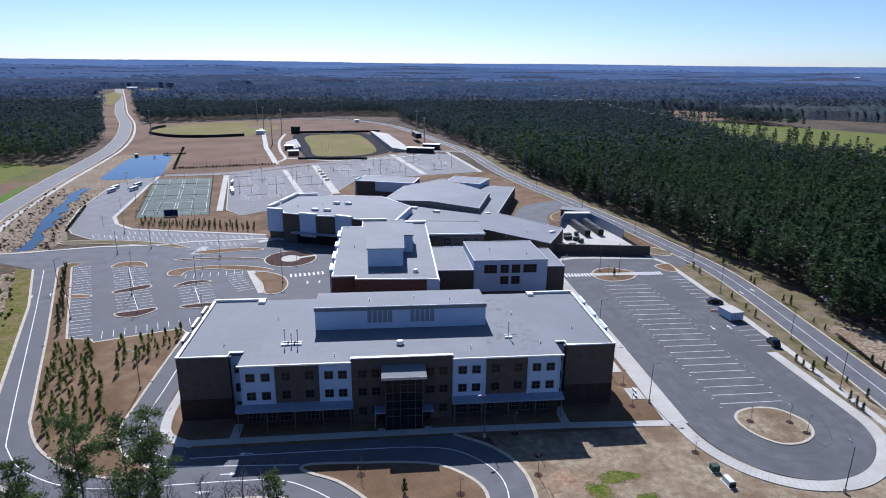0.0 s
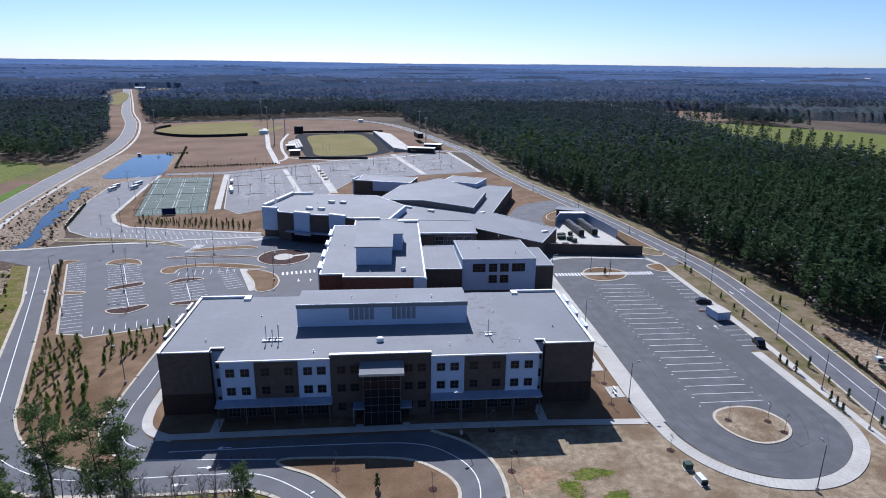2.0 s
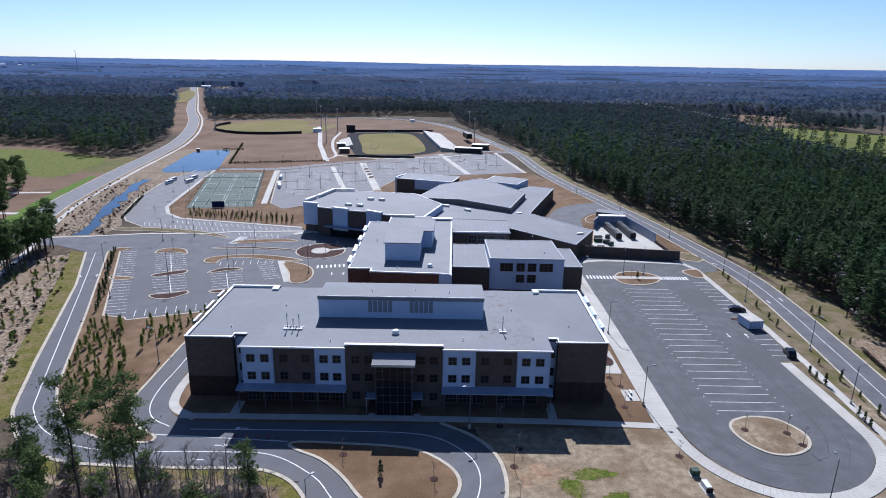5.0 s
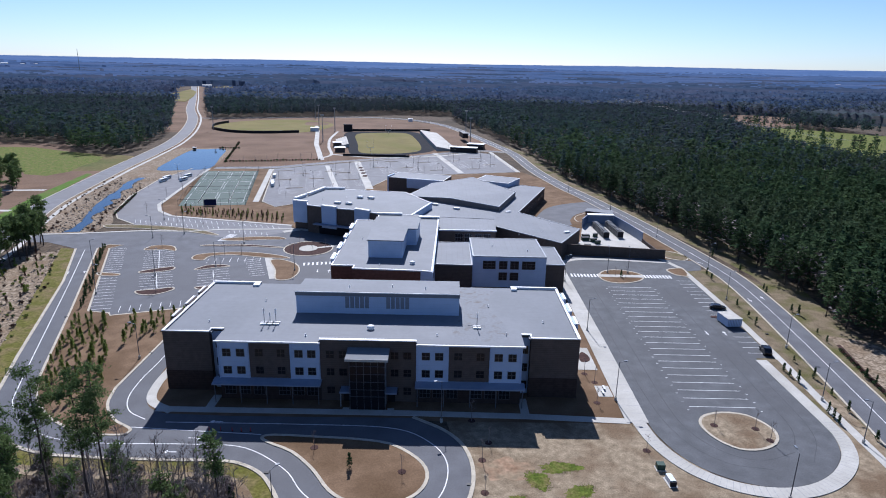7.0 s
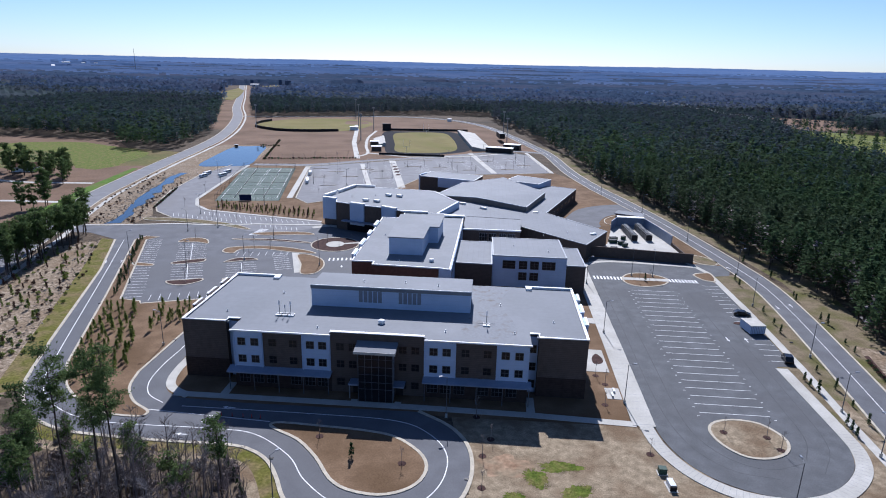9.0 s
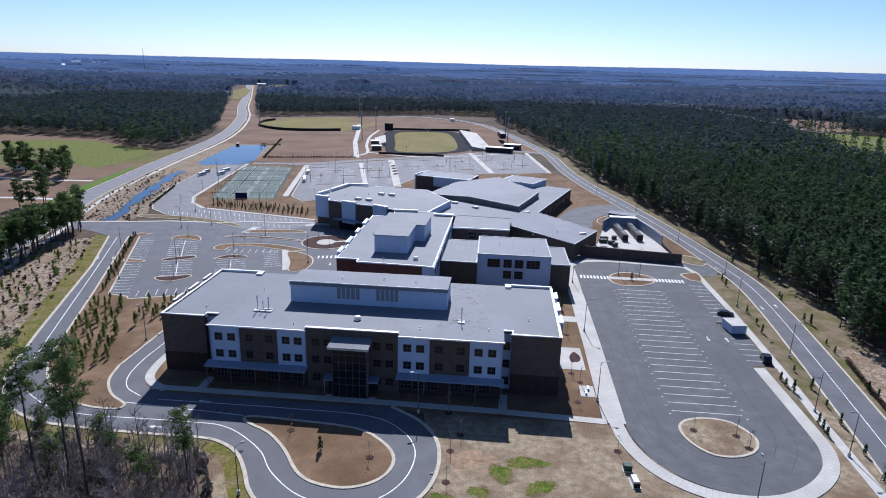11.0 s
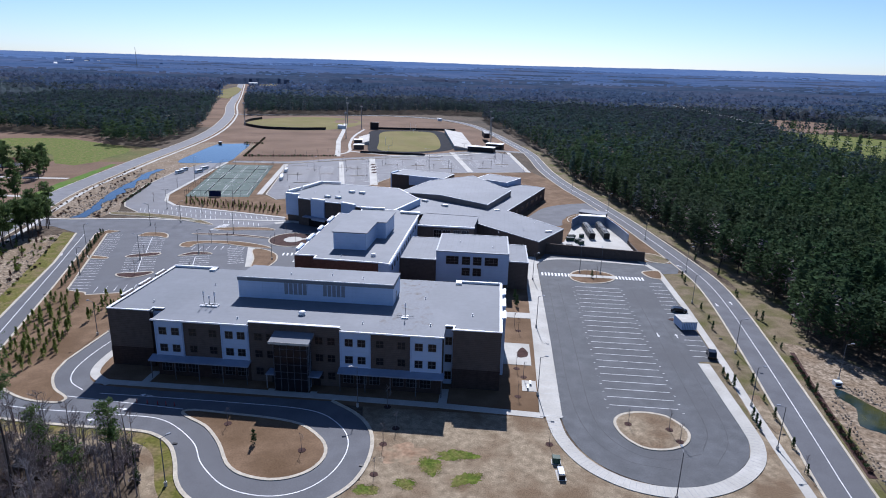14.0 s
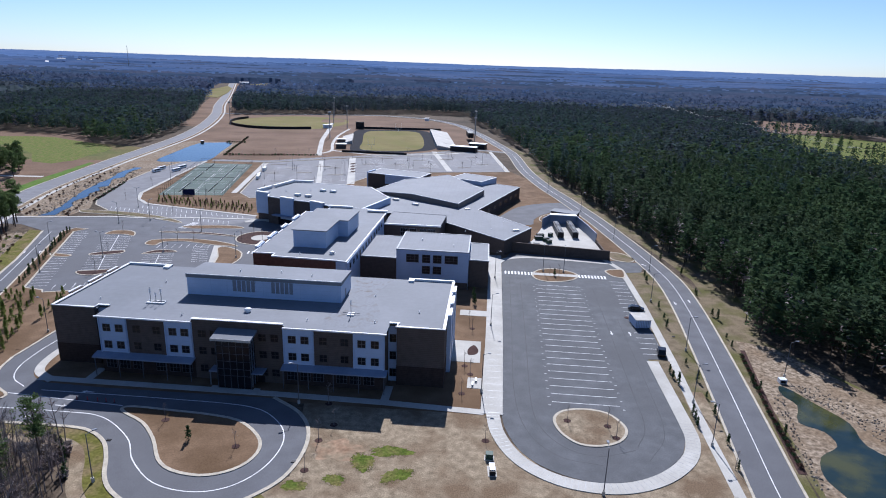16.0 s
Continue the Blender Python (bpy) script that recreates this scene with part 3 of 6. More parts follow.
markings([((72.6, 111.3), (73.6, 185.5), (14.4, 0), 21), ((71.7, 109.9), (72.6, 183.9), (0.5, 0), 21), ((87.4, 109.9), (88.4, 183.9), (0.5, 0), 21), ((97.8, 138), (98.4, 151), (5, 0), 4), ((98.5, 163), (98.9, 193), (5, 0), 9)], "white painted stall lines of the bus park", 0.053)
ru = Vector((45, -104)).normalized()
rv = Vector((0.96, 0.28))
markings([((-108, 216.5), (-96.6, 190), tuple(rv * 5.4), 11), ((-95.4, 186), (-82.8, 157.5), tuple(rv * 5.4), 11), ((-94.3, 214.5), (-84.9, 193), tuple(rv * 10.4), 9), ((-83.8, 189), (-77, 174.5), tuple(rv * 10.2), 6), ((-65.8, 193), (-60.2, 178.5), (9.6, 3.4), 6), ((-74, 156), (-53.5, 163.5), (-1.6, 4.6), 8), ((-54, 206), (-46.5, 189), (5.0, 2.2), 8), ((-67, 206.8), (-49, 210.5), (0.8, -4.6), 7)], "white painted stall lines of the staff car park")
markings([((-118, 256), (-78, 248), (-2.5, 5.0), 16), ((-108, 266), (-55, 255.5), (2.5, -5.0), 20), ((-72, 243), (-55, 240), (-2, 5), 7)], "white painted angled bays of the bus loop", 0.062)
for a, b in (((-89.3, 216), (-79.8, 194.4)), ((-78.8, 190.4), (-72, 176)), ((-61, 194.6), (-55.4, 180.2))):
    piece("stall_marking", Shape().slab(a, b, 0.2, 0.03, 0.061), PAINT, "white painted line between two parking rows", "road marking")
far_rows = []
for k in range(4):
    u = Vector((19.5, -80)).normalized()
    for j in range(3):
        x, y = -88 + 13 * k + j * 5, 392 + 9 * k - j * 24
        far_rows.append(((x, y), (x + u.x * 20, y + u.y * 20), (10, 3), 7))
for k in range(5):
    for j in range(3):
        x, y = -33 + 17 * k + j * 5.5, 438 + 9 * k - j * 24
        if inside(x, y, FARLOT) and inside(x + 10, y - 20, FARLOT):
            far_rows.append(((x, y), (x + 4.5, y - 19), (10, 3), 7))
markings(far_rows, "faint white stall lines of the large car park", 0.057)
ln = piece("lane_lines", Shape().ribbon(curve([(-117.2, 215), (-100, 175), (-75.5, 117), (-70, 106), (-62, 98.5), (-50, 94), (-27.4, 94), (-17.5, 93.2), (-8.6, 87.2), (-3.8, 80.9), (2.9, 75.6), (10.3, 74.2), (16.2, 76.5), (19.9, 82.3), (20.5, 90.1), (17, 96.4), (9.5, 100.7), (-8, 101.4), (-36, 101.2)]), -0.1, 0.1, 0.04, 0.056), PAINT, "white painted lane line of the front drive", "road marking")
piece("lane_lines", Shape().ribbon(curve([(-40.5, 102), (-45.2, 105), (-48, 110.2), (-49, 118), (-48.9, 127), (-49.2, 150)]), -0.1, 0.1, 0.04, 0.056), PAINT, "white painted lane line of the side drive", "road marking")
piece("lane_lines", Shape().ribbon([(-42, 99.2), (-15.8, 97.6)], -0.1, 0.1, 0.04, 0.056), PAINT, "white painted line between the two drive lanes", "road marking")
for run, w in (([(65, 190), (64.8, 150), (64.5, 116), (66.5, 100), (72, 92), (80, 90)], 0.16), ([(68.5, 188), (68.3, 140), (68, 112), (69.5, 101), (74, 94.5), (80, 92.8), (87, 95.5)], 0.2), ([(92, 186), (91.6, 150), (91, 118), (90.6, 104), (87.6, 96.5)], 0.2), ([(95.4, 160), (95, 120), (94, 102), (89, 92.5)], 0.14), ([(70, 206), (84, 208), (98, 206)], 0.2), ([(101, 190), (100.6, 165)], 0.16)):
    piece("asphalt_seam", Shape().ribbon(curve(run), -w / 2, w / 2, 0.03, 0.0475), SEALER, "dark sealed seam in the asphalt", "road marking")
jr = Shape()
for (x, y), (x1, y1) in zip(walkb[3:-1], walkb[4:]):
    d = Vector((x1 - x, y1 - y)).normalized()
    jr.slab((x + d.y * 0.85, y - d.x * 0.85), (x - d.y * 1.85, y + d.x * 1.85), 0.06, 0.1, 0.144)
piece("pavement_joint", jr, STEEL, "thin dark joints across the curved pavement", "joint")
for x, y in ((-41.8, 96.6), (24.4, 84), (-72, 104.6), (-52.9, 131), (108.6, 150), (-11.4, 86), (-86.5, 152)):
    piece("drain_inlet", Shape().box(x - 0.4, x + 0.4, y - 0.25, y + 0.25, 0.0, 0.185), DARK, "dark cast-iron drain inlet at the kerb", "drain", "structure", "drain inlets")
cw = Shape()
for k in range(9):
    cw.box(63.4 + k * 1.15, 64.0 + k * 1.15, 195.2, 198.4, 0.03, 0.051)
    cw.box(88.9 + k * 1.1, 89.5 + k * 1.1, 195.2, 198.4, 0.03, 0.051)
for k in range(8):
    cw.slab((-31.5 + k * 1.5, 204.5 + 0.35 * k), (-31 + k * 1.5, 201.5 + 0.35 * k), 0.6, 0.03, 0.058)
    cw.slab((-72.5 + k * 0.2, 231 + 1.3 * k), (-69 + k * 0.2, 230.7 + 1.3 * k), 0.6, 0.03, 0.058)
piece("crosswalk", cw, PAINT, "white painted zebra crossing bars", "road marking")


def arrow(x, y, a, s=1.0, z=0.06):
    sh = Shape()
    c, d = math.cos(a), math.sin(a)
    tr = lambda u, v: (x + s * (u * c - v * d), y + s * (u * d + v * c))
    sh.prism([tr(-1.3, -0.12), tr(0.4, -0.12), tr(0.4, 0.12), tr(-1.3, 0.12)], z - 0.02, z)
    sh.prism([tr(0.4, -0.5), tr(1.4, 0), tr(0.4, 0.5)], z - 0.02, z)
    piece("road_arrow", sh, PAINT, "white painted arrow on the asphalt", "road marking", "structure", "road arrows")


for x, y, a in ((-108, 189, -1.2), (-103, 190, 1.97), (92, 150, -1.57), (97, 150, 1.57), (116, 176, -1.57), (121, 178, 1.57), (-28, 96, 0), (-31, 91.5, 3.14), (-26, 101.8, 3.14), (115, 214, 2.2), (-25, 196, -1.4), (-21, 196, 1.6)):
    arrow(x, y, a)

bed(curve([(72.4, 105.3), (74.4, 107.9), (78.8, 109.3), (83.8, 108.3), (86.6, 104.0), (86.5, 100.7), (84.5, 97.7), (80.7, 95.8), (76.6, 95.9), (73.7, 98.6), (72.3, 102.1)], True, 3), ROUGH, "straw-coloured grass island with a pale kerb")
bed(curve([(73, 197), (76, 202), (82, 203.6), (88, 200), (88.6, 195.5), (85, 191), (78, 189), (73.6, 191.6)], True, 3), LAWN, "brown grass island with a pale kerb")
piece("pavement", Shape().ribbon([(73.4, 196.6), (88.6, 196.6)], -1.3, 1.3, 0.0, 0.175), CONCRETE, "pale concrete path across the grass island", "pavement")
bed(curve([(99, 203.5), (101, 206), (106, 206.5), (105, 198), (101, 198.5)], True, 3), LAWN, "small brown grass island with a pale kerb")
bed(curve([(104, 219), (104.5, 228), (110, 227), (113, 220), (110, 216)], True, 3), VERGE, "olive grass corner with a pale kerb")
bed([(99.9, 106), (101.2, 106), (103.5, 134.5), (99.8, 134.5)], VERGE, "olive grass strip with low shrubs", 0.10, 0)
bed(curve([(-15.6, 96.6), (-13.4, 97.8), (-4, 97.4), (2.8, 97), (9.8, 95.6), (15.2, 91.3), (17.3, 87), (16.6, 82.7), (13.9, 79.6), (9.6, 78), (4.1, 78.8), (0.2, 81.5), (-3.7, 87), (-8.6, 92), (-13.8, 94.8)], True, 3), LAWN, "brown grass island in the turning loop", 0.14, 0.62)
GORE = [(-113.6, 216.5), (-88.4, 157), (-71.7, 116)] + curve([(-68.4, 110.6), (-64.2, 105.4), (-57, 99.7), (-49.3, 96.5), (-42.6, 96.2), (-41.3, 97.4), (-42, 99), (-46.6, 102), (-50.7, 107.4), (-52.5, 114)], False, 4) + [(-52.7, 136), (-52.6, 158), (-55.3, 161), (-75, 153.8), (-76.2, 155.6), (-82.6, 156.5), (-108.8, 217.3), (-106, 222), (-112, 222.5)]
bed(GORE, LAWN, "broad brown lawn with young planted trees", 0.14, 0.55, "lawn")
for o, m, lab in (
    ([(-95.3, 216), (-95, 221.5), (-90, 223), (-85.5, 221), (-83, 215.5), (-88, 217)], LAWN, "brown grass island at the end of a parking row"),
    ([(-85.2, 191), (-83, 189.5), (-75.5, 193), (-74.6, 196), (-77, 197), (-83, 193.5)], MULCH, "dark mulched island with pale kerb"),
    ([(-77.4, 173), (-75, 170), (-70, 170), (-66.2, 174.6), (-67.5, 177), (-72, 175)], MULCH, "dark mulched island with pale kerb"),
    ([(-67.5, 194), (-65, 199.5), (-59, 200.5), (-56.5, 198.5), (-61, 197)], MULCH, "dark mulched island with pale kerb"),
    ([(-60.5, 177.5), (-58, 175.2), (-51, 176.5), (-48.6, 179.8), (-54, 179.5)], MULCH, "dark mulched island with pale kerb"),
    ([(-98.6, 189.6), (-96, 186.4), (-90.5, 186.3), (-90, 188.6), (-94, 189.4)], LAWN, "small brown grass divider in a parking row"),
    ([(-73, 206), (-73.5, 211.5), (-66, 215), (-54, 216), (-42, 212.5), (-38, 209), (-48, 209.5), (-60, 212), (-67.5, 210), (-68.3, 205)], LAWN, "brown grass island beside the drive"),
    ([(-41, 208), (-34, 203), (-31, 195), (-32, 187), (-37, 186), (-40, 196), (-44.5, 206)], LAWN, "brown grass corner with a pale kerb"),
    ([(-128, 252), (-110, 252.3), (-97, 250), (-84, 245.5), (-75, 239.2), (-78.5, 238.8), (-90, 243), (-110, 246.5), (-126, 247)], VERGE, "olive grass strip between two drives"),
    ([(-72, 233), (-62, 237), (-50, 238), (-46, 234.5), (-56, 233), (-66, 230.5)], LAWN, "brown grass island beside the crossing"),
    ([(-75, 224.5), (-60, 226), (-46, 224), (-45, 222), (-60, 223.4), (-75, 222.6)], MULCH, "narrow dark mulched median"),
):
    bed(curve(o, True, 3), m, lab, 0.14, 0.45)
rb = [(-34 + 9.6 * math.cos(k * math.pi / 12), 222.4 + 10 * math.sin(k * math.pi / 12)) for k in range(24)]
for x, y in ((-80.7, 366), (-74.9, 388), (-68, 341), (-62, 372), (-57, 400), (-48.9, 395), (-41, 370), (-88, 398), (-52, 322), (-21.8, 447), (-28.4, 418), (2.8, 446), (22.7, 455), (41, 470), (50, 440), (-9, 420), (12, 412), (38, 420), (24, 482), (-2, 462), (-14, 396)):
    u, w = Vector((4.6, 1.3)), Vector((-0.2, 0.7))
    p = Vector((x, y))
    bed([p - u - w, p + u - w, p + u + w, p - u + w], MULCH, "narrow mulched island in the large car park", 0.14, 0.2)
sheet("road", curve([(60, 268), (64, 285), (72, 303), (85, 314), (99, 318), (101, 306), (92, 297), (83, 288), (78, 276), (76, 266)], True, 3), ROADWAY, "grey asphalt service drive beside the gymnasium", 0.045, category="road")
bed(curve([(82, 284), (90, 293), (96, 296), (99, 286), (97, 276), (88, 272), (81, 274)], True, 3), LAWN, "brown grass island beside the service drive", 0.14, 0.4)
sheet("roof_stain", curve([(23.6, 144.5), (23.3, 136), (23.4, 128), (21.5, 121), (22, 114), (28, 112.5), (33.5, 116), (32.5, 124), (30, 131), (31, 139), (33, 144.5)], True, 3), STAIN, "brownish dirt stains on the roof", 13.756, 0.01)
bed(rb, MULCH, "round mulched island with a pale central disc", 0.14, 0.5)
sheet("pavement", [(-34 + 3.6 * math.cos(k * math.pi / 8), 222.4 + 4 * math.sin(k * math.pi / 8)) for k in range(16)], CONCRETE, "round pale concrete disc in the island", 0.19, 0.1)
piece("pavement", Shape().ribbon([(-34, 222), (-24.6, 226)], -0.8, 0.8, 0.1, 0.185), CONCRETE, "pale concrete path across the round island", "pavement")
for line, w, lab in (([(-46.5, 211), (-38, 187)], 2.6, "concrete path between parking and drive"), ([(-44, 206), (-33, 201)], 1.6, "narrow concrete path"), ([(-50, 246), (-40, 253), (-34, 256)], 3, "concrete path to the hall"),
                     ([(-40, 106), (-9, 106.2), (13, 106.3), (37, 106), (58, 105)], 2.0, "concrete path along the school front"), ([(-29.3, 112), (-29.3, 106)], 1.8, "short concrete path to a side door"), ([(36.8, 113), (36.8, 106)], 1.8, "short concrete path to a side door"), ([(-0.8, 108), (-0.8, 106)], 1.4, "short concrete path"), ([(8.6, 108), (8.6, 106)], 1.4, "short concrete path"),
                     ([(53, 127), (53, 139)], 7.2, "concrete side plaza"), ([(50, 158), (58, 158)], 4, "concrete side path"), ([(-36.5, 105.2), (-42.3, 109), (-44.4, 116), (-44.6, 128)], 2.0, "concrete path round the building's corner"), ([(-65, 423), (-43, 338)], 3, "pale path through the car park"), ([(-47, 444), (-25, 342)], 4.5, "pale paved walk through the car park"), ([(9, 496), (29, 402)], 4, "pale paved strip through the car park"), ([(-99, 404), (-79, 303)], 3, "pale path beside the tennis courts"), ([(55, 507), (68, 410)], 3, "pale path beside the car park"), ([(-74, 448), (-97, 540), (-118, 648), (-130, 700)], 4, "pale path between the sports fields")):
    piece("pavement", Shape().ribbon(curve(line) if "corner" in lab else line, -w / 2, w / 2, -0.1, 0.085 if "front" in lab else 0.078), CONCRETE, lab, "pavement")
for x, y, w, d in ((55.6, 117, 1.6, 2.4),):
    sheet("pavement", [(x - w, y - d), (x + w, y - d), (x + w, y + d), (x - w, y + d)], CONCRETE, "pale concrete pad beside the path", 0.09, 0.2)
sheet("planting_bed", curve([(53.6, 131), (55.6, 131.6), (56, 134), (54.8, 136.6), (53.4, 134)], True, 3), MULCH, "dark mulched bed in the side plaza", 0.12, 0.1)
sheet("planting_bed", [(115.2, 92), (117.3, 107), (121.4, 130), (124, 144), (125.2, 144), (122.6, 130), (118.8, 107), (116.8, 92)], MULCH, "dark mulched strip with low shrubs along the road", 0.05, 0.2)


# ---- buildings ----
WINDOW_MESHES = {}


def window(parent, x, y, z, w, h, cols=2, rows=2, turn=0.0, frame_mat=None, proud=0.09):
    """A window facing -y before its turn: a frame with bars standing proud of the wall, and its panes."""
    key = (round(w, 2), round(h, 2), cols, rows, frame_mat)
    if key not in WINDOW_MESHES:
        b = 0.07
        f, g = Shape(), Shape()
        rings = [[(sx * (w / 2 - i), y, sz * (h / 2 - i)) for sx, sz in ((-1, -1), (1, -1), (1, 1), (-1, 1))] for i, y in ((0, 0.04), (0, -proud), (b, -proud), (b, 0.04))]
        f.add(sum(rings, []), [(4 * r + k, 4 * r + (k + 1) % 4, 4 * ((r + 1) % 4) + (k + 1) % 4, 4 * ((r + 1) % 4) + k) for r in range(4) for k in range(4)])
        bars = []
        for k in range(1, cols):
            x0 = -w / 2 + w * k / cols
            bars.append(Shape().box(x0 - b / 2, x0 + b / 2, -proud + 0.01, 0.04, -h / 2 + b, h / 2 - b).mesh("glazing_bar", frame_mat or TRIM))
        for k in range(1, rows):
            z0 = -h / 2 + h * k / rows
            bars.append(Shape().box(-w / 2 + b, w / 2 - b, -proud + 0.02, 0.03, z0 - b / 2, z0 + b / 2).mesh("glazing_bar", frame_mat or TRIM))
        g.box(-w / 2 + b / 2, w / 2 - b / 2, -0.045, 0.03, -h / 2 + b / 2, h / 2 - b / 2)
        WINDOW_MESHES[key] = (f.mesh("window", frame_mat or TRIM), g.mesh("pane", GLASS), bars)
    f, g, bars = WINDOW_MESHES[key]
    ob = part("window", f, None, parent, at=pose(x, y, z, 0, 0, turn))
    part("pane", g, None, ob, "dark reflecting glass")
    for bar in bars:
        part("glazing_bar", bar, None, ob)
    return ob


def block(name, outline, z, wall, label, roof=ROOF, cap=0.35, wallname="wall", category="building", group="school buildings", trim=WHITE):
    """A wing of the school: walls, a roof set a little below the coping, and the coping itself."""
    o = ccw(outline)
    if list(outline)[0] != o[0] and isinstance(z, (list, tuple)):
        z = list(z)[::-1]
    tops = z if isinstance(z, (list, tuple)) else [z] * len(o)
    ob = thing(name, label, category, group)
    part(wallname, Shape().prism(o, -0.3, [t - 0.3 for t in tops]), wall, ob)
    inner = []
    n = len(o)
    s = Shape()
    for i in range(n):
        a, b, c = Vector(o[i - 1]), Vector(o[i]), Vector(o[(i + 1) % n])
        d0, d1 = (b - a).normalized(), (c - b).normalized()
        m = Vector((-d0.y, d0.x)) + Vector((-d1.y, d1.x))
        k = m / max(0.35, m.dot(Vector((-d0.y, d0.x))))
        inner.append((b + k * 0.3, b - k * 0.1))
    part("roof", Shape().prism([p[0] for p in inner], min(tops) - 1.0, [t - 0.12 for t in tops]), roof, ob, "grey roof membrane")
    if cap:
        v, f = [], []
        for i in range(n):
            for p in inner[i]:
                v += [(p.x, p.y, tops[i] - cap), (p.x, p.y, tops[i])]
            a, c = 4 * i, 4 * ((i + 1) % n)
            f += [(a, a + 1, c + 1, c), (a + 2, c + 2, c + 3, a + 3), (a + 1, a + 3, c + 3, c + 1), (a, c, c + 2, a + 2)]
        s.add(v, f)
        part("coping", s, trim, ob, "thin metal coping")
    return ob


def on_wall(a, b, d, out=0.0):
    """A place d metres along a wall in plan from a to b, and its turn."""
    a, b = Vector(a), Vector(b)
    u = (b - a).normalized()
    p = a + u * d + Vector((u.y, -u.x)) * out
    return p.x, p.y, math.degrees(math.atan2(u.y, u.x))


def classroom_block():
    ob = thing("classroom_block", "three-storey school block with dark brick, white panels and flat grey roof", "building", "school buildings")
    L, R, F, B = -41.0, 48.7, 110.9, 145.0
    body = [(L, 114.2), (-30.9, 114.2), (-30.9, 115.7), (-28.0, 115.7), (-28.0, F), (36.0, F), (36.0, 115.7), (38.2, 115.7), (38.2, 114.0), (R, 114.0), (R, B), (L, B)]
    part("wall", Shape().prism(body, -0.3, 13.35), BRICK, ob)
    roof = [(L + 0.4, 114.6), (-30.5, 114.6), (-30.5, 116.1), (-28.4, 116.1), (-28.4, F - 0.5), (-6.8, F - 0.5), (-6.8, F + 0.5), (14, F + 0.5), (14, F - 0.5), (36.4, F - 0.5), (36.4, 116), (37.8, 116), (37.8, 114.4), (R - 0.4, 114.4), (R - 0.4, B + 0.2), (L + 0.4, B + 0.2)]
    part("roof", Shape().prism(roof, 13.36, 13.75), ROOF, ob, "grey roof membrane with faint stains")
    # darker base course of the end blocks and the front
    for x0, x1, y in ((L - 0.06, -30.84, 114.14), (38.14, R + 0.06, 113.94)):
        part("base_course", Shape().box(x0, x1, y, y + 0.5, -0.2, 4.7), BASE, ob, "dark red-brown brick base")
    part("base_course", Shape().box(L - 0.06, L + 0.3, 114.7, B, -0.2, 4.7), BASE, ob, "dark red-brown brick base")
    part("base_course", Shape().box(R - 0.3, R + 0.06, 114.5, B, -0.2, 4.7), BASE, ob, "dark red-brown brick base")
    for x0, x1 in ((-28.05, -6.5), (13.7, 36.05)):
        part("base_course", Shape().box(x0, x1, F - 0.06, F + 0.3, -0.2, 4.9), BASE, ob, "dark red-brown brick base")
    # raised centre and its coping
    part("centre_parapet", Shape().box(-6.5, 13.7, F - 0.12, F + 0.4, 5.0, 14.25), BRICK, ob)
    part("coping", Shape().box(-6.62, 13.82, F - 0.24, F + 0.55, 14.25, 14.42), WHITE, ob, "white metal coping")
    # end-block parapets: stepped white copings
    for pts in ([(L, B), (L, 114.2), (-30.9, 114.2), (-30.9, 115.8), (-28.3, 115.8)], [(36.3, 115.8), (38.2, 115.8), (38.2, 114.0), (R, 114.0), (R, B)]):
        part("parapet", Shape().ribbon(pts, -0.04, 0.4, 13.2, 13.95), BRICK, ob)
        part("coping", Shape().ribbon(pts, -0.16, 0.52, 13.95, 14.15), WHITE, ob, "white metal coping")
    for x, s in ((L, -1), (R, 1)):
        for y0, y1 in ((121.3, 125.6), (128.6, 133.6), (136.4, 140.5)):
            part("side_parapet", Shape().box(min(x, x + 0.9 * s), max(x, x + 0.9 * s), y0, y1, 0, 14.35), PANEL if s > 0 else BRICK, ob, "wall pier with raised white parapet")
            part("coping", Shape().box(min(x + 0.45 * s, x + 1.0 * s), max(x + 0.45 * s, x + 1.0 * s), y0 - 0.1, y1 + 0.1, 14.3, 14.52), WHITE, ob, "white metal coping")
    for x0, x1 in ((L, -28.6), (36.6, R)):
        part("coping", Shape().box(x0, x1, B - 0.35, B + 0.3, 13.6, 14.3), WHITE, ob, "white metal coping")
    for x0, x1, y in ((-30.2, -28.6, 142.8), (36.7, 38.2, 143.2)):
        part("coping", Shape().box(x0, x1, y, 145, 13.7, 14.25), WHITE, ob, "white metal coping")
    # white gutters of the front wings
    for x0, x1 in ((-28.6, -6.65), (13.85, 36.6)):
        part("gutter", Shape().box(x0, x1, F - 0.72, F - 0.4, 13.5, 13.8), WHITE, ob, "white roof-edge gutter")
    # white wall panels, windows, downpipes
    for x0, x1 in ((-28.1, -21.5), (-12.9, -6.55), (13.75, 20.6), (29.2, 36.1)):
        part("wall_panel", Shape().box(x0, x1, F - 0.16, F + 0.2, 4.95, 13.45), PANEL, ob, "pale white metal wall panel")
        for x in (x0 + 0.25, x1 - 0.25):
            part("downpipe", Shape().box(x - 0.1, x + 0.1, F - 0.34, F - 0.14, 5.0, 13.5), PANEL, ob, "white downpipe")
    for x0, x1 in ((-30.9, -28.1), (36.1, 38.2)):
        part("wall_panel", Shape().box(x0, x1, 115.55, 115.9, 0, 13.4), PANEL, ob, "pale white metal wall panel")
        for z in (10.6, 6.4, 2.2):
            window(ob, (x0 + x1) / 2, 115.52, z, 1.5, 1.9)
    for x in (-26.2, -23.3, -11.0, -8.3, 15.8, 18.6, 31.1, 34.0):
        for z in (10.95, 6.9):
            window(ob, x, F - 0.18, z, 1.75, 1.75)
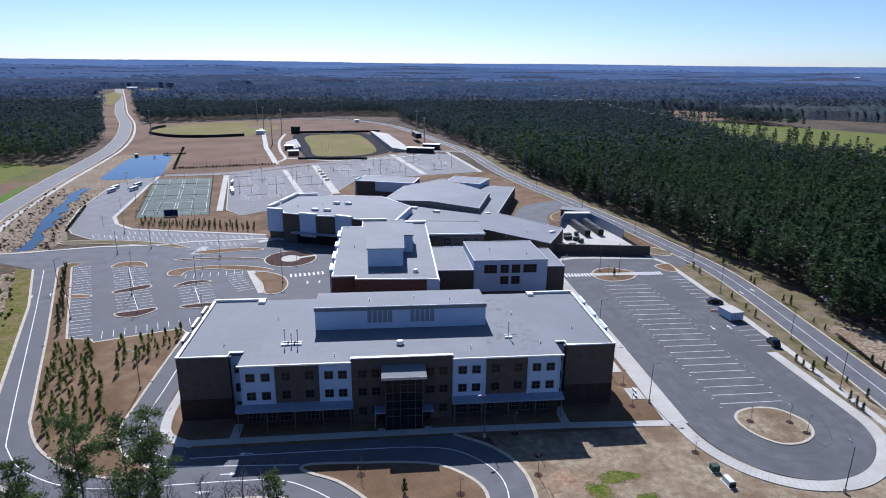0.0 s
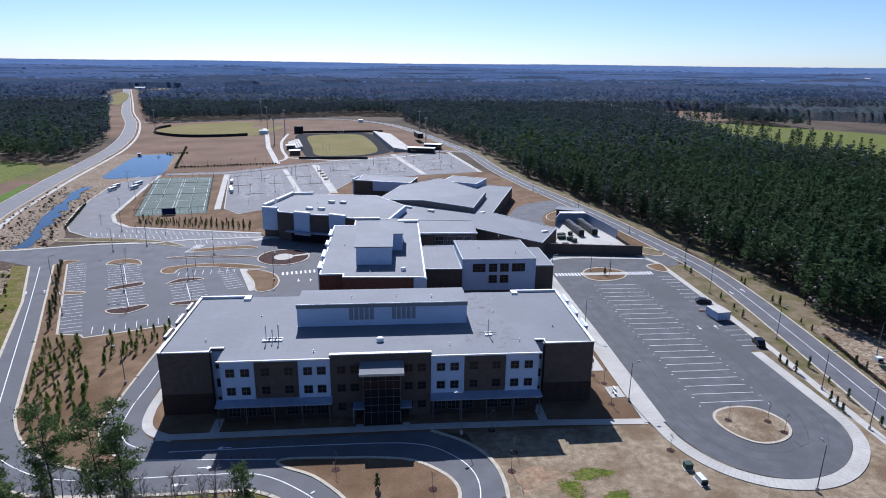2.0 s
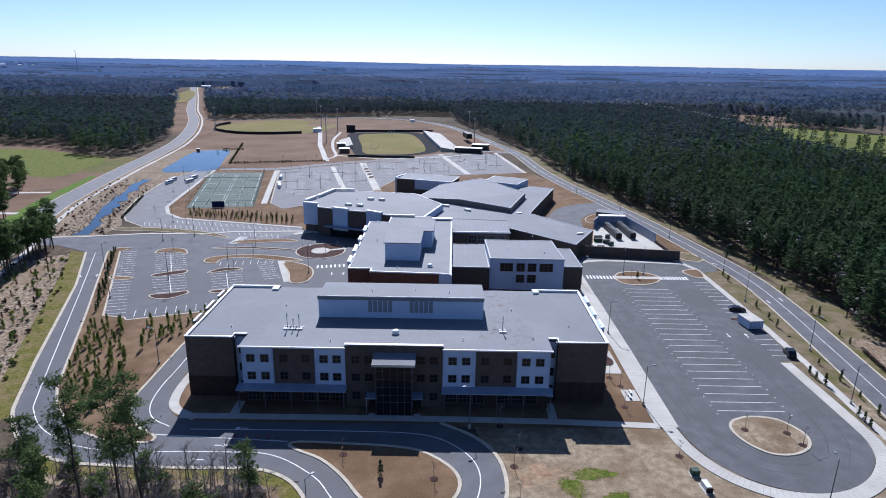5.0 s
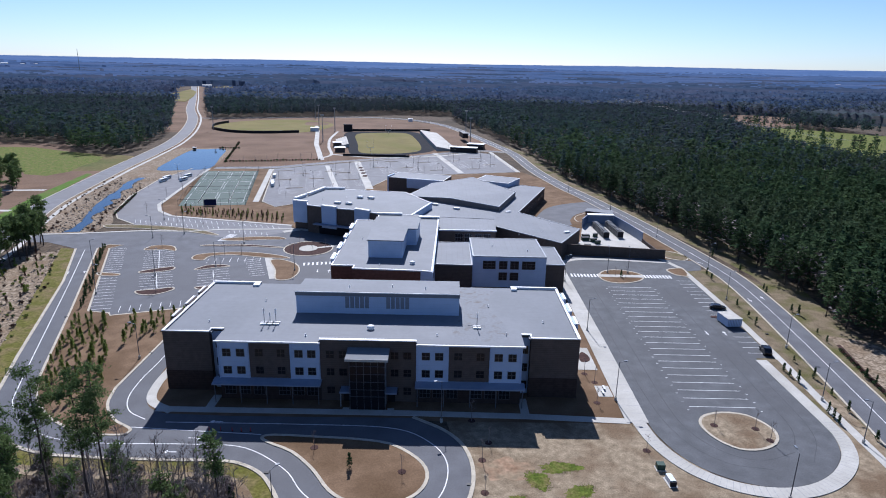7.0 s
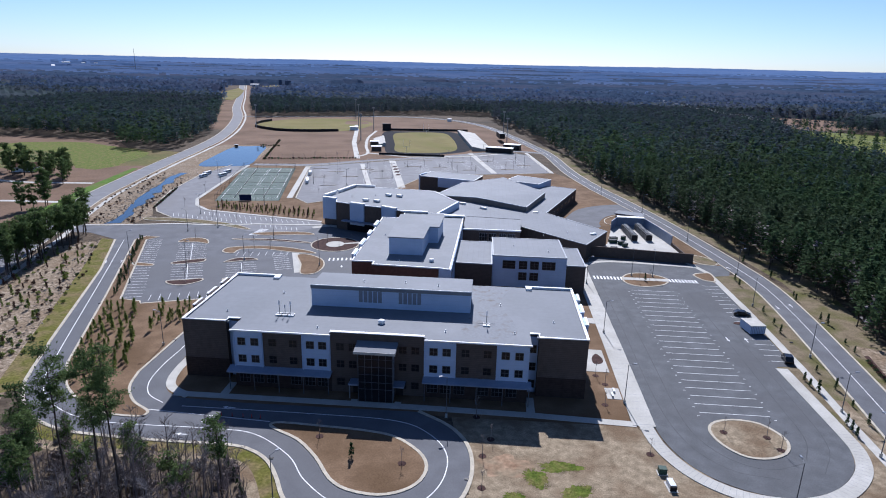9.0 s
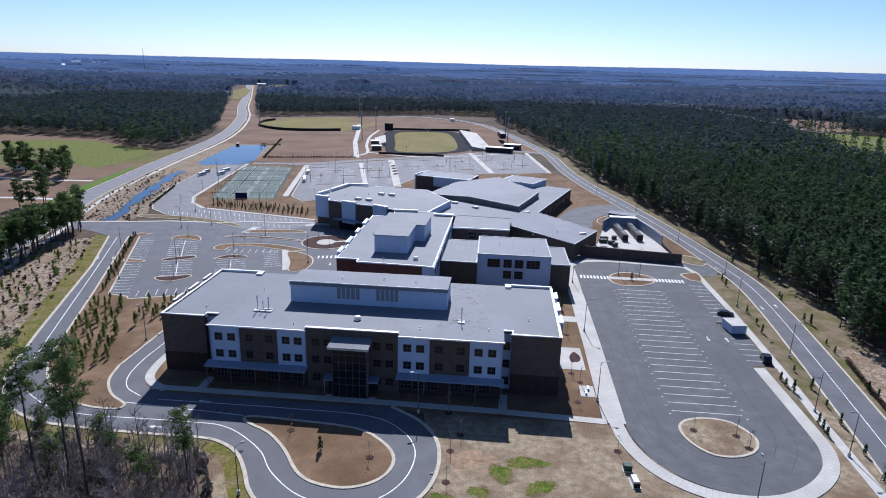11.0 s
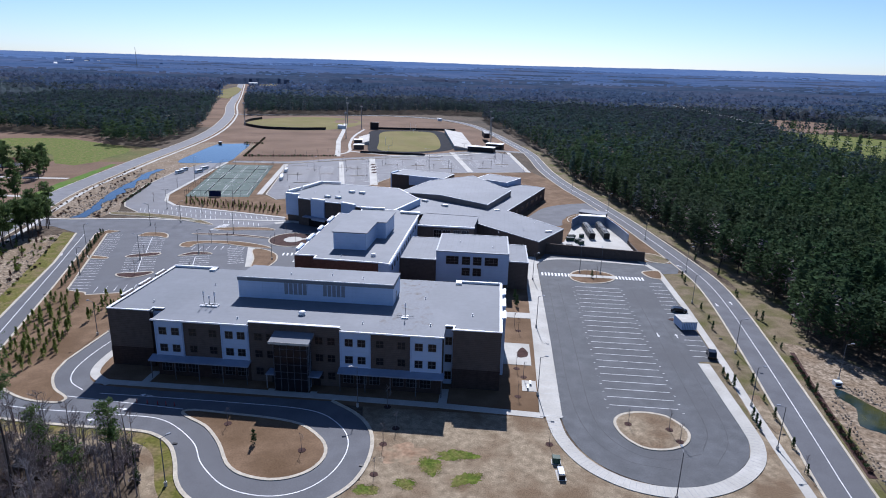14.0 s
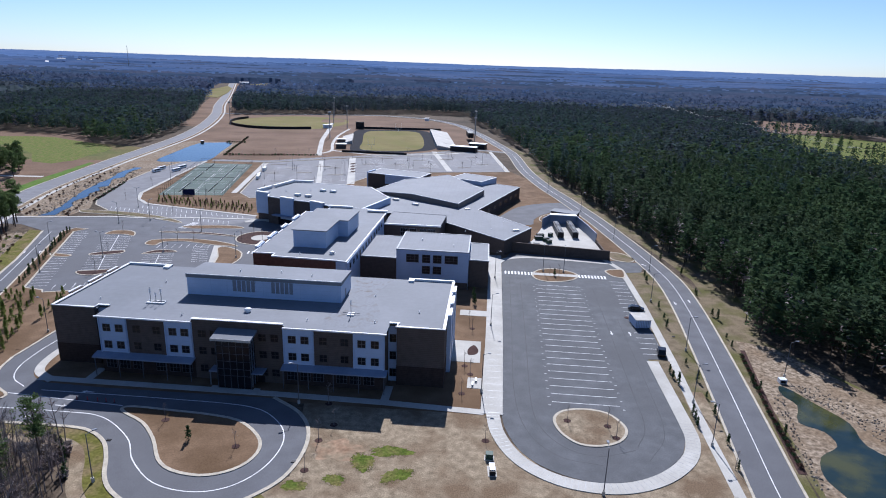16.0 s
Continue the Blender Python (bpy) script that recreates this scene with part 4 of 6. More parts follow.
    for x in (-19.4, -14.8, 22.6, 27.3):
        for z in (10.95, 6.9):
            window(ob, x, F - 0.02, z, 1.75, 1.75, frame_mat=BRICK)
    for x in (-4.4, -1.7, 9.2, 11.9):
        for z in (10.95, 6.9, 2.6):
            window(ob, x, F - 0.14, z, 1.75, 1.75, frame_mat=BRICK)
    for x in (-26, -22.9, -19.8, -14.4, -11.3, -8.4, 15.6, 18.5, 21.4, 26.6, 29.6, 32.6):
        window(ob, x, F - 0.08, 2.2, 2.4, 2.1, 3, 2, frame_mat=TRIM)
    # awnings on posts
    for x0, x1 in ((-29.2, -6.3), (13.6, 36.8)):
        aw = part("awning", Shape().add([(x0, F, 5.1), (x1, F, 5.1), (x1, 108.7, 4.55), (x0, 108.7, 4.55), (x0, F, 4.85), (x1, F, 4.85), (x1, 108.7, 4.3), (x0, 108.7, 4.3)], [(0, 1, 2, 3), (7, 6, 5, 4), (3, 2, 6, 7), (0, 3, 7, 4), (1, 5, 6, 2)]), METAL, ob, "pale blue-grey metal awning")
        for k in range(5):
            x = x0 + 0.5 + (x1 - x0 - 1) * k / 4
            part("post", Shape().tube((x, 109.0, 0), (x, 109.0, 4.4), 0.1, 0.1, 8), TRIM, aw, "slim steel post")
    # entrance tower of glass
    x0, x1, y0 = 0.1, 7.5, 107.4
    t = part("entrance_tower", Shape().box(x0 + 0.15, x1 - 0.15, y0 + 0.15, F, 0, 11.7), GLASS, ob, "tall glazed entrance tower")
    for k in range(6):
        x = x0 + (x1 - x0) * k / 5
        part("mullion", Shape().box(x - 0.035, x + 0.035, y0, y0 + 0.3, 0, 11.7), TRIM, t, "pale mullion")
    for y in (y0 + 1.3, y0 + 2.4):
        for x in (x0, x1 - 0.2):
            part("mullion", Shape().box(x, x + 0.2, y, y + 0.15, 0, 11.7), LOUVRE, t, "pale mullion")
    for z in (3.0, 4.6, 6.4, 8.2, 10.0, 11.5):
        part("transom", Shape().box(x0 + 0.02, x1 - 0.02, y0 + 0.03, F - 0.2, z - 0.035, z + 0.035), TRIM, t, "pale transom")
    part("tower_canopy", Shape().add([(x0 - 0.7, 106.6, 12.0), (x1 + 0.7, 106.6, 12.0), (x1 + 0.7, F, 12.7), (x0 - 0.7, F, 12.7), (x0 - 0.7, 106.6, 11.5), (x1 + 0.7, 106.6, 11.5), (x1 + 0.7, F, 12.2), (x0 - 0.7, F, 12.2)], [(0, 1, 2, 3), (7, 6, 5, 4), (0, 4, 5, 1), (1, 5, 6, 2), (3, 7, 4, 0)]), ROOF, t, "grey sloping canopy roof")
    part("canopy_fascia", Shape().box(x0 - 0.74, x1 + 0.74, 106.54, 106.62, 11.48, 12.03), CONCRETE, t, "beige canopy fascia")
    for x in (x0 - 1.0, x1 + 1.0):
        part("door_canopy", Shape().box(x - 1.3, x + 1.3, 108.2, F, 3.2, 3.5), METAL, ob, "small flat metal door canopy")
        part("door", Shape().box(x - 0.8, x + 0.8, F - 0.2, F + 0.1, 0.05, 2.4), DARK, ob, "dark double door")
        part("canopy_post", Shape().box(x - 1.2, x - 1.0, 108.3, 108.5, 0, 3.2), STEEL, ob, "slim steel post")
    # roof storey
    x0, x1, y0, y1 = -14.9, 22.9, 126.2, 136.4
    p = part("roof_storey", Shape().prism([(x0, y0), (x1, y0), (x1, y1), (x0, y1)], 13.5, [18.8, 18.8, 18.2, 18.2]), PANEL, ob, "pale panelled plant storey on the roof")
    part("roof_storey_roof", Shape().prism([(x0 - 0.15, y0 - 0.15), (x1 + 0.15, y0 - 0.15), (x1 + 0.15, y1 + 0.2), (x0 - 0.15, y1 + 0.2)], 18.1, [19.1, 19.1, 18.5, 18.5]), ROOF, p, "grey roof sheet")
    part("fascia", Shape().box(x0 - 0.2, x1 + 0.2, y0 - 0.24, y0 - 0.12, 18.95, 19.15), WHITE, p, "white roof fascia")
    for a, b in ((-3.6, 2.1), (5.9, 11.4)):
        lv = part("louvre", Shape().box(a, b, y0 - 0.1, y0 + 0.1, 15.2, 18.0), LOUVRE, p, "grey louvred vent")
        for k in range(6):
            x = a + (b - a) * k / 5
            part("louvre_bar", Shape().box(x - 0.1, x + 0.1, y0 - 0.2, y0, 15.15, 18.05), PANEL, lv, "pale bar")
    for x in (-14.5, -9.0, -5.0, 3.9, 13.0, 18.0, 22.5):
        part("panel_joint", Shape().box(x - 0.08, x + 0.08, y0 - 0.08, y0, 13.75, 18.8), PANEL, p, "white vertical panel joint")
    part("door", Shape().box(x1 - 0.02, x1 + 0.06, 130, 131.2, 13.75, 15.9), LOUVRE, p, "grey steel roof door")


classroom_block()

# the second block with its roof storey
b2 = block("library_block", [(-14.3, 166), (-7.6, 166), (-7.6, 163.4), (12.4, 162.4), (15.7, 161.6), (16.5, 221), (16.5, 226), (8, 230.5), (-7.2, 230), (-7.2, 221), (-14.6, 221)], 12.4, BRICK, "flat-roofed brick school block with white copings and roof storey")
part("brick_front", Shape().box(-14.36, 12.3, 165.9, 166.3, 0, 11.9), RED, b2, "red-brown brick front wall")
part("brick_front", Shape().slab((-7.7, 163.3), (12.3, 162.3), 0.3, 0, 12.0), RED, b2, "red-brown brick front wall")
part("corner_panel", Shape().slab((12.4, 162.25), (15.8, 161.45), 0.4, 0, 12.0), PANEL, b2, "pale panelled corner")
part("corner_panel", Shape().slab((15.85, 161.5), (16.55, 219), 0.3, 0, 12.0), PANEL, b2, "pale panelled side wall")
for k in range(12):
    window(b2, 16.02 + 0.012 * (4 + k * 4.4), 165 + k * 4.4, 10.2, 1.7, 1.6, turn=90.7)
for y0, y1 in ((170, 176), (181, 188), (194, 199), (206, 213)):
    part("side_parapet", Shape().box(-15.2, -14.2, y0, y1, 0, 12.9), PANEL, b2, "pier with raised white parapet")
    part("coping", Shape().box(-15.35, -14.6, y0 - 0.1, y1 + 0.1, 12.7, 13.1), WHITE, b2, "white metal coping")
for x0, x1, y0, y1 in ((-8, 2, 229.6, 230.8), (9, 16.8, 224.8, 226.6)):
    part("coping", Shape().box(x0, x1, y0, y1, 12.5, 13.1), WHITE, b2, "white metal coping")
rs = part("roof_storey", Shape().prism([(-4.3, 174.2), (6.2, 174.0), (6.6, 188.5), (9.8, 188.5), (10.3, 203), (-4.7, 203.5)], 12.2, 17.7), PANEL, b2, "pale panelled plant storey on the roof")
part("roof_storey_roof", Shape().prism([(-4.7, 173.8), (6.6, 173.6), (7.0, 188.1), (10.2, 188.1), (10.7, 203.4), (-5.1, 203.9)], 17.7, 18.0), ROOF, rs, "grey roof sheet")
block("link_corridor", [(1.5, 145.2), (8.5, 145.2), (8.5, 162.3), (1.5, 162.7)], 5.0, BRICK, "narrow brick link between two school blocks")
lk = block("link_wing", [(16.2, 178), (28, 177.6), (28, 203), (16.5, 203)], 9.4, BRICK, "low brick link wing with flat grey roof", ROOF2, trim=FRAME)
lb = block("lab_block", [(28.1, 177.4), (51.2, 177.2), (51, 200.7), (27.8, 200.8)], [12.5, 12.5, 11.8, 11.8], PANEL, "white panelled lab block with sloping grey roof", ROOF2, trim=FRAME)
for x0, x1 in ((31.3, 35.3), (36.4, 39.0), (39.9, 42.6), (43.6, 47.8)):
    window(lb, (x0 + x1) / 2, 177.25, 9.6, x1 - x0, 2.7, 3 if x1 - x0 > 3 else 2, 3)
for x0, x1 in ((36.4, 39.0), (39.9, 42.6)):
    window(lb, (x0 + x1) / 2, 177.25, 5.9, x1 - x0, 2.6, 2, 3)
for x in (28.6, 35.9, 39.45, 43.1, 50.6):
    part("panel_joint", Shape().box(x - 0.12, x + 0.12, 177.1, 177.35, 0, 12.1), PANEL, lb, "white vertical trim")
part("base_course", Shape().box(28.2, 51.1, 177.05, 177.4, -0.1, 2.2), BRICK, lb, "brown brick base")
block("side_wing", [(51.3, 180), (57.6, 179.8), (57.4, 199.6), (51.2, 199.8)], 9.3, BRICK, "low brown brick side wing with flat roof", ROOF2, trim=FRAME)
b4 = block("middle_block", [(16.8, 219.6), (38.4, 219.2), (39.5, 238), (16.8, 240)], 9.5, BRICK, "two-storey dark brick block with window bays", ROOF2, trim=ROOF2)
for a, b in ((23, 26), (26.6, 29.4), (30.6, 33.2), (33.8, 36.6)):
    window(b4, (a + b) / 2, 219.25, 6.6, b - a, 3.0, 3, 2, frame_mat=FRAME)
    part("bay_panel", Shape().box(a, b, 219.1, 219.4, 3.7, 4.8), PANEL, b4, "pale spandrel panel")
    window(b4, (a + b) / 2, 219.25, 2.4, b - a, 1.8, 3, 1)
part("fascia", Shape().box(16.4, 38.8, 218.9, 219.5, 9.1, 9.65), WHITE, b4, "white roof fascia")

hall_line = [(-46.4, 253), (-40.4, 251.2), (-39.3, 246.6), (-25.2, 241.0), (-17.6, 239.2), (-4.4, 231.6), (5.2, 231), (12.6, 255.5), (0.2, 277), (-14, 279), (-30.5, 281), (-38.5, 280.5), (-43.5, 263)]
hall = block("assembly_hall", hall_line, 12.0, BRICK, "large dark brick hall wing with white piers and flat roof")
for a, b in (((-46.5, 252.9), (-40.3, 251)), ((-32.5, 243.8), (-26, 241.2)), ((-18, 239.2), (-11.5, 235.6))):
    part("pier", Shape().slab(a, b, 1.2, 3.0, 12.4), PANEL, hall, "pale panelled pier")
    part("coping", Shape().slab(a, b, 1.4, 12.3, 12.7), WHITE, hall, "white metal coping")
part("pier", Shape().slab((-46.7, 253), (-43.9, 262.5), 0.8, 2.5, 12.6), PANEL, hall, "pale panelled pier")
part("coping", Shape().slab((-46.5, 255), (-43.6, 263.5), 1.3, 12.2, 13.2), WHITE, hall, "raised white coping")
part("coping", Shape().slab((-43, 265), (-38.3, 280.4), 1.3, 12.2, 13.2), WHITE, hall, "raised white coping")
part("coping", Shape().slab((-38.3, 280.6), (-29, 281.2), 1.2, 12.2, 12.9), WHITE, hall, "raised white coping")
part("canopy", Shape().slab((-36, 243.5), (-14, 235.6), 2.4, 4.4, 4.8), METAL, hall, "pale metal entrance canopy")
part("glazing", Shape().slab((-34, 244.3), (-15, 237.6), 0.5, 0.2, 3.8), GLASS, hall, "dark entrance glazing")
part("side_panel", Shape().slab((5.6, 231.2), (13.0, 255.5), 0.4, 5, 12.05), PANEL, hall, "pale panelled side wall")

core = [(5.4, 231), (16.9, 239.5), (38.6, 238.4), (39.4, 234.5), (63.2, 216.6), (74.5, 238), (52, 263.5), (72.8, 324), (60, 329), (44, 316), (0.2, 277.5), (12.9, 255.7)]
coreb = block("teaching_wing", core, [9.4, 9.2, 7.6, 7.4, 6.0, 6.0, 6.6, 6.4, 6.6, 7.8, 9.8, 9.4], BRICK, "low spreading brick wing with a gently sloping grey roof", ROOF2, 0.3, trim=FRAME)
for k in range(7):
    x, y, r = on_wall((52, 263.5), (72.8, 324), 6 + k * 8.4, 0.05)
    window(coreb, x, y, 3.2, 3, 1.8, 3, 1, r)
gym = block("gymnasium", [(0.4, 275), (21, 268), (42.8, 260.6), (53.8, 295.5), (33.6, 327), (12, 308)], [10.6, 11.6, 9.6, 9.6, 10.8, 10.7], TAUPE, "gymnasium with taupe metal walls and a low-pitched grey roof", ROOF2, 0.3, trim=FRAME)
bh = block("band_room", [(-13.6, 337), (17.5, 327.5), (22, 344), (-9, 353)], 8.4, BRICK, "rear brick wing with white walls and flat roof")
part("pier", Shape().slab((-13.9, 337), (-11.0, 346), 0.8, 0, 8.9), PANEL, bh, "pale panelled end wall")
part("front_panel", Shape().slab((-3, 333.4), (17.5, 327.2), 0.5, 3, 8.3), PANEL, bh, "pale panelled wall")
block("rear_wing", [(34.5, 326), (52, 317), (60, 333), (42, 342)], 9.6, PANEL, "rear white-walled wing with flat roof")

# service yard
yard = [(65.2, 223.2), (103, 217.6), (101.5, 241), (99.6, 256), (97, 271), (85, 271.5), (81, 263), (75.5, 240)]
sheet("service_yard", yard, CONCRETE, "pale concrete service yard floor", 0.075)
for a, b, h in ((yard[0], yard[1], 3.6), (yard[1], yard[2], 1.3)):
    tagged(part("yard_wall", Shape().slab(a, b, 0.4, -0.2, h).slab(a, b, 0.55, h, h + 0.15), BRICK), "dark brown brick wall round the service yard", "wall", "yard walls", "structure")
for a, b in zip(yard[2:6], yard[3:7]):
    tagged(part("yard_wall", Shape().slab(a, b, 0.35, -0.2, 4.2), METAL), "pale panelled screen wall round the chillers", "wall", "yard walls", "structure")
piece("yard_wall", Shape().slab((85, 271.5), (97, 271), 3.2, 4.2, 4.5), WHITE, "flat white roof over the chiller enclosure's rear", "wall")
for x, y, l in ((87.2, 254.5, 19), (93.4, 256, 20)):
    ch = thing("chiller", "long dark air-conditioning chiller with louvred sides", "chiller", "chillers", at=pose(x, y, 0.08, 0, 0, 92))
    part("casing", Shape().box(-l / 2, l / 2, -1.2, 1.2, 0.4, 2.7), DARK, ch)
    part("skid", Shape().box(-l / 2, l / 2, -1.1, 1.1, 0, 0.4), STEEL, ch, "steel base frame")
    for k in range(9):
        d = -l / 2 + 1.1 + k * (l - 2.2) / 8
        part("fan_cowl", Shape().tube((d, 0, 2.7), (d, 0, 2.95), 0.85, 0.8, 12), TRIM, ch, "round fan cowl")
        for sy in (-1.24, 1.24):
            part("louvre", Shape().box(d - 0.8, d + 0.8, sy - 0.03, sy + 0.03, 0.8, 2.4), TRIM, ch, "grey louvred panel")
sh = thing("shed", "small flat-roofed pale service shed", "shed", at=pose(93, 282, 0, 0, 0, -24))
part("wall", Shape().box(-6, 6, -3, 3, 0, 3.4), BRICK, sh)
part("roof", Shape().box(-6.5, 6.5, -3.5, 3.5, 3.4, 3.7), ROOF, sh, "pale grey roof slab")
for x, y, s in ((78, 242, 1.6), (81, 240, 1.2), (79, 246, 1.5), (82, 237, 1.1), (76.5, 231, 1.3), (79, 229, 0.9), (83.5, 248, 1.0)):
    cn = thing("waste_container", "dark green waste container in the yard", "container", "waste containers", at=pose(x, y, 0.08, 0, 0, x * 7))
    part("bin", Shape().box(-s, s, -s * 0.6, s * 0.6, 0, 1.3), UTIL, cn)
    part("lid", Shape().box(-s * 1.02, s * 1.02, -s * 0.62, s * 0.62, 1.3, 1.42), DARK, cn, "dark lid")


def roof_frame(x, y, z, n):
    ob = thing("antenna_frame", "white ballasted antenna frame with upright poles", "antenna", "roof antennas", at=pose(x, y, z))
    for k in range(n):
        dx = (-1.3 + 2.6 * k / (n - 1)) if n > 1 else 0.0
        part("ballast", Shape().box(dx - 0.8, dx + 0.8, -0.7, -0.1, 0, 0.3).box(dx - 0.8, dx + 0.8, 0.2, 0.8, 0, 0.3), WHITE, ob, "white ballast blocks")
        part("mast", Shape().tube((dx, 0, 0.3), (dx, 0, 3.8 - 1.0 * (k % 2)), 0.09, 0.07, 6), STEEL, ob, "steel mast")
        part("antenna", Shape().box(dx - 0.12, dx + 0.12, -0.18, 0.08, 2.5 - 0.6 * (k % 2), 3.6 - 1.0 * (k % 2)), WHITE, ob, "pale antenna box")
    part("brace", Shape().tube((-2, 0.3, 0.35), (2, 0.3, 0.35), 0.06, 0.06), STEEL, ob, "steel brace")


roof_frame(-19.2, 119.5, 13.75, 3)
roof_frame(26.8, 119.6, 13.75, 1)
dm = thing("roof_vent", "white round roof vent with a domed cap", "roof vent", "roof vents", at=pose(3.4, 117.8, 13.75))
part("curb", Shape().tube((0, 0, 0), (0, 0, 0.5), 0.7, 0.7, 14), WHITE, dm)
part("cap", Shape().ball((0, 0, 0.55), 0.85, 14, 0.5), WHITE, dm, "domed cap", smooth=True)
copy_thing(dm, pose(9.6, 168.5, 12.28))
pv0 = thing("roof_pipe", "small white vent pipe on the roof", "vent pipe", "roof pipes", at=pose(-10, 113.5, 13.74))
part("pipe", Shape().tube((0, 0, 0), (0, 0, 0.55), 0.12, 0.12, 8), WHITE, pv0)
part("flashing", Shape().tube((0, 0, 0), (0, 0, 0.06), 0.3, 0.26, 8), STEEL, pv0, "grey flashing")
for x, y, z in ((-33, 120, 13.74), (-24, 133, 13.74), (30, 132, 13.74), (42, 123, 13.74), (33, 116, 13.74), (18, 115, 13.74), (-3, 130, 18.85), (7, 131, 18.8), (15, 129.5, 18.9), (0, 167, 12.28), (10, 170, 12.28), (-9, 195, 12.28), (35, 190, 12), (46, 184, 12.2), (48, 225, 6.4), (58, 232, 6), (63, 245, 5.8), (-25, 262, 11.9), (-35, 258, 11.9)):
    copy_thing(pv0, pose(x, y, z))
un0 = thing("rooftop_unit", "white boxy rooftop air unit", "air unit", "rooftop units", at=pose(-19, 262, 11.88, 0, 0, -18))
part("cabinet", Shape().box(-1.2, 1.2, -0.7, 0.7, 0.25, 1.0), WHITE, un0)
part("curb", Shape().box(-1.3, 1.3, -0.8, 0.8, 0, 0.25), STEEL, un0, "grey curb")
part("hood", Shape().prism([(-1.7, -0.55), (-1.2, -0.55), (-1.2, 0.55), (-1.7, 0.55)], 0.4, [0.6, 0.95, 0.95, 0.6]), STEEL, un0, "sloped intake hood")
for x, y, z, r in ((-14, 261, 11.88, -18), (-27, 250, 11.88, -18), (-22, 249, 11.88, -18), (14.5, 263, 9.0, -18), (24, 258, 8.4, -18), (47, 262, 6.3, 20), (68, 232, 5.5, 25),):
    copy_thing(un0, pose(x, y, z, 0, 0, r))

# ---- sports grounds ----
sheet("playing_field", [(-163, 540), (-97, 540), (-74, 448), (-139, 428)], FIELD, "bare brown practice field", 0.06)
bb = curve([(-230, 655), (-238, 700), (-222, 745), (-180, 772), (-140, 760), (-114, 720), (-116, 665), (-135, 626), (-190, 618)], True, 4)
sheet("playing_field", bb, TURF, "dormant baseball outfield", 0.065)
sheet("playing_field", curve([(-150, 745), (-128, 742), (-120, 715), (-142, 705)], True, 4), FIELD, "bare soil baseball infield", 0.07)
ft = Shape().ribbon(curve([(-133, 628), (-160, 617), (-190, 616), (-215, 632), (-232, 655), (-240, 690), (-236, 718)], False, 4), -0.2, 0.2, 0, 2.6)
piece("sports_fence", ft, DARK, "dark mesh fence round the baseball outfield", "fence")
tr = curve([(-86, 632), (-60, 648), (-19, 655), (0, 600), (9, 520), (-8, 488), (-36, 472), (-55, 478), (-66, 520)], True, 5)
sheet("running_track", tr, TRACK, "black running track", 0.07)
sheet("playing_field", curve([(-73, 616), (-62, 636), (-28, 642), (-14, 605), (-3, 520), (-14, 494), (-37, 487), (-52, 494), (-60, 540)], True, 5), TURF, "dormant stadium turf", 0.085)
tc = [(-138.4, 391), (-104.7, 395), (-82, 296), (-113.6, 290)]
sheet("tennis_court", tc, COURT, "green hard tennis courts with white lines", 0.08)
tl = Shape()
q = lambda u, v: ((Vector(tc[0]) * (1 - u) + Vector(tc[1]) * u) * (1 - v) + (Vector(tc[3]) * (1 - u) + Vector(tc[2]) * u) * v)
for r in range(3):
    for c in range(2):
        u0, u1, v0, v1 = 0.06 + 0.46 * c, 0.48 + 0.46 * c, 0.05 + 0.32 * r, 0.30 + 0.32 * r
        for a, b in (((u0, v0), (u1, v0)), ((u1, v0), (u1, v1)), ((u1, v1), (u0, v1)), ((u0, v1), (u0, v0)), (((u0 + u1) / 2, v0), ((u0 + u1) / 2, v1))):
            tl.slab(q(*a), q(*b), 0.15, 0.07, 0.087)
piece("court_lines", tl, PAINT, "white painted tennis court lines", "court line")
for a, b in zip(tc, tc[1:] + tc[:1]):
    fs = Shape().slab(a, b, 0.08, 3.2, 3.3)
    fen = tagged(part("court_fence", fs, DARK), "dark wire fence with posts round the tennis courts", "fence", "court fences", "structure")
    n = max(4, int((Vector(b) - Vector(a)).length / 4))
    pm = Shape().tube((0, 0, 0), (0, 0, 3.3), 0.06, 0.06, 4).mesh("post", DARK)
    for k in range(n + 1):
        p = Vector(a).lerp(Vector(b), k / n)
        part("post", pm, None, fen, at=pose(p.x, p.y, 0))
tagged(part("court_windscreen", Shape().slab((-101.4, 291.9), (-95.6, 293), 0.1, 0.2, 3.2), NAVY), "navy blue windscreen on the court fence", "windscreen")
for r in range(3):
    for c in range(2):
        a, b = q(0.27 + 0.46 * c, 0.05 + 0.32 * r), q(0.27 + 0.46 * c, 0.30 + 0.32 * r)
        net = thing("tennis_net", "dark tennis net with a white band between posts", "tennis net", "tennis nets")
        part("mesh", Shape().slab(a, b, 0.06, 0.1, 0.92), UTIL, net)
        part("band", Shape().slab(a, b, 0.1, 0.92, 1.02), WHITE, net, "white top band")
        for p in (a, b):
            part("post", Shape().tube((p.x, p.y, 0), (p.x, p.y, 1.1), 0.05, 0.05, 6), DARK, net, "dark steel post")
for a, b in ((q(0, 0.345), q(1, 0.345)), (q(0, 0.665), q(1, 0.665))):
    tagged(part("court_fence", Shape().slab(a, b, 0.06, 1.1, 1.2), UTIL), "thin green rail between tennis courts", "fence", "court fences", "structure")
    tagged(part("court_fence", Shape().slab(a, b, 0.12, 3.1, 3.3), DARK), "dark top rail of the fence between tennis courts", "fence", "court fences", "structure")


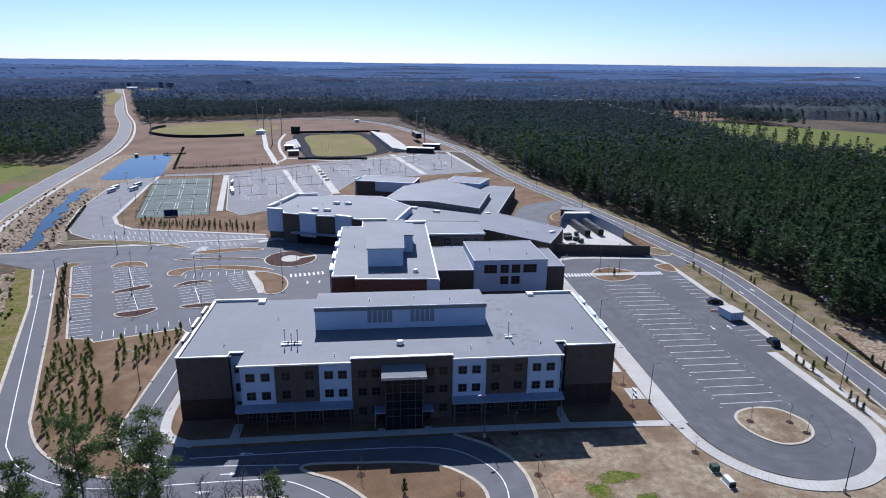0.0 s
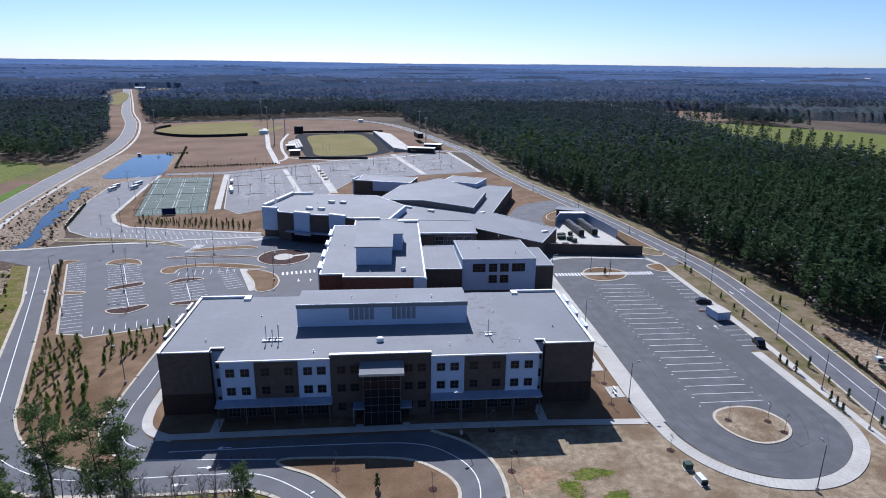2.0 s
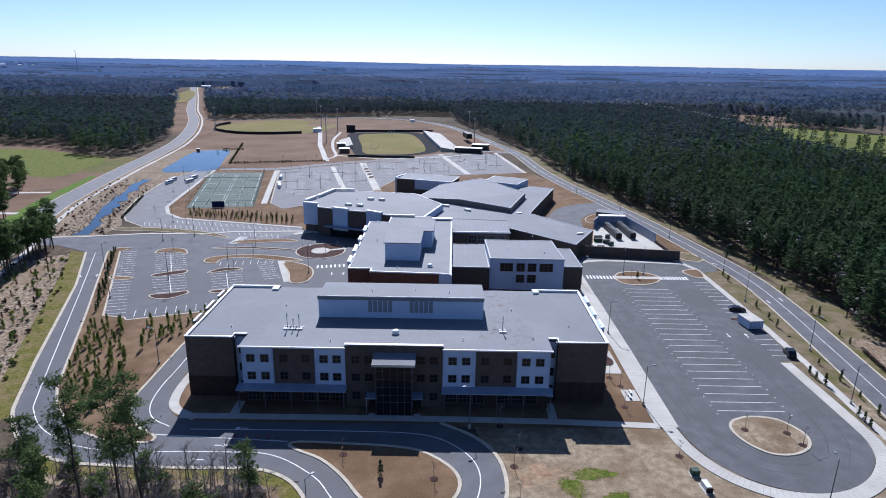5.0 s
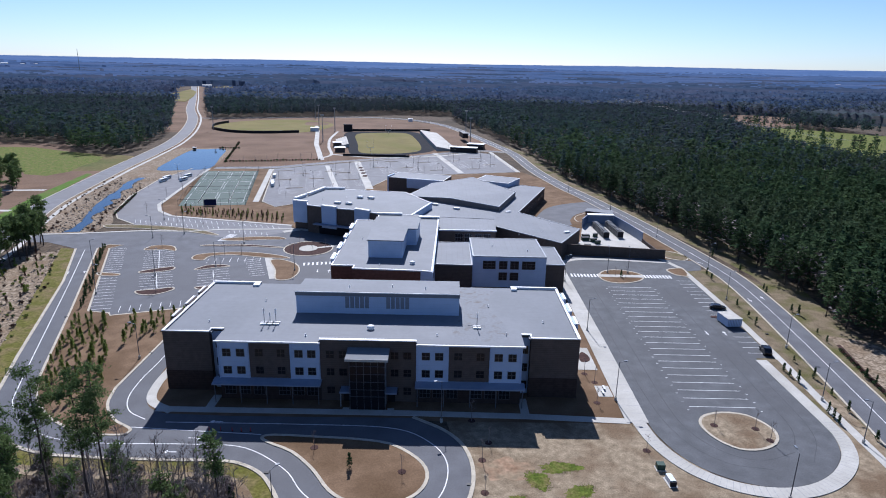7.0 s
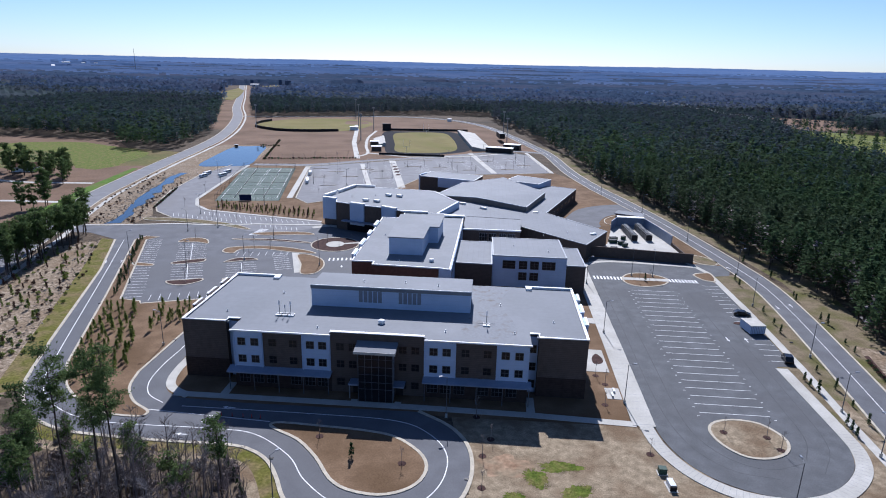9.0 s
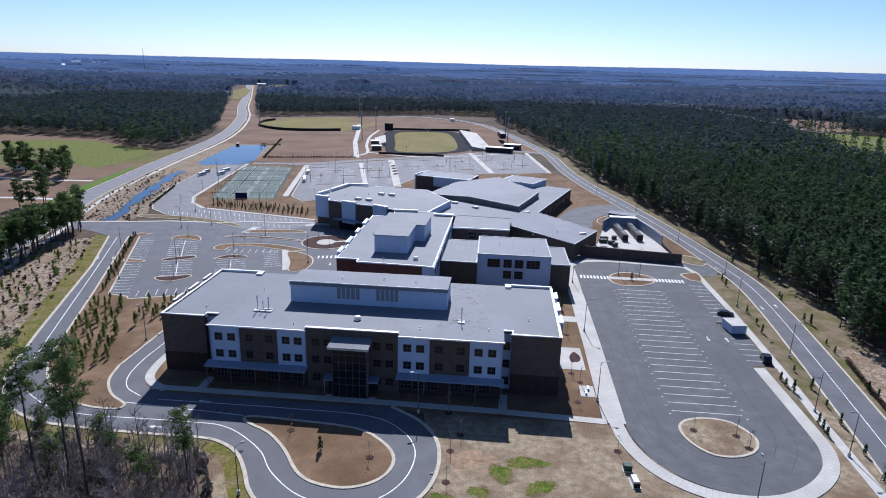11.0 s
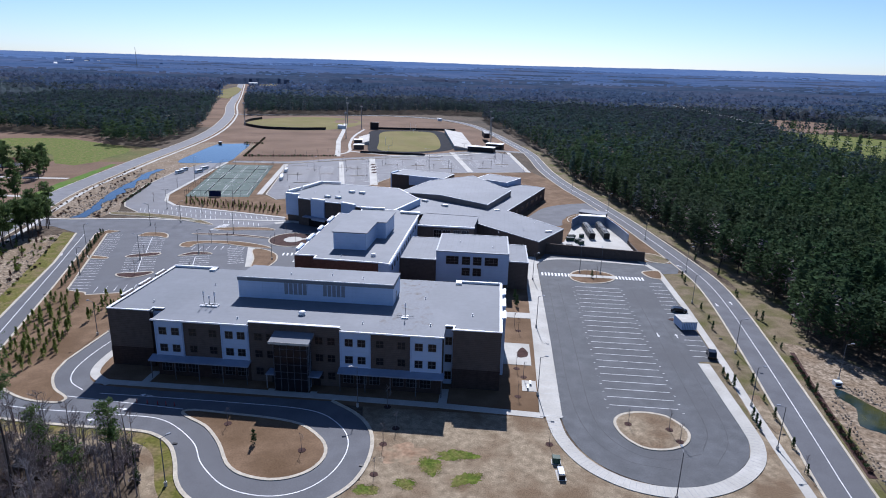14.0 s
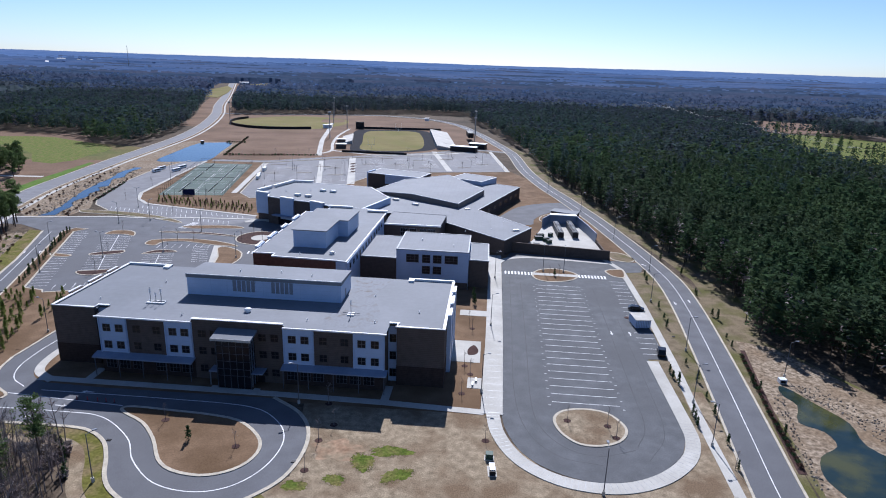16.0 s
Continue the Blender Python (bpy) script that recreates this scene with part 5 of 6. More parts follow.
def stand(name, a, b, depth, rows, h, mat, label):
    ob = thing(name, label, "grandstand")
    a, b = Vector(a), Vector(b)
    u = (b - a).normalized()
    w = Vector((u.y, -u.x))
    for k in range(rows):
        o = w * (depth * (k + 0.5) / rows)
        part("tier", Shape().slab(a + o, b + o, depth / rows, 0, 0.6 + h * k / rows), mat, ob)
    return ob


st = stand("grandstand", (8, 645), (28, 512), 18, 10, 3.2, CONCRETE, "white concrete and metal grandstand beside the track")
part("press_box", Shape().slab((33, 598), (36, 575), 5, 3.5, 8), DARK, st, "dark press box")
stand("bleachers", (-75, 520), (-86, 575), 10, 5, 3, CONCRETE, "small white bleachers beside the track")
for x, y, w, d, h, rz, m, lab in ((-120.5, 646, 8, 6, 3.4, 0, BOXWHITE, "small white-roofed baseball hut"), (-76, 527, 7, 7, 3.5, 10, BRICK, "dark ticket kiosk with white roof"), (-68, 494, 8, 6, 3.5, 10, BRICK, "dark stadium entrance kiosk"), (33, 506, 22, 7, 4, -14, DARK, "long dark stadium service building"), (44, 528, 14, 8, 4.2, -14, DARK, "dark changing rooms with white roof"), (-86, 650, 9, 1, 7, 0, DARK, "large dark stadium scoreboard on posts"), (-28, 779, 5, 5, 3, 0, BOXWHITE, "white hut beside the far road"), (-186, 492, 2, 2, 1.4, 0, DARK, "small dark pond overflow box")):
    k = thing("kiosk" if "board" not in lab else "scoreboard", lab, "hut" if "board" not in lab else "scoreboard", at=pose(x, y, 0, 0, 0, rz))
    part("wall", Shape().box(-w / 2, w / 2, -d / 2, d / 2, 0, h), m, k)
    part("roof", Shape().box(-w / 2 - 0.4, w / 2 + 0.4, -d / 2 - 0.4, d / 2 + 0.4, h, h + 0.3), WHITE if "board" not in lab else DARK, k, "flat roof slab")


# ---- street furniture and vehicles ----
def lamp(heads=1):
    ob = thing("street_lamp", "tall grey steel lamp post on the car park edge", "street lamp", "lamp posts")
    part("base", Shape().tube((0, 0, 0), (0, 0, 0.8), 0.28, 0.28, 10), CONCRETE, ob, "round concrete footing")
    part("pole", Shape().tube((0, 0, 0.8), (0, 0, 9.2), 0.1, 0.065, 8), TRIM, ob)
    for s in (1, -1)[:heads]:
        part("arm", Shape().tube((0, 0, 9.1), (1.2 * s, 0, 9.5), 0.05, 0.05, 6), STEEL, ob)
        part("head", Shape().prism([(min(1.0 * s, 1.7 * s), -0.19), (max(1.0 * s, 1.7 * s), -0.19), (max(1.0 * s, 1.7 * s), 0.19), (min(1.0 * s, 1.7 * s), 0.19)], 9.45, 9.62), LOUVRE, ob, "flat grey lamp head")
    return ob


l1 = lamp()
l1.matrix_basis = pose(19.3, 103.3, 0, 0, 0, 200)
for x, y, r in ((57.3, 113.2, 0), (78.7, 81.8, 90), (-54.2, 128, 180), (59, 150, 0), (60, 190, 0), (-60.6, 227, 40), (-33, 196, 60), (-61.3, 198, 0), (-89.6, 239.5, 30), (-99.5, 232.5, 200), (76.9, 200, 90), (84.1, 200, 90), (115.5, 207.6, 0), (108.6, 176, 0), (109.4, 141.5, 0), (103.4, 115, 0), (-85.6, 284.6, 0), (-88, 170, 0), (102.2, 99, 180), (-7, 74.6, 45), (-104, 197, 20), (-23.5, 243, 0), (110.5, 250, 0), (103, 300, 0), (90, 345, 0), (129, 130, 0)):
    copy_thing(l1, pose(x, y, 0.05, 0, 0, r))
l2 = lamp(2)
l2.matrix_basis = pose(-72, 380, 0.05)
for x, y in ((-52, 385), (-78, 345), (-58, 345), (-32, 420), (-5, 440), (0, 410), (24, 450), (45, 470), (50, 430), (-35, 370), (-128, 330), (-143, 360), (-108, 262), (-78, 188), (20, 480)):
    copy_thing(l2, pose(x, y, 0.05))
fl0 = thing("floodlight", "very tall stadium floodlight mast", "floodlight", "stadium floodlights", at=pose(38, 640, 0))
part("mast", Shape().tube((0, 0, 0), (0, 0, 24), 0.45, 0.25, 8), STEEL, fl0)
part("lamp_rack", Shape().box(-1.4, 1.4, -0.25, 0.25, 22.8, 24.2), STEEL, fl0, "rack of floodlights")
for x, y in ((40, 560), (-95, 560), (-100, 650), (-125, 690), (-225, 640), (-150, 790)):
    copy_thing(fl0, pose(x, y, 0))
tw = thing("radio_mast", "thin far radio mast above the woods", "mast", at=pose(-1115, 1945, 10))
part("mast", Shape().tube((0, 0, 0), (0, 0, 85), 1.0, 0.5, 6), STEEL, tw)

c0 = thing("delineator", "small red plastic road post", "road post", "road posts", at=pose(-24, 98.6, 0.05))
part("post", Shape().tube((0, 0, 0), (0, 0, 0.9), 0.09, 0.07, 8), REDPLASTIC, c0)
part("foot", Shape().tube((0, 0, 0), (0, 0, 0.06), 0.22, 0.2, 8), DARK, c0, "black rubber foot")
for x in (-21.7, -19.9, -18.1, -26.2):
    copy_thing(c0, pose(x, 98.5, 0.05))


def wheel(parent, x, y, r):
    w = part("wheel", Shape().tube((x, y - 0.14, r), (x, y + 0.14, r), r, r, 14), DARK, parent, "black tyre and steel rim")
    part("rim", Shape().tube((x, y - 0.15, r), (x, y + 0.15, r), r * 0.55, r * 0.55, 10), STEEL, w, "steel rim")


def car(x, y, r, tall, paint, label):
    ob = thing("car", label, "car", "parked cars", at=pose(x, y, 0.06, 0, 0, r))
    h = 1.85 if tall else 1.45
    s = Shape()
    prof = [(-2.3, 0.35), (2.3, 0.35), (2.35, 0.75), (1.3, 0.98), (0.75, h - 0.06), (0.3, h), (-1.4, h), (-2.1 if tall else -1.9, 1.05), (-2.35, 0.9)]
    n = len(prof)
    s.add([(a, -0.92, b) for a, b in prof] + [(a, 0.92, b) for a, b in prof], [tuple(range(n)), tuple(range(2 * n - 1, n - 1, -1))] + [(i, n + i, n + (i + 1) % n, (i + 1) % n) for i in range(n)])
    part("body", s, paint, ob)
    part("windscreen", Shape().add([(1.27, -0.8, 1.02), (1.27, 0.8, 1.02), (0.8, 0.75, h - 0.1), (0.8, -0.75, h - 0.1)], [(0, 1, 2, 3)]), GLASS, ob, "dark windscreen")
    for sy in (-0.93, 0.93):
        part("side_window", Shape().box(-1.5, 0.75, min(sy, sy * 1.01), max(sy, sy * 1.01), 1.05, h - 0.15), GLASS, ob, "dark side window")
        for sx in (-1.45, 1.45):
            wheel(ob, sx, sy * 0.93, 0.34)
    for sy in (-0.6, 0.6):
        part("headlight", Shape().box(2.3, 2.37, sy - 0.2, sy + 0.2, 0.62, 0.78), BOXWHITE, ob, "clear headlight")
    return ob


car(102.4, 168, -12, False, CARBLACK, "black saloon car parked by the kerb")
car(102.4, 138.4, 80, True, CARBLACK, "black tall car parked by the kerb")
tr0 = thing("trailer", "white box trailer with pale blue shaded side", "trailer", at=pose(100.9, 156.6, 0.05, 0, 0, 98) @ Matrix.Scale(0.92, 4))
# The white trailer's body colour carries the blue of its shaded side.
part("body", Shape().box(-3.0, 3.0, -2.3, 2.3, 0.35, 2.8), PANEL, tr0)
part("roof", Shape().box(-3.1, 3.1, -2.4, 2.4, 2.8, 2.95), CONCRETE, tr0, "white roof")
for k in range(9):
    part("rib", Shape().box(-3.06, -3.0, -2.1 + k * 0.52, -1.95 + k * 0.52, 0.4, 2.75), METAL, tr0, "ribbed side")
for x in (-1.2, 0, 1.2):
    wheel(tr0, x, -2.2, 0.35)
sheet("planting_bed", curve([(97.6, 161.2), (99, 162.4), (102, 161.6), (100, 160.6)], True, 3), MULCH, "small dark mulched island in the parking row", 0.15, 0.2)
ub = thing("utility_box", "white utility cabinet with a dark end", "utility box", at=pose(59.8, 86.2, 0, 0, 0, 95))
part("cabinet", Shape().box(-1.4, 0.7, -0.5, 0.5, 0.1, 1.1), BOXWHITE, ub)
part("end", Shape().box(-1.7, -1.4, -0.55, 0.55, 0.1, 1.0), DARK, ub, "dark end panel")
part("pad", Shape().box(-1.9, 1.0, -0.8, 0.8, -0.1, 0.1), CONCRETE, ub, "concrete pad")
ug = thing("transformer_box", "small dark green transformer box", "utility box", at=pose(59.3, 89.6, 0))
part("cabinet", Shape().box(-0.7, 0.7, -0.6, 0.6, 0.1, 1.2), UTIL, ug)
part("pad", Shape().box(-0.9, 0.9, -0.8, 0.8, -0.1, 0.1), CONCRETE, ug, "concrete pad")
po = thing("pond_outlet", "white pond outlet box on the bank", "outlet box", at=pose(127.4, 127.4, 0))
part("box", Shape().box(-0.8, 0.8, -0.7, 0.7, 0, 1.1), BOXWHITE, po)
part("grate", Shape().box(-0.6, 0.6, -0.75, -0.69, 0.2, 0.8), DARK, po, "dark grate")
bench0 = thing("bench", "small steel bench on the concrete pad", "bench", "benches", at=pose(55.2, 116, 0.09, 0, 0, 90))
part("seat", Shape().box(-0.8, 0.8, -0.22, 0.22, 0.42, 0.48), BOXWHITE, bench0)
for x in (-0.6, 0.6):
    part("leg", Shape().box(x - 0.05, x + 0.05, -0.2, 0.2, 0, 0.42), STEEL, bench0, "steel leg")
copy_thing(bench0, pose(55.9, 118, 0.09, 0, 0, 90))


def bus(x, y, r, label):
    ob = thing("bus", label, "bus", "parked buses", at=pose(x, y, 0.06, 0, 0, r) @ Matrix.Scale(0.64, 4))
    part("body", Shape().box(-5.2, 5.2, -1.25, 1.25, 0.5, 2.95), BOXWHITE, ob)
    part("roof", Shape().prism([(-5.2, -1.2), (5.2, -1.2), (5.2, 1.2), (-5.2, 1.2)], 2.95, 3.15), WHITE, ob, "white roof")
    for sy in (-1.26, 1.26):
        part("side_window", Shape().box(-4.6, 4.4, min(sy, sy * 1.01), max(sy, sy * 1.01), 1.7, 2.6), GLASS, ob, "dark window band")
        for sx in (-3.4, 3.4):
            wheel(ob, sx, sy * 0.9, 0.5)
    part("windscreen", Shape().box(5.19, 5.25, -1.1, 1.1, 1.5, 2.7), GLASS, ob, "dark windscreen")


bus(-148.8, 352.4, 80, "white and dark bus parked in the bus loop")
bus(-150.4, 361, 80, "white bus parked in the bus loop")
bus(-138.8, 357.4, 78, "white bus parked beside the courts")
bus(-140.9, 369, 78, "white bus parked beside the courts")
for x, y in ((-88.6, 374), (-84, 352), (-82, 346)):
    bus(x, y, 100, "white van parked in the large car park")


# ---- trees ----
rng = np.random.default_rng(5)


def leafy(name, count, size, mat, where):
    """A crown of many small ragged leaf clumps; where() gives each clump's place."""
    s = Shape()
    for _ in range(count):
        p, k = where()
        p = Vector(p)
        r = size * k
        for _ in range(3):
            u = Vector(rng.normal(size=3)).normalized()
            w = u.orthogonal().normalized()
            v = u.cross(w)
            c = p + Vector(rng.normal(size=3)) * r * 0.5
            a = rng.uniform(0, 6.28)
            d, e = w * math.cos(a) + v * math.sin(a), v * math.cos(a) - w * math.sin(a)
            s.add([c - d * r, c + e * r * 0.45, c + d * r, c - e * r * 0.5], [(0, 1, 2, 3)])
    me = bpy.data.meshes.new(name)
    me.from_pydata(s.v, [], s.f)
    me.materials.append(mat)
    return me


def branches(s, p, d, length, r, level, n):
    q = p + d * length
    s.tube(p, q, r, r * 0.55, 5 if level else 3, False)
    if level:
        for k in range(n):
            t = rng.uniform(0.35, 1.0)
            nd = (d + Vector(rng.normal(size=3)) * 0.55 + Vector((0, 0, 0.15))).normalized()
            branches(s, p + d * length * t, nd, length * rng.uniform(0.4, 0.65), r * 0.5, level - 1, n)


def tall_pine(h, low=0.5, thick=48, size=0.24, reach=1.0):
    """A loblolly pine: bare lower trunk, limbs and tufted crown."""
    ob = thing("pine_tree", "tall pine with a bare trunk and tufted green crown", "tree", "tall pines")
    s = Shape()
    bend = [Vector((0, 0, 0))]
    for k in range(8):
        bend.append(bend[-1] + Vector((rng.normal() * 0.1, rng.normal() * 0.1, h / 8)))
    for k in range(8):
        s.tube(bend[k], bend[k + 1], 0.24 * (1 - k / 9), 0.24 * (1 - (k + 1) / 9), 7, False)
    part("trunk", s, BARK, ob)
    limbs, tips = Shape(), []
    for k in range(38):
        t = rng.uniform(low, 0.99)
        i = min(7, int(t * 8))
        p = bend[i].lerp(bend[i + 1], t * 8 - i)
        a = rng.uniform(0, 6.28)
        l = reach * h * rng.uniform(0.035, 0.095) * (1.0 if t < 0.88 else 0.6) * (0.6 + 1.6 * min(t - low, 0.25)) + 0.5
        e = p + Vector((math.cos(a) * l, math.sin(a) * l, l * rng.uniform(0.0, 0.45)))
        limbs.tube(p, e, 0.06, 0.02, 4, False)
        for _ in range(2):
            b = p.lerp(e, rng.uniform(0.6, 1.0)) + Vector((rng.normal(), rng.normal(), 0.3)) * 0.22 * l
            tips.append((b, 0.3))
        tips += [(e, 0.42), (p.lerp(e, 0.72), 0.34)]
    tips += [(bend[8], 0.6)] * 2
    part("limb_frame", limbs, BARK, ob, "bare brown limbs")

    def where():
        c, sp = tips[rng.integers(len(tips))]
        v = rng.normal(size=3) * sp
        return c + Vector((v[0] * 1.25, v[1] * 1.25, v[2] * 0.7)), rng.uniform(0.6, 1.2)
    part("crown", leafy("crown", int(thick * h), size, NEEDLE, where), None, ob, "tufted green needles")
    return ob


def bare_tree(h, name="bare_tree", label="leafless grey winter tree with fine twigs", n=5, mat=TWIG, fan=0.7):
    ob = thing(name, label, "tree", "bare trees")
    s = Shape()
    q = Vector((rng.normal() * 0.014 * h, rng.normal() * 0.014 * h, h * 0.4))
    s.tube((0, 0, 0), q, 0.014 * h, 0.009 * h, 6, False)
    top = q + Vector((rng.normal() * 0.02 * h, rng.normal() * 0.02 * h, h * 0.45))
    s.tube(q, top, 0.009 * h, 0.003 * h, 5, False)
    part("trunk", s, mat, ob)
    b = Shape()
    for k in range(9):
        t = rng.uniform(0.0, 1.0)
        a = rng.uniform(0, 6.28)
        branches(b, q.lerp(top, t), Vector((math.cos(a) * fan, math.sin(a) * fan, 0.8)).normalized(), h * rng.uniform(0.14, 0.24) * (1.15 - 0.6 * t), 0.004 * h, 2, n)
    part("twig_crown", b, mat, ob, "fine bare branches")
    return ob


def young_tree(h, mat, label, name="young_tree", wide=0.22, group="young trees", low=0.12):
    ob = thing(name, label, "tree", group)
    part("trunk", Shape().tube((0, 0, 0), (0, 0, h * 0.9), 0.05, 0.015, 5, False), BARK, ob)

    def where():
        t = rng.uniform(0, 1) ** 0.8
        a, r = rng.uniform(0, 6.28), wide * h * (1.0 - t * 0.85) * math.sqrt(rng.uniform(0.1, 1)) * rng.uniform(0.6, 1.25)
        return (math.cos(a) * r, math.sin(a) * r, h * (low + (1 - low) * t)), rng.uniform(0.7, 1.3)
    part("crown", leafy("crown", 95, 0.085 * h ** 0.7, mat, where), None, ob, "small ragged leaf clumps")
    return ob


def shrub(h, mat, label, name="shrub"):
    ob = thing(name, label, "shrub", name.replace("_", " ") + " group")
    s = Shape()
    for k in range(6):
        a = k * 1.05
        s.tube((0, 0, 0), (math.cos(a) * h * 0.5, math.sin(a) * h * 0.5, h * 0.7), 0.03, 0.01, 4, False)
    part("stem_frame", s, BARK, ob)

    def where():
        v = Vector(rng.normal(size=3)).normalized() * rng.uniform(0.5, 1.0)
        return (v.x * h * 0.75, v.y * h * 0.75, h * (0.55 + 0.45 * v.z)), rng.uniform(0.7, 1.3)
    part("foliage", leafy("foliage", 70, 0.16 * h, mat, where), None, ob, "dense small leaves")
    return ob


def plant(kinds, places, smin=0.8, smax=1.2):
    """The first of each kind goes to a place, and copies of the kinds to the others."""
    k = len(kinds)
    for i, (x, y) in enumerate(places):
        m = pose(x, y, 0.05, 0, 0, float(rng.uniform(0, 360))) @ Matrix.Scale(float(rng.uniform(smin, smax)), 4)
        if i < k:
            kinds[i].matrix_basis = m
        else:
            o = copy_thing(kinds[i % k], Matrix.Identity(4))
            o.matrix_basis = m


def scatter(poly, n, gap=1.0, avoid=()):
    xs, ys = [p[0] for p in poly], [p[1] for p in poly]
    out = []
    for _ in range(n * 60):
        if len(out) >= n:
            break
        x, y = float(rng.uniform(min(xs), max(xs))), float(rng.uniform(min(ys), max(ys)))
        if inside(x, y, poly) and all((x - a) ** 2 + (y - b) ** 2 > gap * gap for a, b in out) and not any(inside(x, y, a) for a in avoid):
            out.append((x, y))
    return out


FRONT_WOOD = [(-72, 78), (-62, 89), (-46, 87), (-20, 86.5), (-15, 81), (-8.5, 70), (-6, 55), (-40, 50), (-80, 55)]
plant([tall_pine(28, 0.58, 100, 0.155, 0.95), tall_pine(29.5, 0.6, 100, 0.155, 0.95), tall_pine(27, 0.55, 95, 0.155, 0.95)], [(-38.6, 70.2), (-28.6, 68.2), (-33.6, 70.6)], 0.98, 1.02)
plant([tall_pine(18, 0.55, 42), tall_pine(15, 0.5, 60)], [(-15.2, 74), (-47, 73), (-52, 78), (-43, 66), (-58, 74), (-64, 80), (-50, 66)], 0.8, 1.05)
plant([tall_pine(9, 0.2), tall_pine(8, 0.2)], [(-30, 77), (-42, 80), (-47, 82), (-24, 74), (-55, 83), (-60, 85), (-35, 81), (-40, 74), (-68, 88), (-20, 71), (-74, 94)], 0.7, 1.1)
SW_TREES = [(-135, 192), (-137, 207), (-136.5, 216), (-140, 226), (-131, 177), (-142, 214), (-133, 202), (-144, 200), (-130, 186), (-139, 186), (-128, 170), (-136, 178), (-145, 224), (-146, 208), (-122, 150), (-127, 160)]
plant([tall_pine(15, 0.42, 52, 0.32, 1.3), tall_pine(13, 0.35, 52, 0.32, 1.3), tall_pine(14, 0.4, 52, 0.32, 1.3)], [p for p in SW_TREES if p[0] > -141] + scatter([(-126, 168), (-131, 200), (-135, 224), (-142, 226), (-141, 196), (-134, 168)], 24, 2.2), 0.8, 1.15)
plant([tall_pine(17, 0.25, 50, 0.45, 1.7), tall_pine(14, 0.15, 52, 0.45, 1.8), tall_pine(15, 0.15, 52, 0.45, 1.8)], [(-186, 266), (-238, 352), (-221, 330), (-252, 336), (-258, 334), (-268, 344), (-274, 350), (-246, 354), (-187, 258), (-184, 262), (-190, 254), (-241, 342), (-225, 336), (-232, 330), (-236, 338), (-248, 346), (-255, 340), (-228, 342), (-262, 350), (-215, 318), (-244, 332)], 0.75, 1.1)
FRONT_KINDS = [bare_tree(11), bare_tree(10), bare_tree(12), bare_tree(9)]
plant(FRONT_KINDS, scatter(FRONT_WOOD, 120, 1.2), 0.6, 1.1)


def thicket(kinds, places, smin, smax):
    """The crowded rest of the bare wood, as one mesh of trunks and twigs."""
    vs, fs, k = [], [], 0
    data = []
    for o in kinds:
        for c in o.children:
            co = np.empty(len(c.data.vertices) * 3, np.float32)
            c.data.vertices.foreach_get("co", co)
            data.append((o, co.reshape(-1, 3), [tuple(p.vertices) for p in c.data.polygons]))
    for i, (x, y) in enumerate(places):
        o = kinds[i % len(kinds)]
        a, g = float(rng.uniform(0, 6.28)), float(rng.uniform(smin, smax))
        m = g * np.array([[math.cos(a), -math.sin(a), 0], [math.sin(a), math.cos(a), 0], [0, 0, 1]])
        for o2, co, fc in data:
            if o2 is o:
                vs.append(co @ m.T + np.array([x, y, 0.03]))
                fs += [tuple(v + k for v in f) for f in fc]
                k += len(co)
    me = bpy.data.meshes.new("bare_thicket")
    me.from_pydata(np.concatenate(vs).tolist(), [], fs)
    me.materials.append(TWIG)
    tagged(new("bare_thicket", me), "crowded leafless grey trees of the front wood", "woodland", kind="stuff")


thicket(FRONT_KINDS, scatter(FRONT_WOOD, 170, 1.0), 0.55, 1.05)
plant([bare_tree(8, label="low spreading leafless grey tree with fine twigs", n=6, fan=1.3), bare_tree(7, label="low spreading leafless grey tree with fine twigs", n=6, fan=1.5)], scatter([(-40, 80), (-18, 82), (-13, 74), (-8, 62), (-30, 58), (-50, 70)], 80, 1.9), 0.75, 1.15)
plant([bare_tree(9, n=3, mat=RUSSET, label="leafless reddish winter tree with fine twigs")], scatter(FRONT_WOOD, 40, 2.2), 0.4, 0.8)
plant([bare_tree(12), bare_tree(10)], scatter([(-125, 140), (-118, 152), (-128, 180), (-140, 215), (-150, 205), (-138, 150)], 30, 3), 0.7, 1.1)
plant([bare_tree(5, "sapling", "small leafless planted sapling", 3), bare_tree(4.5, "sapling", "small leafless planted sapling", 3)], [(-4.5, 93.6), (12.5, 87), (27, 91), (28.5, 96.5), (75, 104), (83, 103), (84, 99), (79, 197), (82, 195), (53, 112), (54.5, 121), (53, 125), (54, 147), (53, 151), (58.5, 95), (104, 92), (25.5, 104), (27, 82), (-90, 220), (-57, 213), (-63, 212), (-28, 226), (-38, 226), (-40, 218), (-31, 217), (-60, 199), (-54, 177), (-80, 194), (-71, 173)], 0.8, 1.2)
for x, y in ((12.5, 87), (27, 91), (28.5, 96.5), (53, 112), (54.5, 121), (53, 125), (54, 147), (25.5, 104), (27, 82), (-4.5, 93.6), (58.5, 95), (75, 104), (83, 103), (84, 99)):
    ring = [(x + 0.75 * math.cos(k * 0.45 + x) * (1 + 0.1 * math.sin(k * 2.2)), y + 0.75 * math.sin(k * 0.45 + x)) for k in range(14)]
    sheet("mulch_ring", ring, MULCH, "round dark mulch ring at the foot of a sapling", 0.2 if inside(x, y, [(70, 94), (88, 94), (88, 110), (70, 110)]) or (x < 15 and y < 98) else 0.05, 0.1)
plant([young_tree(3.2, CONIFER, "small dark evergreen shrub-tree on the grass island")], [(3, 88), (80.5, 195.5), (54, 165), (53.5, 170)], 0.8, 1.1)
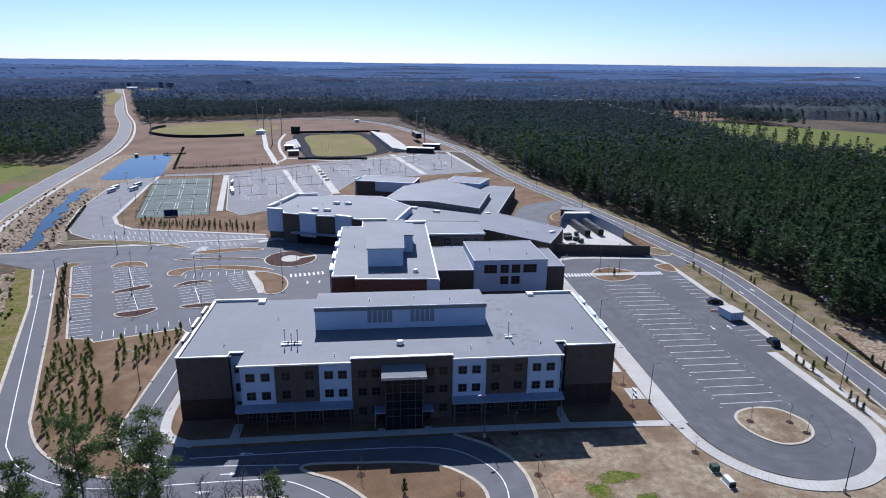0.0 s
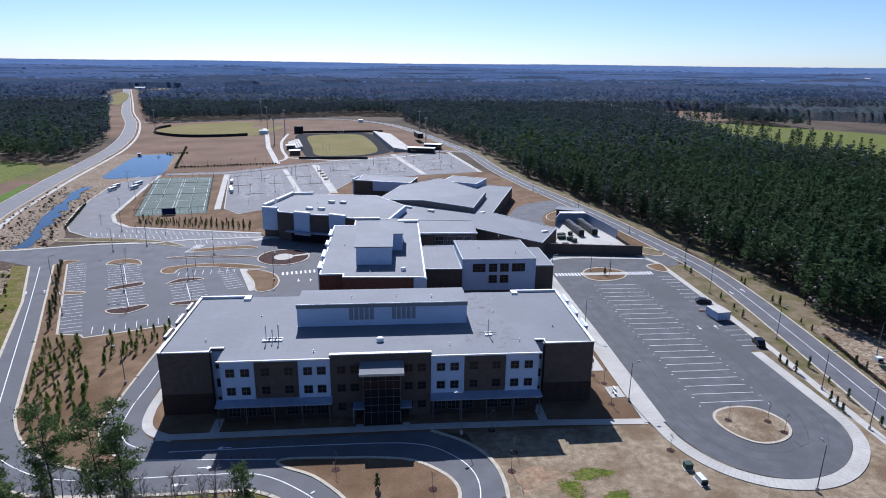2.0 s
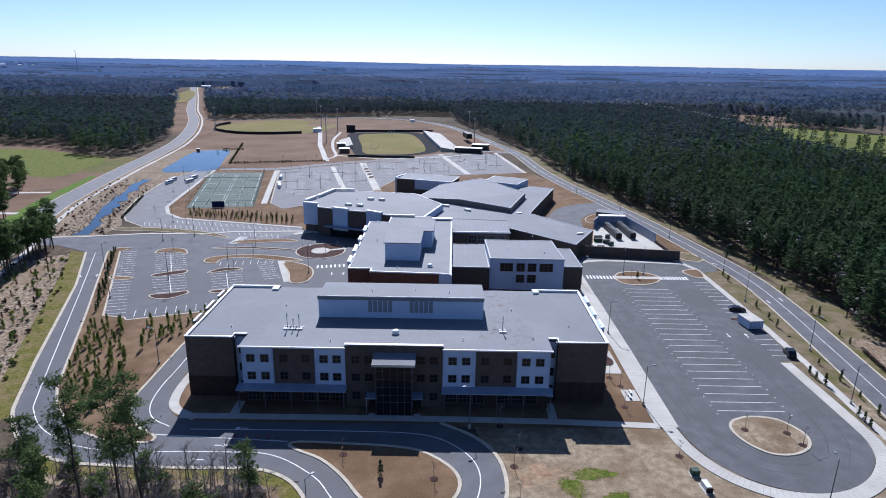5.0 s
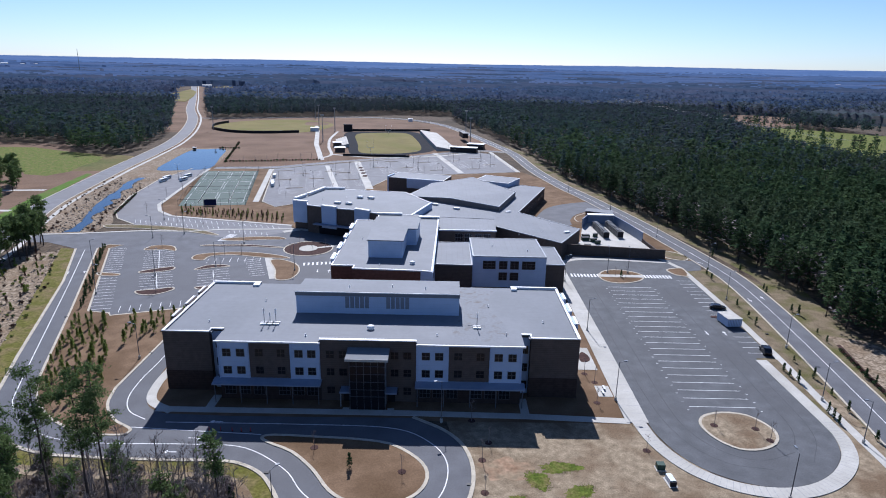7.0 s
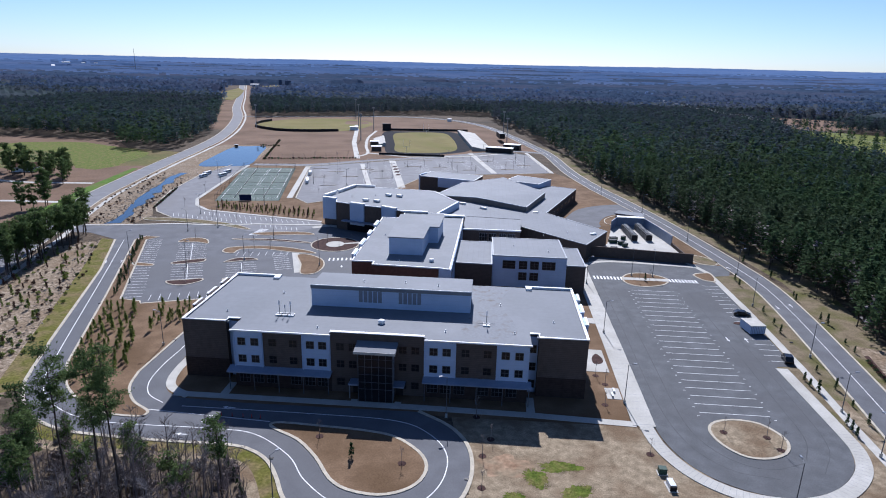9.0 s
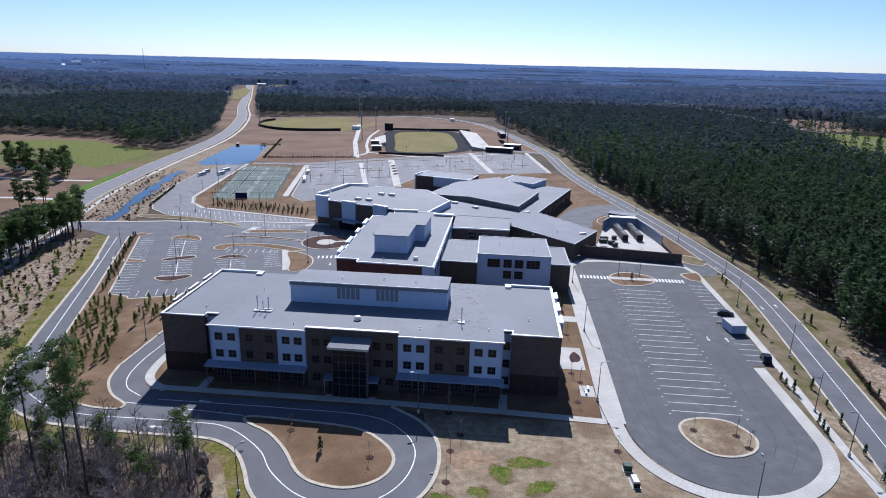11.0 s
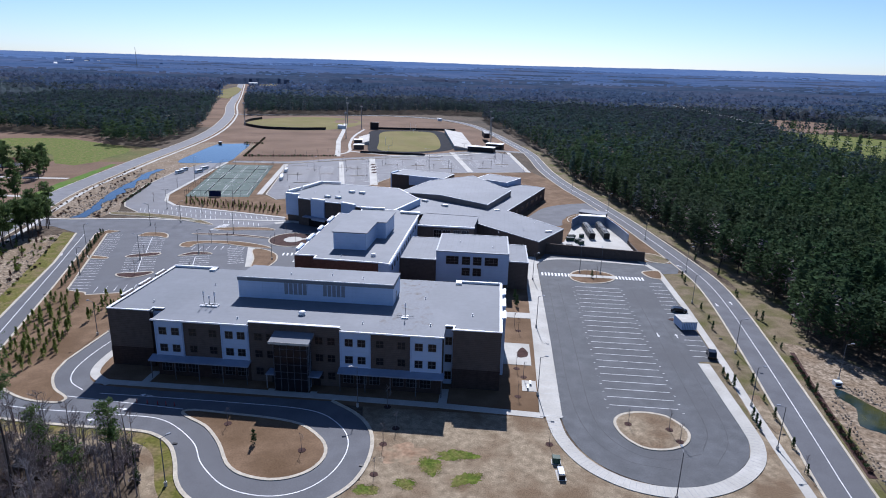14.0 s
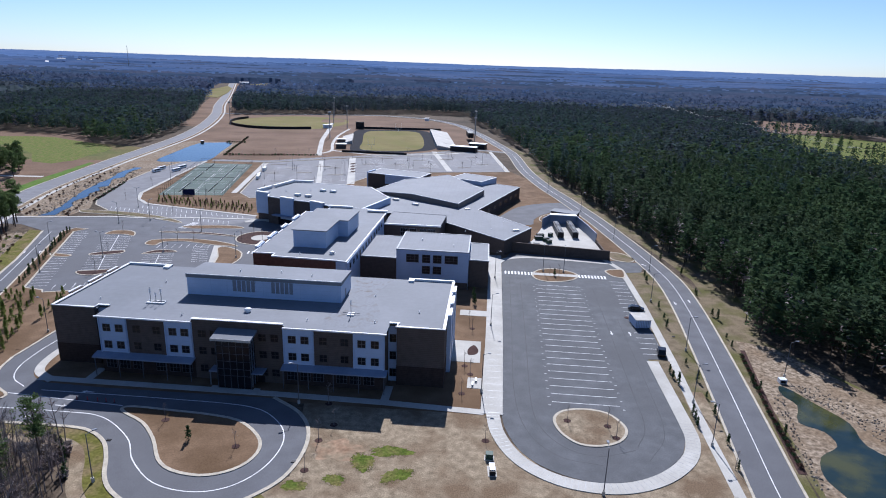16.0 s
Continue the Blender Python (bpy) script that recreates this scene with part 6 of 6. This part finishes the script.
yt = [young_tree(3.4, YOUNG, "young yellow-green planted tree on the brown lawn", wide=0.2), young_tree(3.0, YOUNG, "young yellow-green planted tree on the brown lawn", wide=0.24), young_tree(3.8, YOUNG, "young yellow-green planted tree on the brown lawn", wide=0.17)]
YARD = [(-83, 152), (-76, 153), (-64, 132), (-56, 116), (-60, 104.5), (-66, 110), (-72, 121)]
plant(yt, scatter(YARD, 66, 2.1) + scatter([(-69, 151), (-53.8, 159.5), (-53.8, 150), (-61, 134)], 26, 1.9), 0.6, 1.05)
con = [young_tree(3.4, CONIFER, "narrow dark green conifer in the grass strip", "conifer", 0.2, "young conifers", 0.03), young_tree(2.8, CONIFER, "narrow dark green conifer in the grass strip", "conifer", 0.24, "young conifers", 0.03)]
cl = [(112.2, 200.5), (111.6, 195), (109.8, 171.2), (109.2, 162.4), (108.4, 156.2), (107.2, 133.7), (107.4, 125.3), (107, 117.6), (106.4, 110.6), (125.2, 186), (124.6, 183), (124.3, 167), (125, 164.5), (122.9, 151), (122.4, 145.6), (119.9, 125.7), (120.6, 123), (117.6, 106.8), (118.2, 104.8), (126, 205), (123, 222), (101.9, 125.8), (102.5, 123.2), (101.9, 128.5), (101.6, 107.8), (101.4, 105.7), (101.8, 110), (105.5, 100), (104.5, 92)]
for k in range(24):
    t = k / 23
    cl.append((-110.5 + 24.5 * t + float(rng.normal() * 0.4), 217 - 58 * t))
cl += [(-16, 80.4), (-17.6, 82), (-13.2, 76.4), (-19.9, 83.6), (-23.2, 85.2), (-12.2, 74.8), (-14.6, 78.4), (-21.6, 84.6), (-18.6, 82.9)]
plant(con, cl, 0.55, 0.95)
plant([shrub(0.8, RUSSET, "small reddish shrub in the mulch strip"), shrub(0.7, CONIFER, "small dark shrub in the mulch strip")], [(116.4 + 0.14 * k + 0.06 * max(0, k - 15), 94 + 1.25 * k) for k in range(38)], 0.7, 1.2)
plant([shrub(1.3, YOUNG, "rough olive shrub on the bank", "bush"), shrub(1.1, YOUNG, "small yellow-green shrub on the bank", "bush"), shrub(1.0, RUSSET, "rough brown shrub on the bank", "bush"), shrub(1.1, CONIFER, "dark shrub on the bank", "bush")], scatter([(-77.5, 101), (-84, 118), (-109, 181), (-125, 213), (-144, 190), (-118, 110)], 170, 1.9), 0.4, 1.0)
plant([young_tree(2.6, RUSSET, "small brownish planted tree below the courts", wide=0.22), young_tree(2.8, YOUNG, "small olive planted tree below the courts", wide=0.2)], [(-107 + 2.5 * (k % 21) + 0.8 * (k // 21) + float(rng.normal()) * 0.4, 283 - 0.52 * (k % 21) - 3.3 * (k // 21) + float(rng.normal()) * 0.5) for k in range(84)], 0.55, 1.0)
plant([young_tree(2.8, YOUNG, "young yellow-green tree planted on the rough bank", wide=0.2), young_tree(2.3, RUSSET, "young brownish tree planted on the rough bank", wide=0.2)], scatter([(-83, 106), (-88, 118), (-113, 181), (-129, 213), (-136, 196), (-112, 120)], 60, 3.4), 0.6, 1.15)
plant([shrub(1.1, RUSSET, "brown shrub along the creek bank", "bank_shrub")], [(x - 9 + float(rng.normal()), y + float(rng.normal())) for x, y in creek] + [(x - 15 + float(rng.normal()), y + 2) for x, y in creek] + [(x + 8 + float(rng.normal()), y) for x, y in creek[4:]], 0.4, 0.9)
plant([shrub(0.9, TWIG, "low grey-brown undergrowth in the bare wood", "undergrowth"), shrub(1.2, TWIG, "grey tangled undergrowth in the bare wood", "undergrowth")], scatter(FRONT_WOOD, 120, 1.2), 0.7, 1.6)
plant([bare_tree(5, "sapling", "small leafless car park tree", 3)], [(-134 + 7.6 * k, 429 + 2.4 * k) for k in range(9)] + scatter(FARLOT, 40, 12) + [(-147, 330), (-152, 380), (-128, 310), (-122, 275), (-100, 257), (-88, 256)], 0.8, 1.3)

gp = thing("goal_post", "white tall goal post on the stadium turf", "goal post", "goal posts", at=pose(-44, 500, 0.1))
part("upright", Shape().tube((-2.8, 0, 3), (-2.8, 0, 9), 0.1, 0.1, 6), WHITE, gp)
part("upright", Shape().tube((2.8, 0, 3), (2.8, 0, 9), 0.1, 0.1, 6), WHITE, gp)
part("crossbar", Shape().tube((-2.8, 0, 3), (2.8, 0, 3), 0.1, 0.1, 6), WHITE, gp)
part("stem", Shape().tube((0, 0, 0), (0, 0, 3), 0.14, 0.14, 6), WHITE, gp)
copy_thing(gp, pose(-42, 634, 0.1))
tagged(part("stadium_fence", Shape().slab((-62, 472), (-10, 470), 0.15, 0.0, 1.6), DARK), "dark low fence below the running track", "fence", "stadium fences", "structure")
tagged(part("stadium_fence", Shape().slab((-84, 652), (0, 664), 0.15, 0.0, 2.2), DARK), "dark low fence behind the stadium", "fence", "stadium fences", "structure")
piece("pavement", Shape().ribbon(curve([(-78, 452), (-72, 476), (-82, 520), (-92, 580), (-96, 645)]), -1.2, 1.2, -0.1, 0.075), CONCRETE, "pale concrete path to the stadium stands", "pavement")
piece("pavement", Shape().ribbon([(-72, 478), (-36, 463), (12, 478), (44, 505)], -1.5, 1.5, -0.1, 0.09), CONCRETE, "pale concrete path below the stadium", "pavement")
sheet("playing_field", [(-70, 690), (-5, 700), (-20, 770), (-80, 775)], FIELD, "bare brown field behind the stadium", 0.06)
for k in range(4):
    x, y = -40.5 + 2.4 * k, 416 - 10.5 * k
    sheet("planting_bed", [(x - 1.4, y - 3), (x + 1.4, y - 3), (x + 1.4, y + 3), (x - 1.4, y + 3)], MULCH, "square dark planting bed in the paved walk", 0.16, 0.2)
hs = thing("farmhouse", "small farmhouse with a reddish roof among pines", "house", at=pose(-262, 352, 0, 0, 0, 15))
part("wall", Shape().box(-7, 7, -4.5, 4.5, 0, 3), BOXWHITE, hs)
part("roof", Shape().add([(-7.5, -5, 3), (7.5, -5, 3), (7.5, 5, 3), (-7.5, 5, 3), (-7.5, 0, 5.4), (7.5, 0, 5.4)], [(0, 1, 5, 4), (2, 3, 4, 5), (1, 2, 5), (3, 0, 4), (3, 2, 1, 0)]), RED, hs, "reddish shingle roof")
for x in (-4, 0, 4):
    window(hs, x, -4.5, 1.7, 1.2, 1.3)
plant([shrub(1.3, CONIFER, "dark clipped hedge shrub beside the practice field", "hedge_shrub"), shrub(1.2, RUSSET, "brown hedge shrub beside the practice field", "hedge_shrub")], [(-139 - 0.235 * (k * 2.6), 429 + k * 2.6) for k in range(42)] + [(-138 + k * 2.1, 430 + 0.55 * k) for k in range(31)] + [(-168 + 2.2 * k, 500) for k in range(8)] + [(-134 - 0.27 * k * 3, 268 + k * 3) for k in range(16)], 0.7, 1.2)


# ---- woods ----
def pine_template(n, h, r, low, size):
    """Leaf triangles of one wood tree, and a thin trunk."""
    t = rng.uniform(0, 1, n) ** 0.9
    a = rng.uniform(0, 2 * np.pi, n)
    rad = r * (1.05 - t) ** 0.6 * np.sqrt(rng.uniform(0.15, 1, n))
    c = np.stack([rad * np.cos(a), rad * np.sin(a), h * (low + (1 - low) * t)], 1)
    tri = c[:, None, :] + rng.normal(size=(n, 3, 3)) * size * np.array([1, 1, 0.55])
    w = 0.16
    stem = np.array([[(w, 0, 0), (-w, w, 0), (0, 0, h * 0.9)], [(-w, w, 0), (-w, -w, 0), (0, 0, h * 0.9)], [(-w, -w, 0), (w, 0, 0), (0, 0, h * 0.9)]])
    return tri, stem


def wood(name, places, templates, mat, label, stems=False):
    """One mesh of many trees."""
    tris = []
    for x, y, s in places:
        tri, stem = templates[int(rng.integers(len(templates)))]
        a = rng.uniform(0, 6.28)
        m = np.array([[math.cos(a), -math.sin(a), 0], [math.sin(a), math.cos(a), 0], [0, 0, 1]])
        tris.append((stem if stems else tri) @ m.T * s + np.array([x, y, rise(x, y)]))
    v = np.concatenate(tris).reshape(-1, 3)
    me = bpy.data.meshes.new(name)
    n = len(v) // 3
    me.vertices.add(len(v))
    me.vertices.foreach_set("co", v.astype(np.float32).ravel())
    me.loops.add(len(v))
    me.loops.foreach_set("vertex_index", np.arange(len(v), dtype=np.int32))
    me.polygons.add(n)
    me.polygons.foreach_set("loop_start", np.arange(0, len(v), 3, dtype=np.int32))
    me.update(calc_edges=True)
    me.materials.append(mat)
    tagged(new(name, me), label, "woodland", kind="stuff")


CLEAR = [(150, 60), (150, 118), (147, 136), (137, 145), (130, 150), (129.5, 157), (135, 171), (135, 182), (131.5, 191), (130.5, 206), (128.5, 220), (126, 236), (119, 274), (108, 334), (94, 404), (85, 480), (79, 535), (68, 600), (48, 700), (26, 800), (22, 868), (-56, 880), (-126, 838), (-178, 812), (-247, 778), (-268, 760), (-320, 800), (-338, 790), (-292, 720), (-238, 562), (-222, 474), (-226, 456), (-268, 460), (-300, 510), (-390, 516), (-600, 522), (-600, 100), (-300, -150), (150, -150)]
OPEN = [CLEAR, LAWNS[12][1], LAWNS[15][1]]


def clearing(outline, mat, label):
    OPEN.append(outline)
    o = ccw(outline)
    piece("pasture", Shape().prism(o, -3, [rise(*p) + 0.5 for p in o]), mat, label, "pasture")


def oval(cx, cy, rx, ry):
    return [(cx + rx * (1 + 0.2 * math.sin(k * 1.9 + cx)) * math.cos(k * 0.42), cy + ry * (1 + 0.2 * math.cos(k * 2.3 + cy)) * math.sin(k * 0.42)) for k in range(15)]


clearing([(-535, 1205), (-540, 1300), (-556, 1400), (-515, 1330), (-470, 1200), (-432, 1070), (-480, 1100)], TURF, "straw-coloured clearing beside the far road")
clearing([(-545, 1450), (-520, 1560), (-470, 1500), (-430, 1380), (-445, 1290), (-490, 1310)], TURF, "straw-coloured field beside the far road")
for cx, cy, rx, ry in ((-345, 1590, 30, 85), (-430, 2720, 60, 190), (-110, 1782, 52, 24), (-1690, 2470, 90, 70), (-1470, 2060, 34, 60), (905, 1620, 60, 30)):
    clearing(oval(cx, cy, rx, ry), TURF, "far straw-coloured clearing in the woods")
clearing(oval(-1320, 2365, 60, 60), SOIL, "far reddish building plot in the woods")


def far_building(x, y, w, d, h, turn):
    ob = thing("far_building", "small far white building with a pale roof among woods", "building", "far buildings", at=pose(x, y, max(rise(x + a, y + b) for a in (-w, w) for b in (-w, w)) + 0.2, 0, 0, turn))
    part("wall", Shape().box(-w / 2, w / 2, -d / 2, d / 2, -6, h), BOXWHITE, ob)
    part("roof", Shape().add([(-w / 2 - 0.5, -d / 2 - 0.5, h), (w / 2 + 0.5, -d / 2 - 0.5, h), (w / 2 + 0.5, d / 2 + 0.5, h), (-w / 2 - 0.5, d / 2 + 0.5, h), (-w / 2 - 0.5, 0, h + d * 0.2), (w / 2 + 0.5, 0, h + d * 0.2)], [(0, 1, 5, 4), (2, 3, 4, 5), (1, 2, 5), (3, 0, 4), (3, 2, 1, 0)]), WHITE, ob, "pale gabled roof")
    part("door", Shape().box(-w * 0.1, w * 0.1, -d / 2 - 0.06, -d / 2 + 0.04, 0, h * 0.7), DARK, ob, "dark wide door")


for x, y, w, d, h, r in ((-555, 1496, 34, 12, 5, 8), (-1700, 2455, 34, 22, 14, 20), (-1660, 2500, 22, 14, 12, 0), (-1740, 2490, 20, 14, 12, 30), (-1620, 2520, 18, 14, 12, 10), (-1475, 2060, 16, 60, 10, 40), (-1318, 2370, 26, 12, 7, 12), (404, 938, 16, 9, 4, 30), (424, 958, 12, 8, 4, -20), (-60, 1790, 14, 9, 6, 0), (1180, 1900, 24, 14, 15, 10), (1650, 2050, 26, 16, 16, -10)):
    far_building(x, y, 0.6 * w, 0.6 * d, 0.75 * h, r)

poles = [(333, 470), (327, 560), (323, 660), (320, 760), (317, 860), (312, 970), (306, 1085)]
for x, y in poles:
    pp = thing("power_pole", "tall wooden double power pole with a cross-arm", "power pole", "power poles", at=pose(x, y, 0))
    for dx in (-2.4, 2.4):
        part("pole", Shape().tube((dx, 0, 0), (dx, 0, 21), 0.22, 0.16, 6), BARK, pp)
    part("cross_arm", Shape().box(-4.6, 4.6, -0.15, 0.15, 19.4, 19.8), BARK, pp, "wooden cross-arm")
for dx in (-4.2, 0, 4.2):
    wire = Shape()
    for (x0, y0), (x1, y1) in zip(poles, poles[1:]):
        run = [(x0 + (x1 - x0) * t + dx, y0 + (y1 - y0) * t, 19.4 - 9.6 * t * (1 - t)) for t in [k / 6 for k in range(7)]]
        for p, q2 in zip(run, run[1:]):
            wire.tube(p, q2, 0.035, 0.035, 3, False)
    tagged(part("power_line", wire, STEEL), "long sagging steel power line above the wood", "power line", "power lines", "structure")


FAR_ROAD = [p for p in ROAD_W if p[1] < 1480][::2]


def spots(x0, x1, y0, y1, step, grow, wedge=True):
    out = []
    y = y0
    while y < y1:
        x = x0
        while x < x1:
            px, py = x + float(rng.uniform(-0.5, 0.5)) * step, y + float(rng.uniform(-0.5, 0.5)) * step
            if (not wedge or (-0.95 * py - 120 < px < 0.85 * py + 130)) and not any(inside(px, py, o) for o in OPEN) and not near(px, py, FAR_ROAD, 14 if py < 640 else 22):
                out.append((px, py, float(rng.uniform(0.8, 1.2)) * grow))
            x += step
        y += step
    return out


fine = [pine_template(150, 15.5, 2.2, 0.25, 0.58) for _ in range(8)]
mid = [pine_template(56, 15.5, 2.8, 0.3, 1.0) for _ in range(8)]
coarse = [pine_template(20, 15.5, 3.6, 0.4, 1.55) for _ in range(8)]
grey = [pine_template(30, 13, 2.8, 0.3, 0.55) for _ in range(6)]
p1 = spots(60, 330, 60, 420, 4.1, 1.0)
# Farther pines more often take the colour with haze mixed in.
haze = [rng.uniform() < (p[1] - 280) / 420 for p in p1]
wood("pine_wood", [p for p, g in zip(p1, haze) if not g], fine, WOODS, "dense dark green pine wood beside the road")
wood("pine_wood", [p for p, g in zip(p1, haze) if g], fine, WOODS_MID, "dense pine wood beside the road, tinted for haze")
wood("pine_trunks", p1[::2], fine, BARK, "slender grey-brown trunks of the pine wood", True)
p2 = [p for p in spots(-620, 520, 400, 960, 6.0, 1.0) if p[1] > 420 or p[0] < 60 or p[0] > 330]
# With distance more trees take MIXED, grey crowns with haze blue added.
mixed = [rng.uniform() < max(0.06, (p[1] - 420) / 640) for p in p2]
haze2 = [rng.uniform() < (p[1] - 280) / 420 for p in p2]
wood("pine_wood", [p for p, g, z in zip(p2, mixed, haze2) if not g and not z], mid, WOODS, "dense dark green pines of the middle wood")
wood("pine_wood", [p for p, g, z in zip(p2, mixed, haze2) if not g and z], mid, WOODS_MID, "dense middle-wood pines tinted for haze")
wood("winter_wood", [p for p, g in zip(p2, mixed) if g], mid, MIXED, "grey bare winter trees with a haze-blue tint")
wood("bare_wood", spots(60, 520, 100, 620, 15, 1.0) + spots(-620, 0, 460, 960, 16, 1.0), grey, TWIG, "leafless grey trees among the pines")
wood("bare_wood", [(x, y, g) for x, y, g in spots(118, 175, 120, 330, 6, 1.0) if near(x, y, CLEAR[3:15], 12)], grey, TWIG, "leafless grey trees along the wood's edge")
wood("field_pines", [(x, y, float(rng.uniform(0.9, 1.35))) for x, y in scatter([(352, 720), (346, 600), (332, 530), (340, 470), (420, 465), (385, 520), (372, 600), (378, 730)], 46, 7)], fine, WOODS, "tall scattered pines at the edge of the green field")
wood("field_pine_trunks", [(x, y, 1.1) for x, y in scatter([(352, 720), (346, 600), (332, 530), (340, 470), (420, 465), (385, 520), (372, 600)], 20, 7)], fine, BARK, "thin trunks of scattered pines", True)
p3 = [p for p in spots(-1750, 1650, 955, 1700, 9.5, 1.0) if rng.uniform() > (p[1] - 1080) / 420]
# From near to far the trees take more of the painted haze colour.
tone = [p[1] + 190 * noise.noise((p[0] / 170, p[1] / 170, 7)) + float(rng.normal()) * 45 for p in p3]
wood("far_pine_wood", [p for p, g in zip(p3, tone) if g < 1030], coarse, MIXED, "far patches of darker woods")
wood("far_wood", [p for p, g in zip(p3, tone) if 1030 <= g < 1420], coarse, MIDFAR, "far mixed trees tinted blue for haze")
wood("far_wood", [p for p, g in zip(p3, tone) if g >= 1420], coarse, FAR, "farthest trees tinted paler blue for haze")


def canopy():
    """The far woods up to the horizon, as an uneven roof of crowns."""
    s = Shape()
    na, nr = 620, 74
    for i in range(nr + 1):
        r = 1010 * (4740 / 1010) ** (i / nr)
        for j in range(na + 1):
            a = radians(8 + 164 * j / na)
            x, y = 30 + r * math.cos(a), r * math.sin(a)
            h = 12.5 + (3 if r < 1700 else 1.2) * noise.noise((x / 90, y / 90, 0)) + (5 if r < 1700 else 1.6) * float(rng.uniform(-0.5, 0.5)) + 2 * noise.noise((x / 500, y / 500, 3))
            s.v.append((x, y, rise(x, y) + h))
    low = set(range(na + 1))
    for i in range(nr):
        for j in range(na):
            k = i * (na + 1) + j
            px, py, _ = s.v[k]
            quad = (k, k + 1, k + na + 2, k + na + 1)
            if any(inside(px, py, o) for o in OPEN) or (py < 1800 and near(px, py, FAR_ROAD, 30)):
                low.update(quad)
                continue
            s.f.append(quad)
    for k in low:
        x, y, _ = s.v[k]
        s.v[k] = (x, y, rise(x, y) - 0.3)
    me = bpy.data.meshes.new("far_canopy")
    me.from_pydata(s.v, [], s.f)
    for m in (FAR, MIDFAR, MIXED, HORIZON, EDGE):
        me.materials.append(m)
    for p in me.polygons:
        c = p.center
        # Bands by distance; the farther materials hold more haze in their colour.
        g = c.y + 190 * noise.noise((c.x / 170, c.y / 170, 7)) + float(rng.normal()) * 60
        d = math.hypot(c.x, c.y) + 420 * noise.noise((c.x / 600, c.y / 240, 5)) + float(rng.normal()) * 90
        # Index 4: near cut edges take the dark colour that stands for shade.
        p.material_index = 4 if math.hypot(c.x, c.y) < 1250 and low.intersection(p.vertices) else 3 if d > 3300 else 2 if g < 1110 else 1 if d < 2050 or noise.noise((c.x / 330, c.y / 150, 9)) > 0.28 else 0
    tagged(new("far_canopy", me), "hazy far woods rolling to the horizon", "woodland", kind="stuff")


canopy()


# ---- loose ground cover ----
def tufts():
    """Short blades in and round the green patches of the front lawn."""
    v, f = [], []
    for x, y, rx, ry, a in PATCHES:
        for _ in range(int(420 * rx * ry / 5)):
            t, w = rng.uniform(0, 6.28), min(1.35, math.sqrt(rng.uniform(0, 1)) * 0.98 + abs(rng.normal()) * 0.12)
            px, py = rx * w * math.cos(t), ry * w * math.sin(t)
            cx, cy = x + px * math.cos(a) - py * math.sin(a), y + px * math.sin(a) + py * math.cos(a)
            h, b = rng.uniform(0.03, 0.12), rng.uniform(0, 6.28)
            k = len(v)
            u = Vector((math.cos(b), math.sin(b), 0)) * rng.uniform(0.06, 0.16)
            v += [(cx - u.x, cy - u.y, 0.02), (cx + u.x, cy + u.y, 0.02), (cx + rng.normal() * 0.06, cy + rng.normal() * 0.06, h)]
            f.append((k, k + 1, k + 2))
    me = bpy.data.meshes.new("grass_tufts")
    me.from_pydata(v, [], f)
    me.materials.append(TUFT)
    tagged(new("grass_tufts", me), "short green grass blades in the lawn's patches", "grass", kind="stuff")


def rubble(name, places, label, lo, hi):
    """Loose angular stones, half sunk in the earth."""
    v, f = [], []
    for x, y in places:
        r, k = float(rng.uniform(lo, hi)), len(v)
        a = float(rng.uniform(0, 6.28))
        for i in range(5):
            q3 = r * float(rng.uniform(0.7, 1.25))
            v.append((x + q3 * math.cos(a + i * 1.257), y + q3 * math.sin(a + i * 1.257), -0.05))
        v += [(x + r * 0.35 * math.cos(a + 1), y + r * 0.35 * math.sin(a + 1), r * 0.8), (x + r * 0.3 * math.cos(a + 4), y + r * 0.3 * math.sin(a + 4), r * 0.65)]
        f += [(k, k + 1, k + 5), (k + 1, k + 2, k + 5), (k + 2, k + 6, k + 5), (k + 2, k + 3, k + 6), (k + 3, k + 4, k + 6), (k + 4, k, k + 6), (k, k + 5, k + 6)]
    me = bpy.data.meshes.new(name)
    me.from_pydata(v, [], f)
    me.materials.append(ROCK)
    tagged(new(name, me), label, "stones", kind="stuff")


tufts()
def beside(line, n, wide):
    """Places scattered to one side of a line in plan."""
    out = []
    for _ in range(n):
        i = int(rng.integers(len(line) - 1))
        t = float(rng.uniform(0, 1))
        out.append((line[i][0] + (line[i + 1][0] - line[i][0]) * t + wide * float(rng.uniform(0, 1)) ** 1.5, line[i][1] + (line[i + 1][1] - line[i][1]) * t))
    return out


rubble("bank_stones", beside(left, 420, -9) + beside(right, 380, 7), "pale loose stones along the creek banks", 0.2, 0.6)
rubble("bank_stones", beside([(128, 126), (131, 120), (135, 112), (137, 104), (146, 90)], 420, 7) + beside([(125, 122), (122, 110), (120, 100), (118.5, 88)], 160, -2.4), "pale loose stones round the retention pond", 0.12, 0.36)
rubble("bank_stones", beside([(-86, 118), (-98, 150), (-111, 180), (-126, 213)], 420, -9), "pale loose stones on the rough roadside bank", 0.12, 0.4)
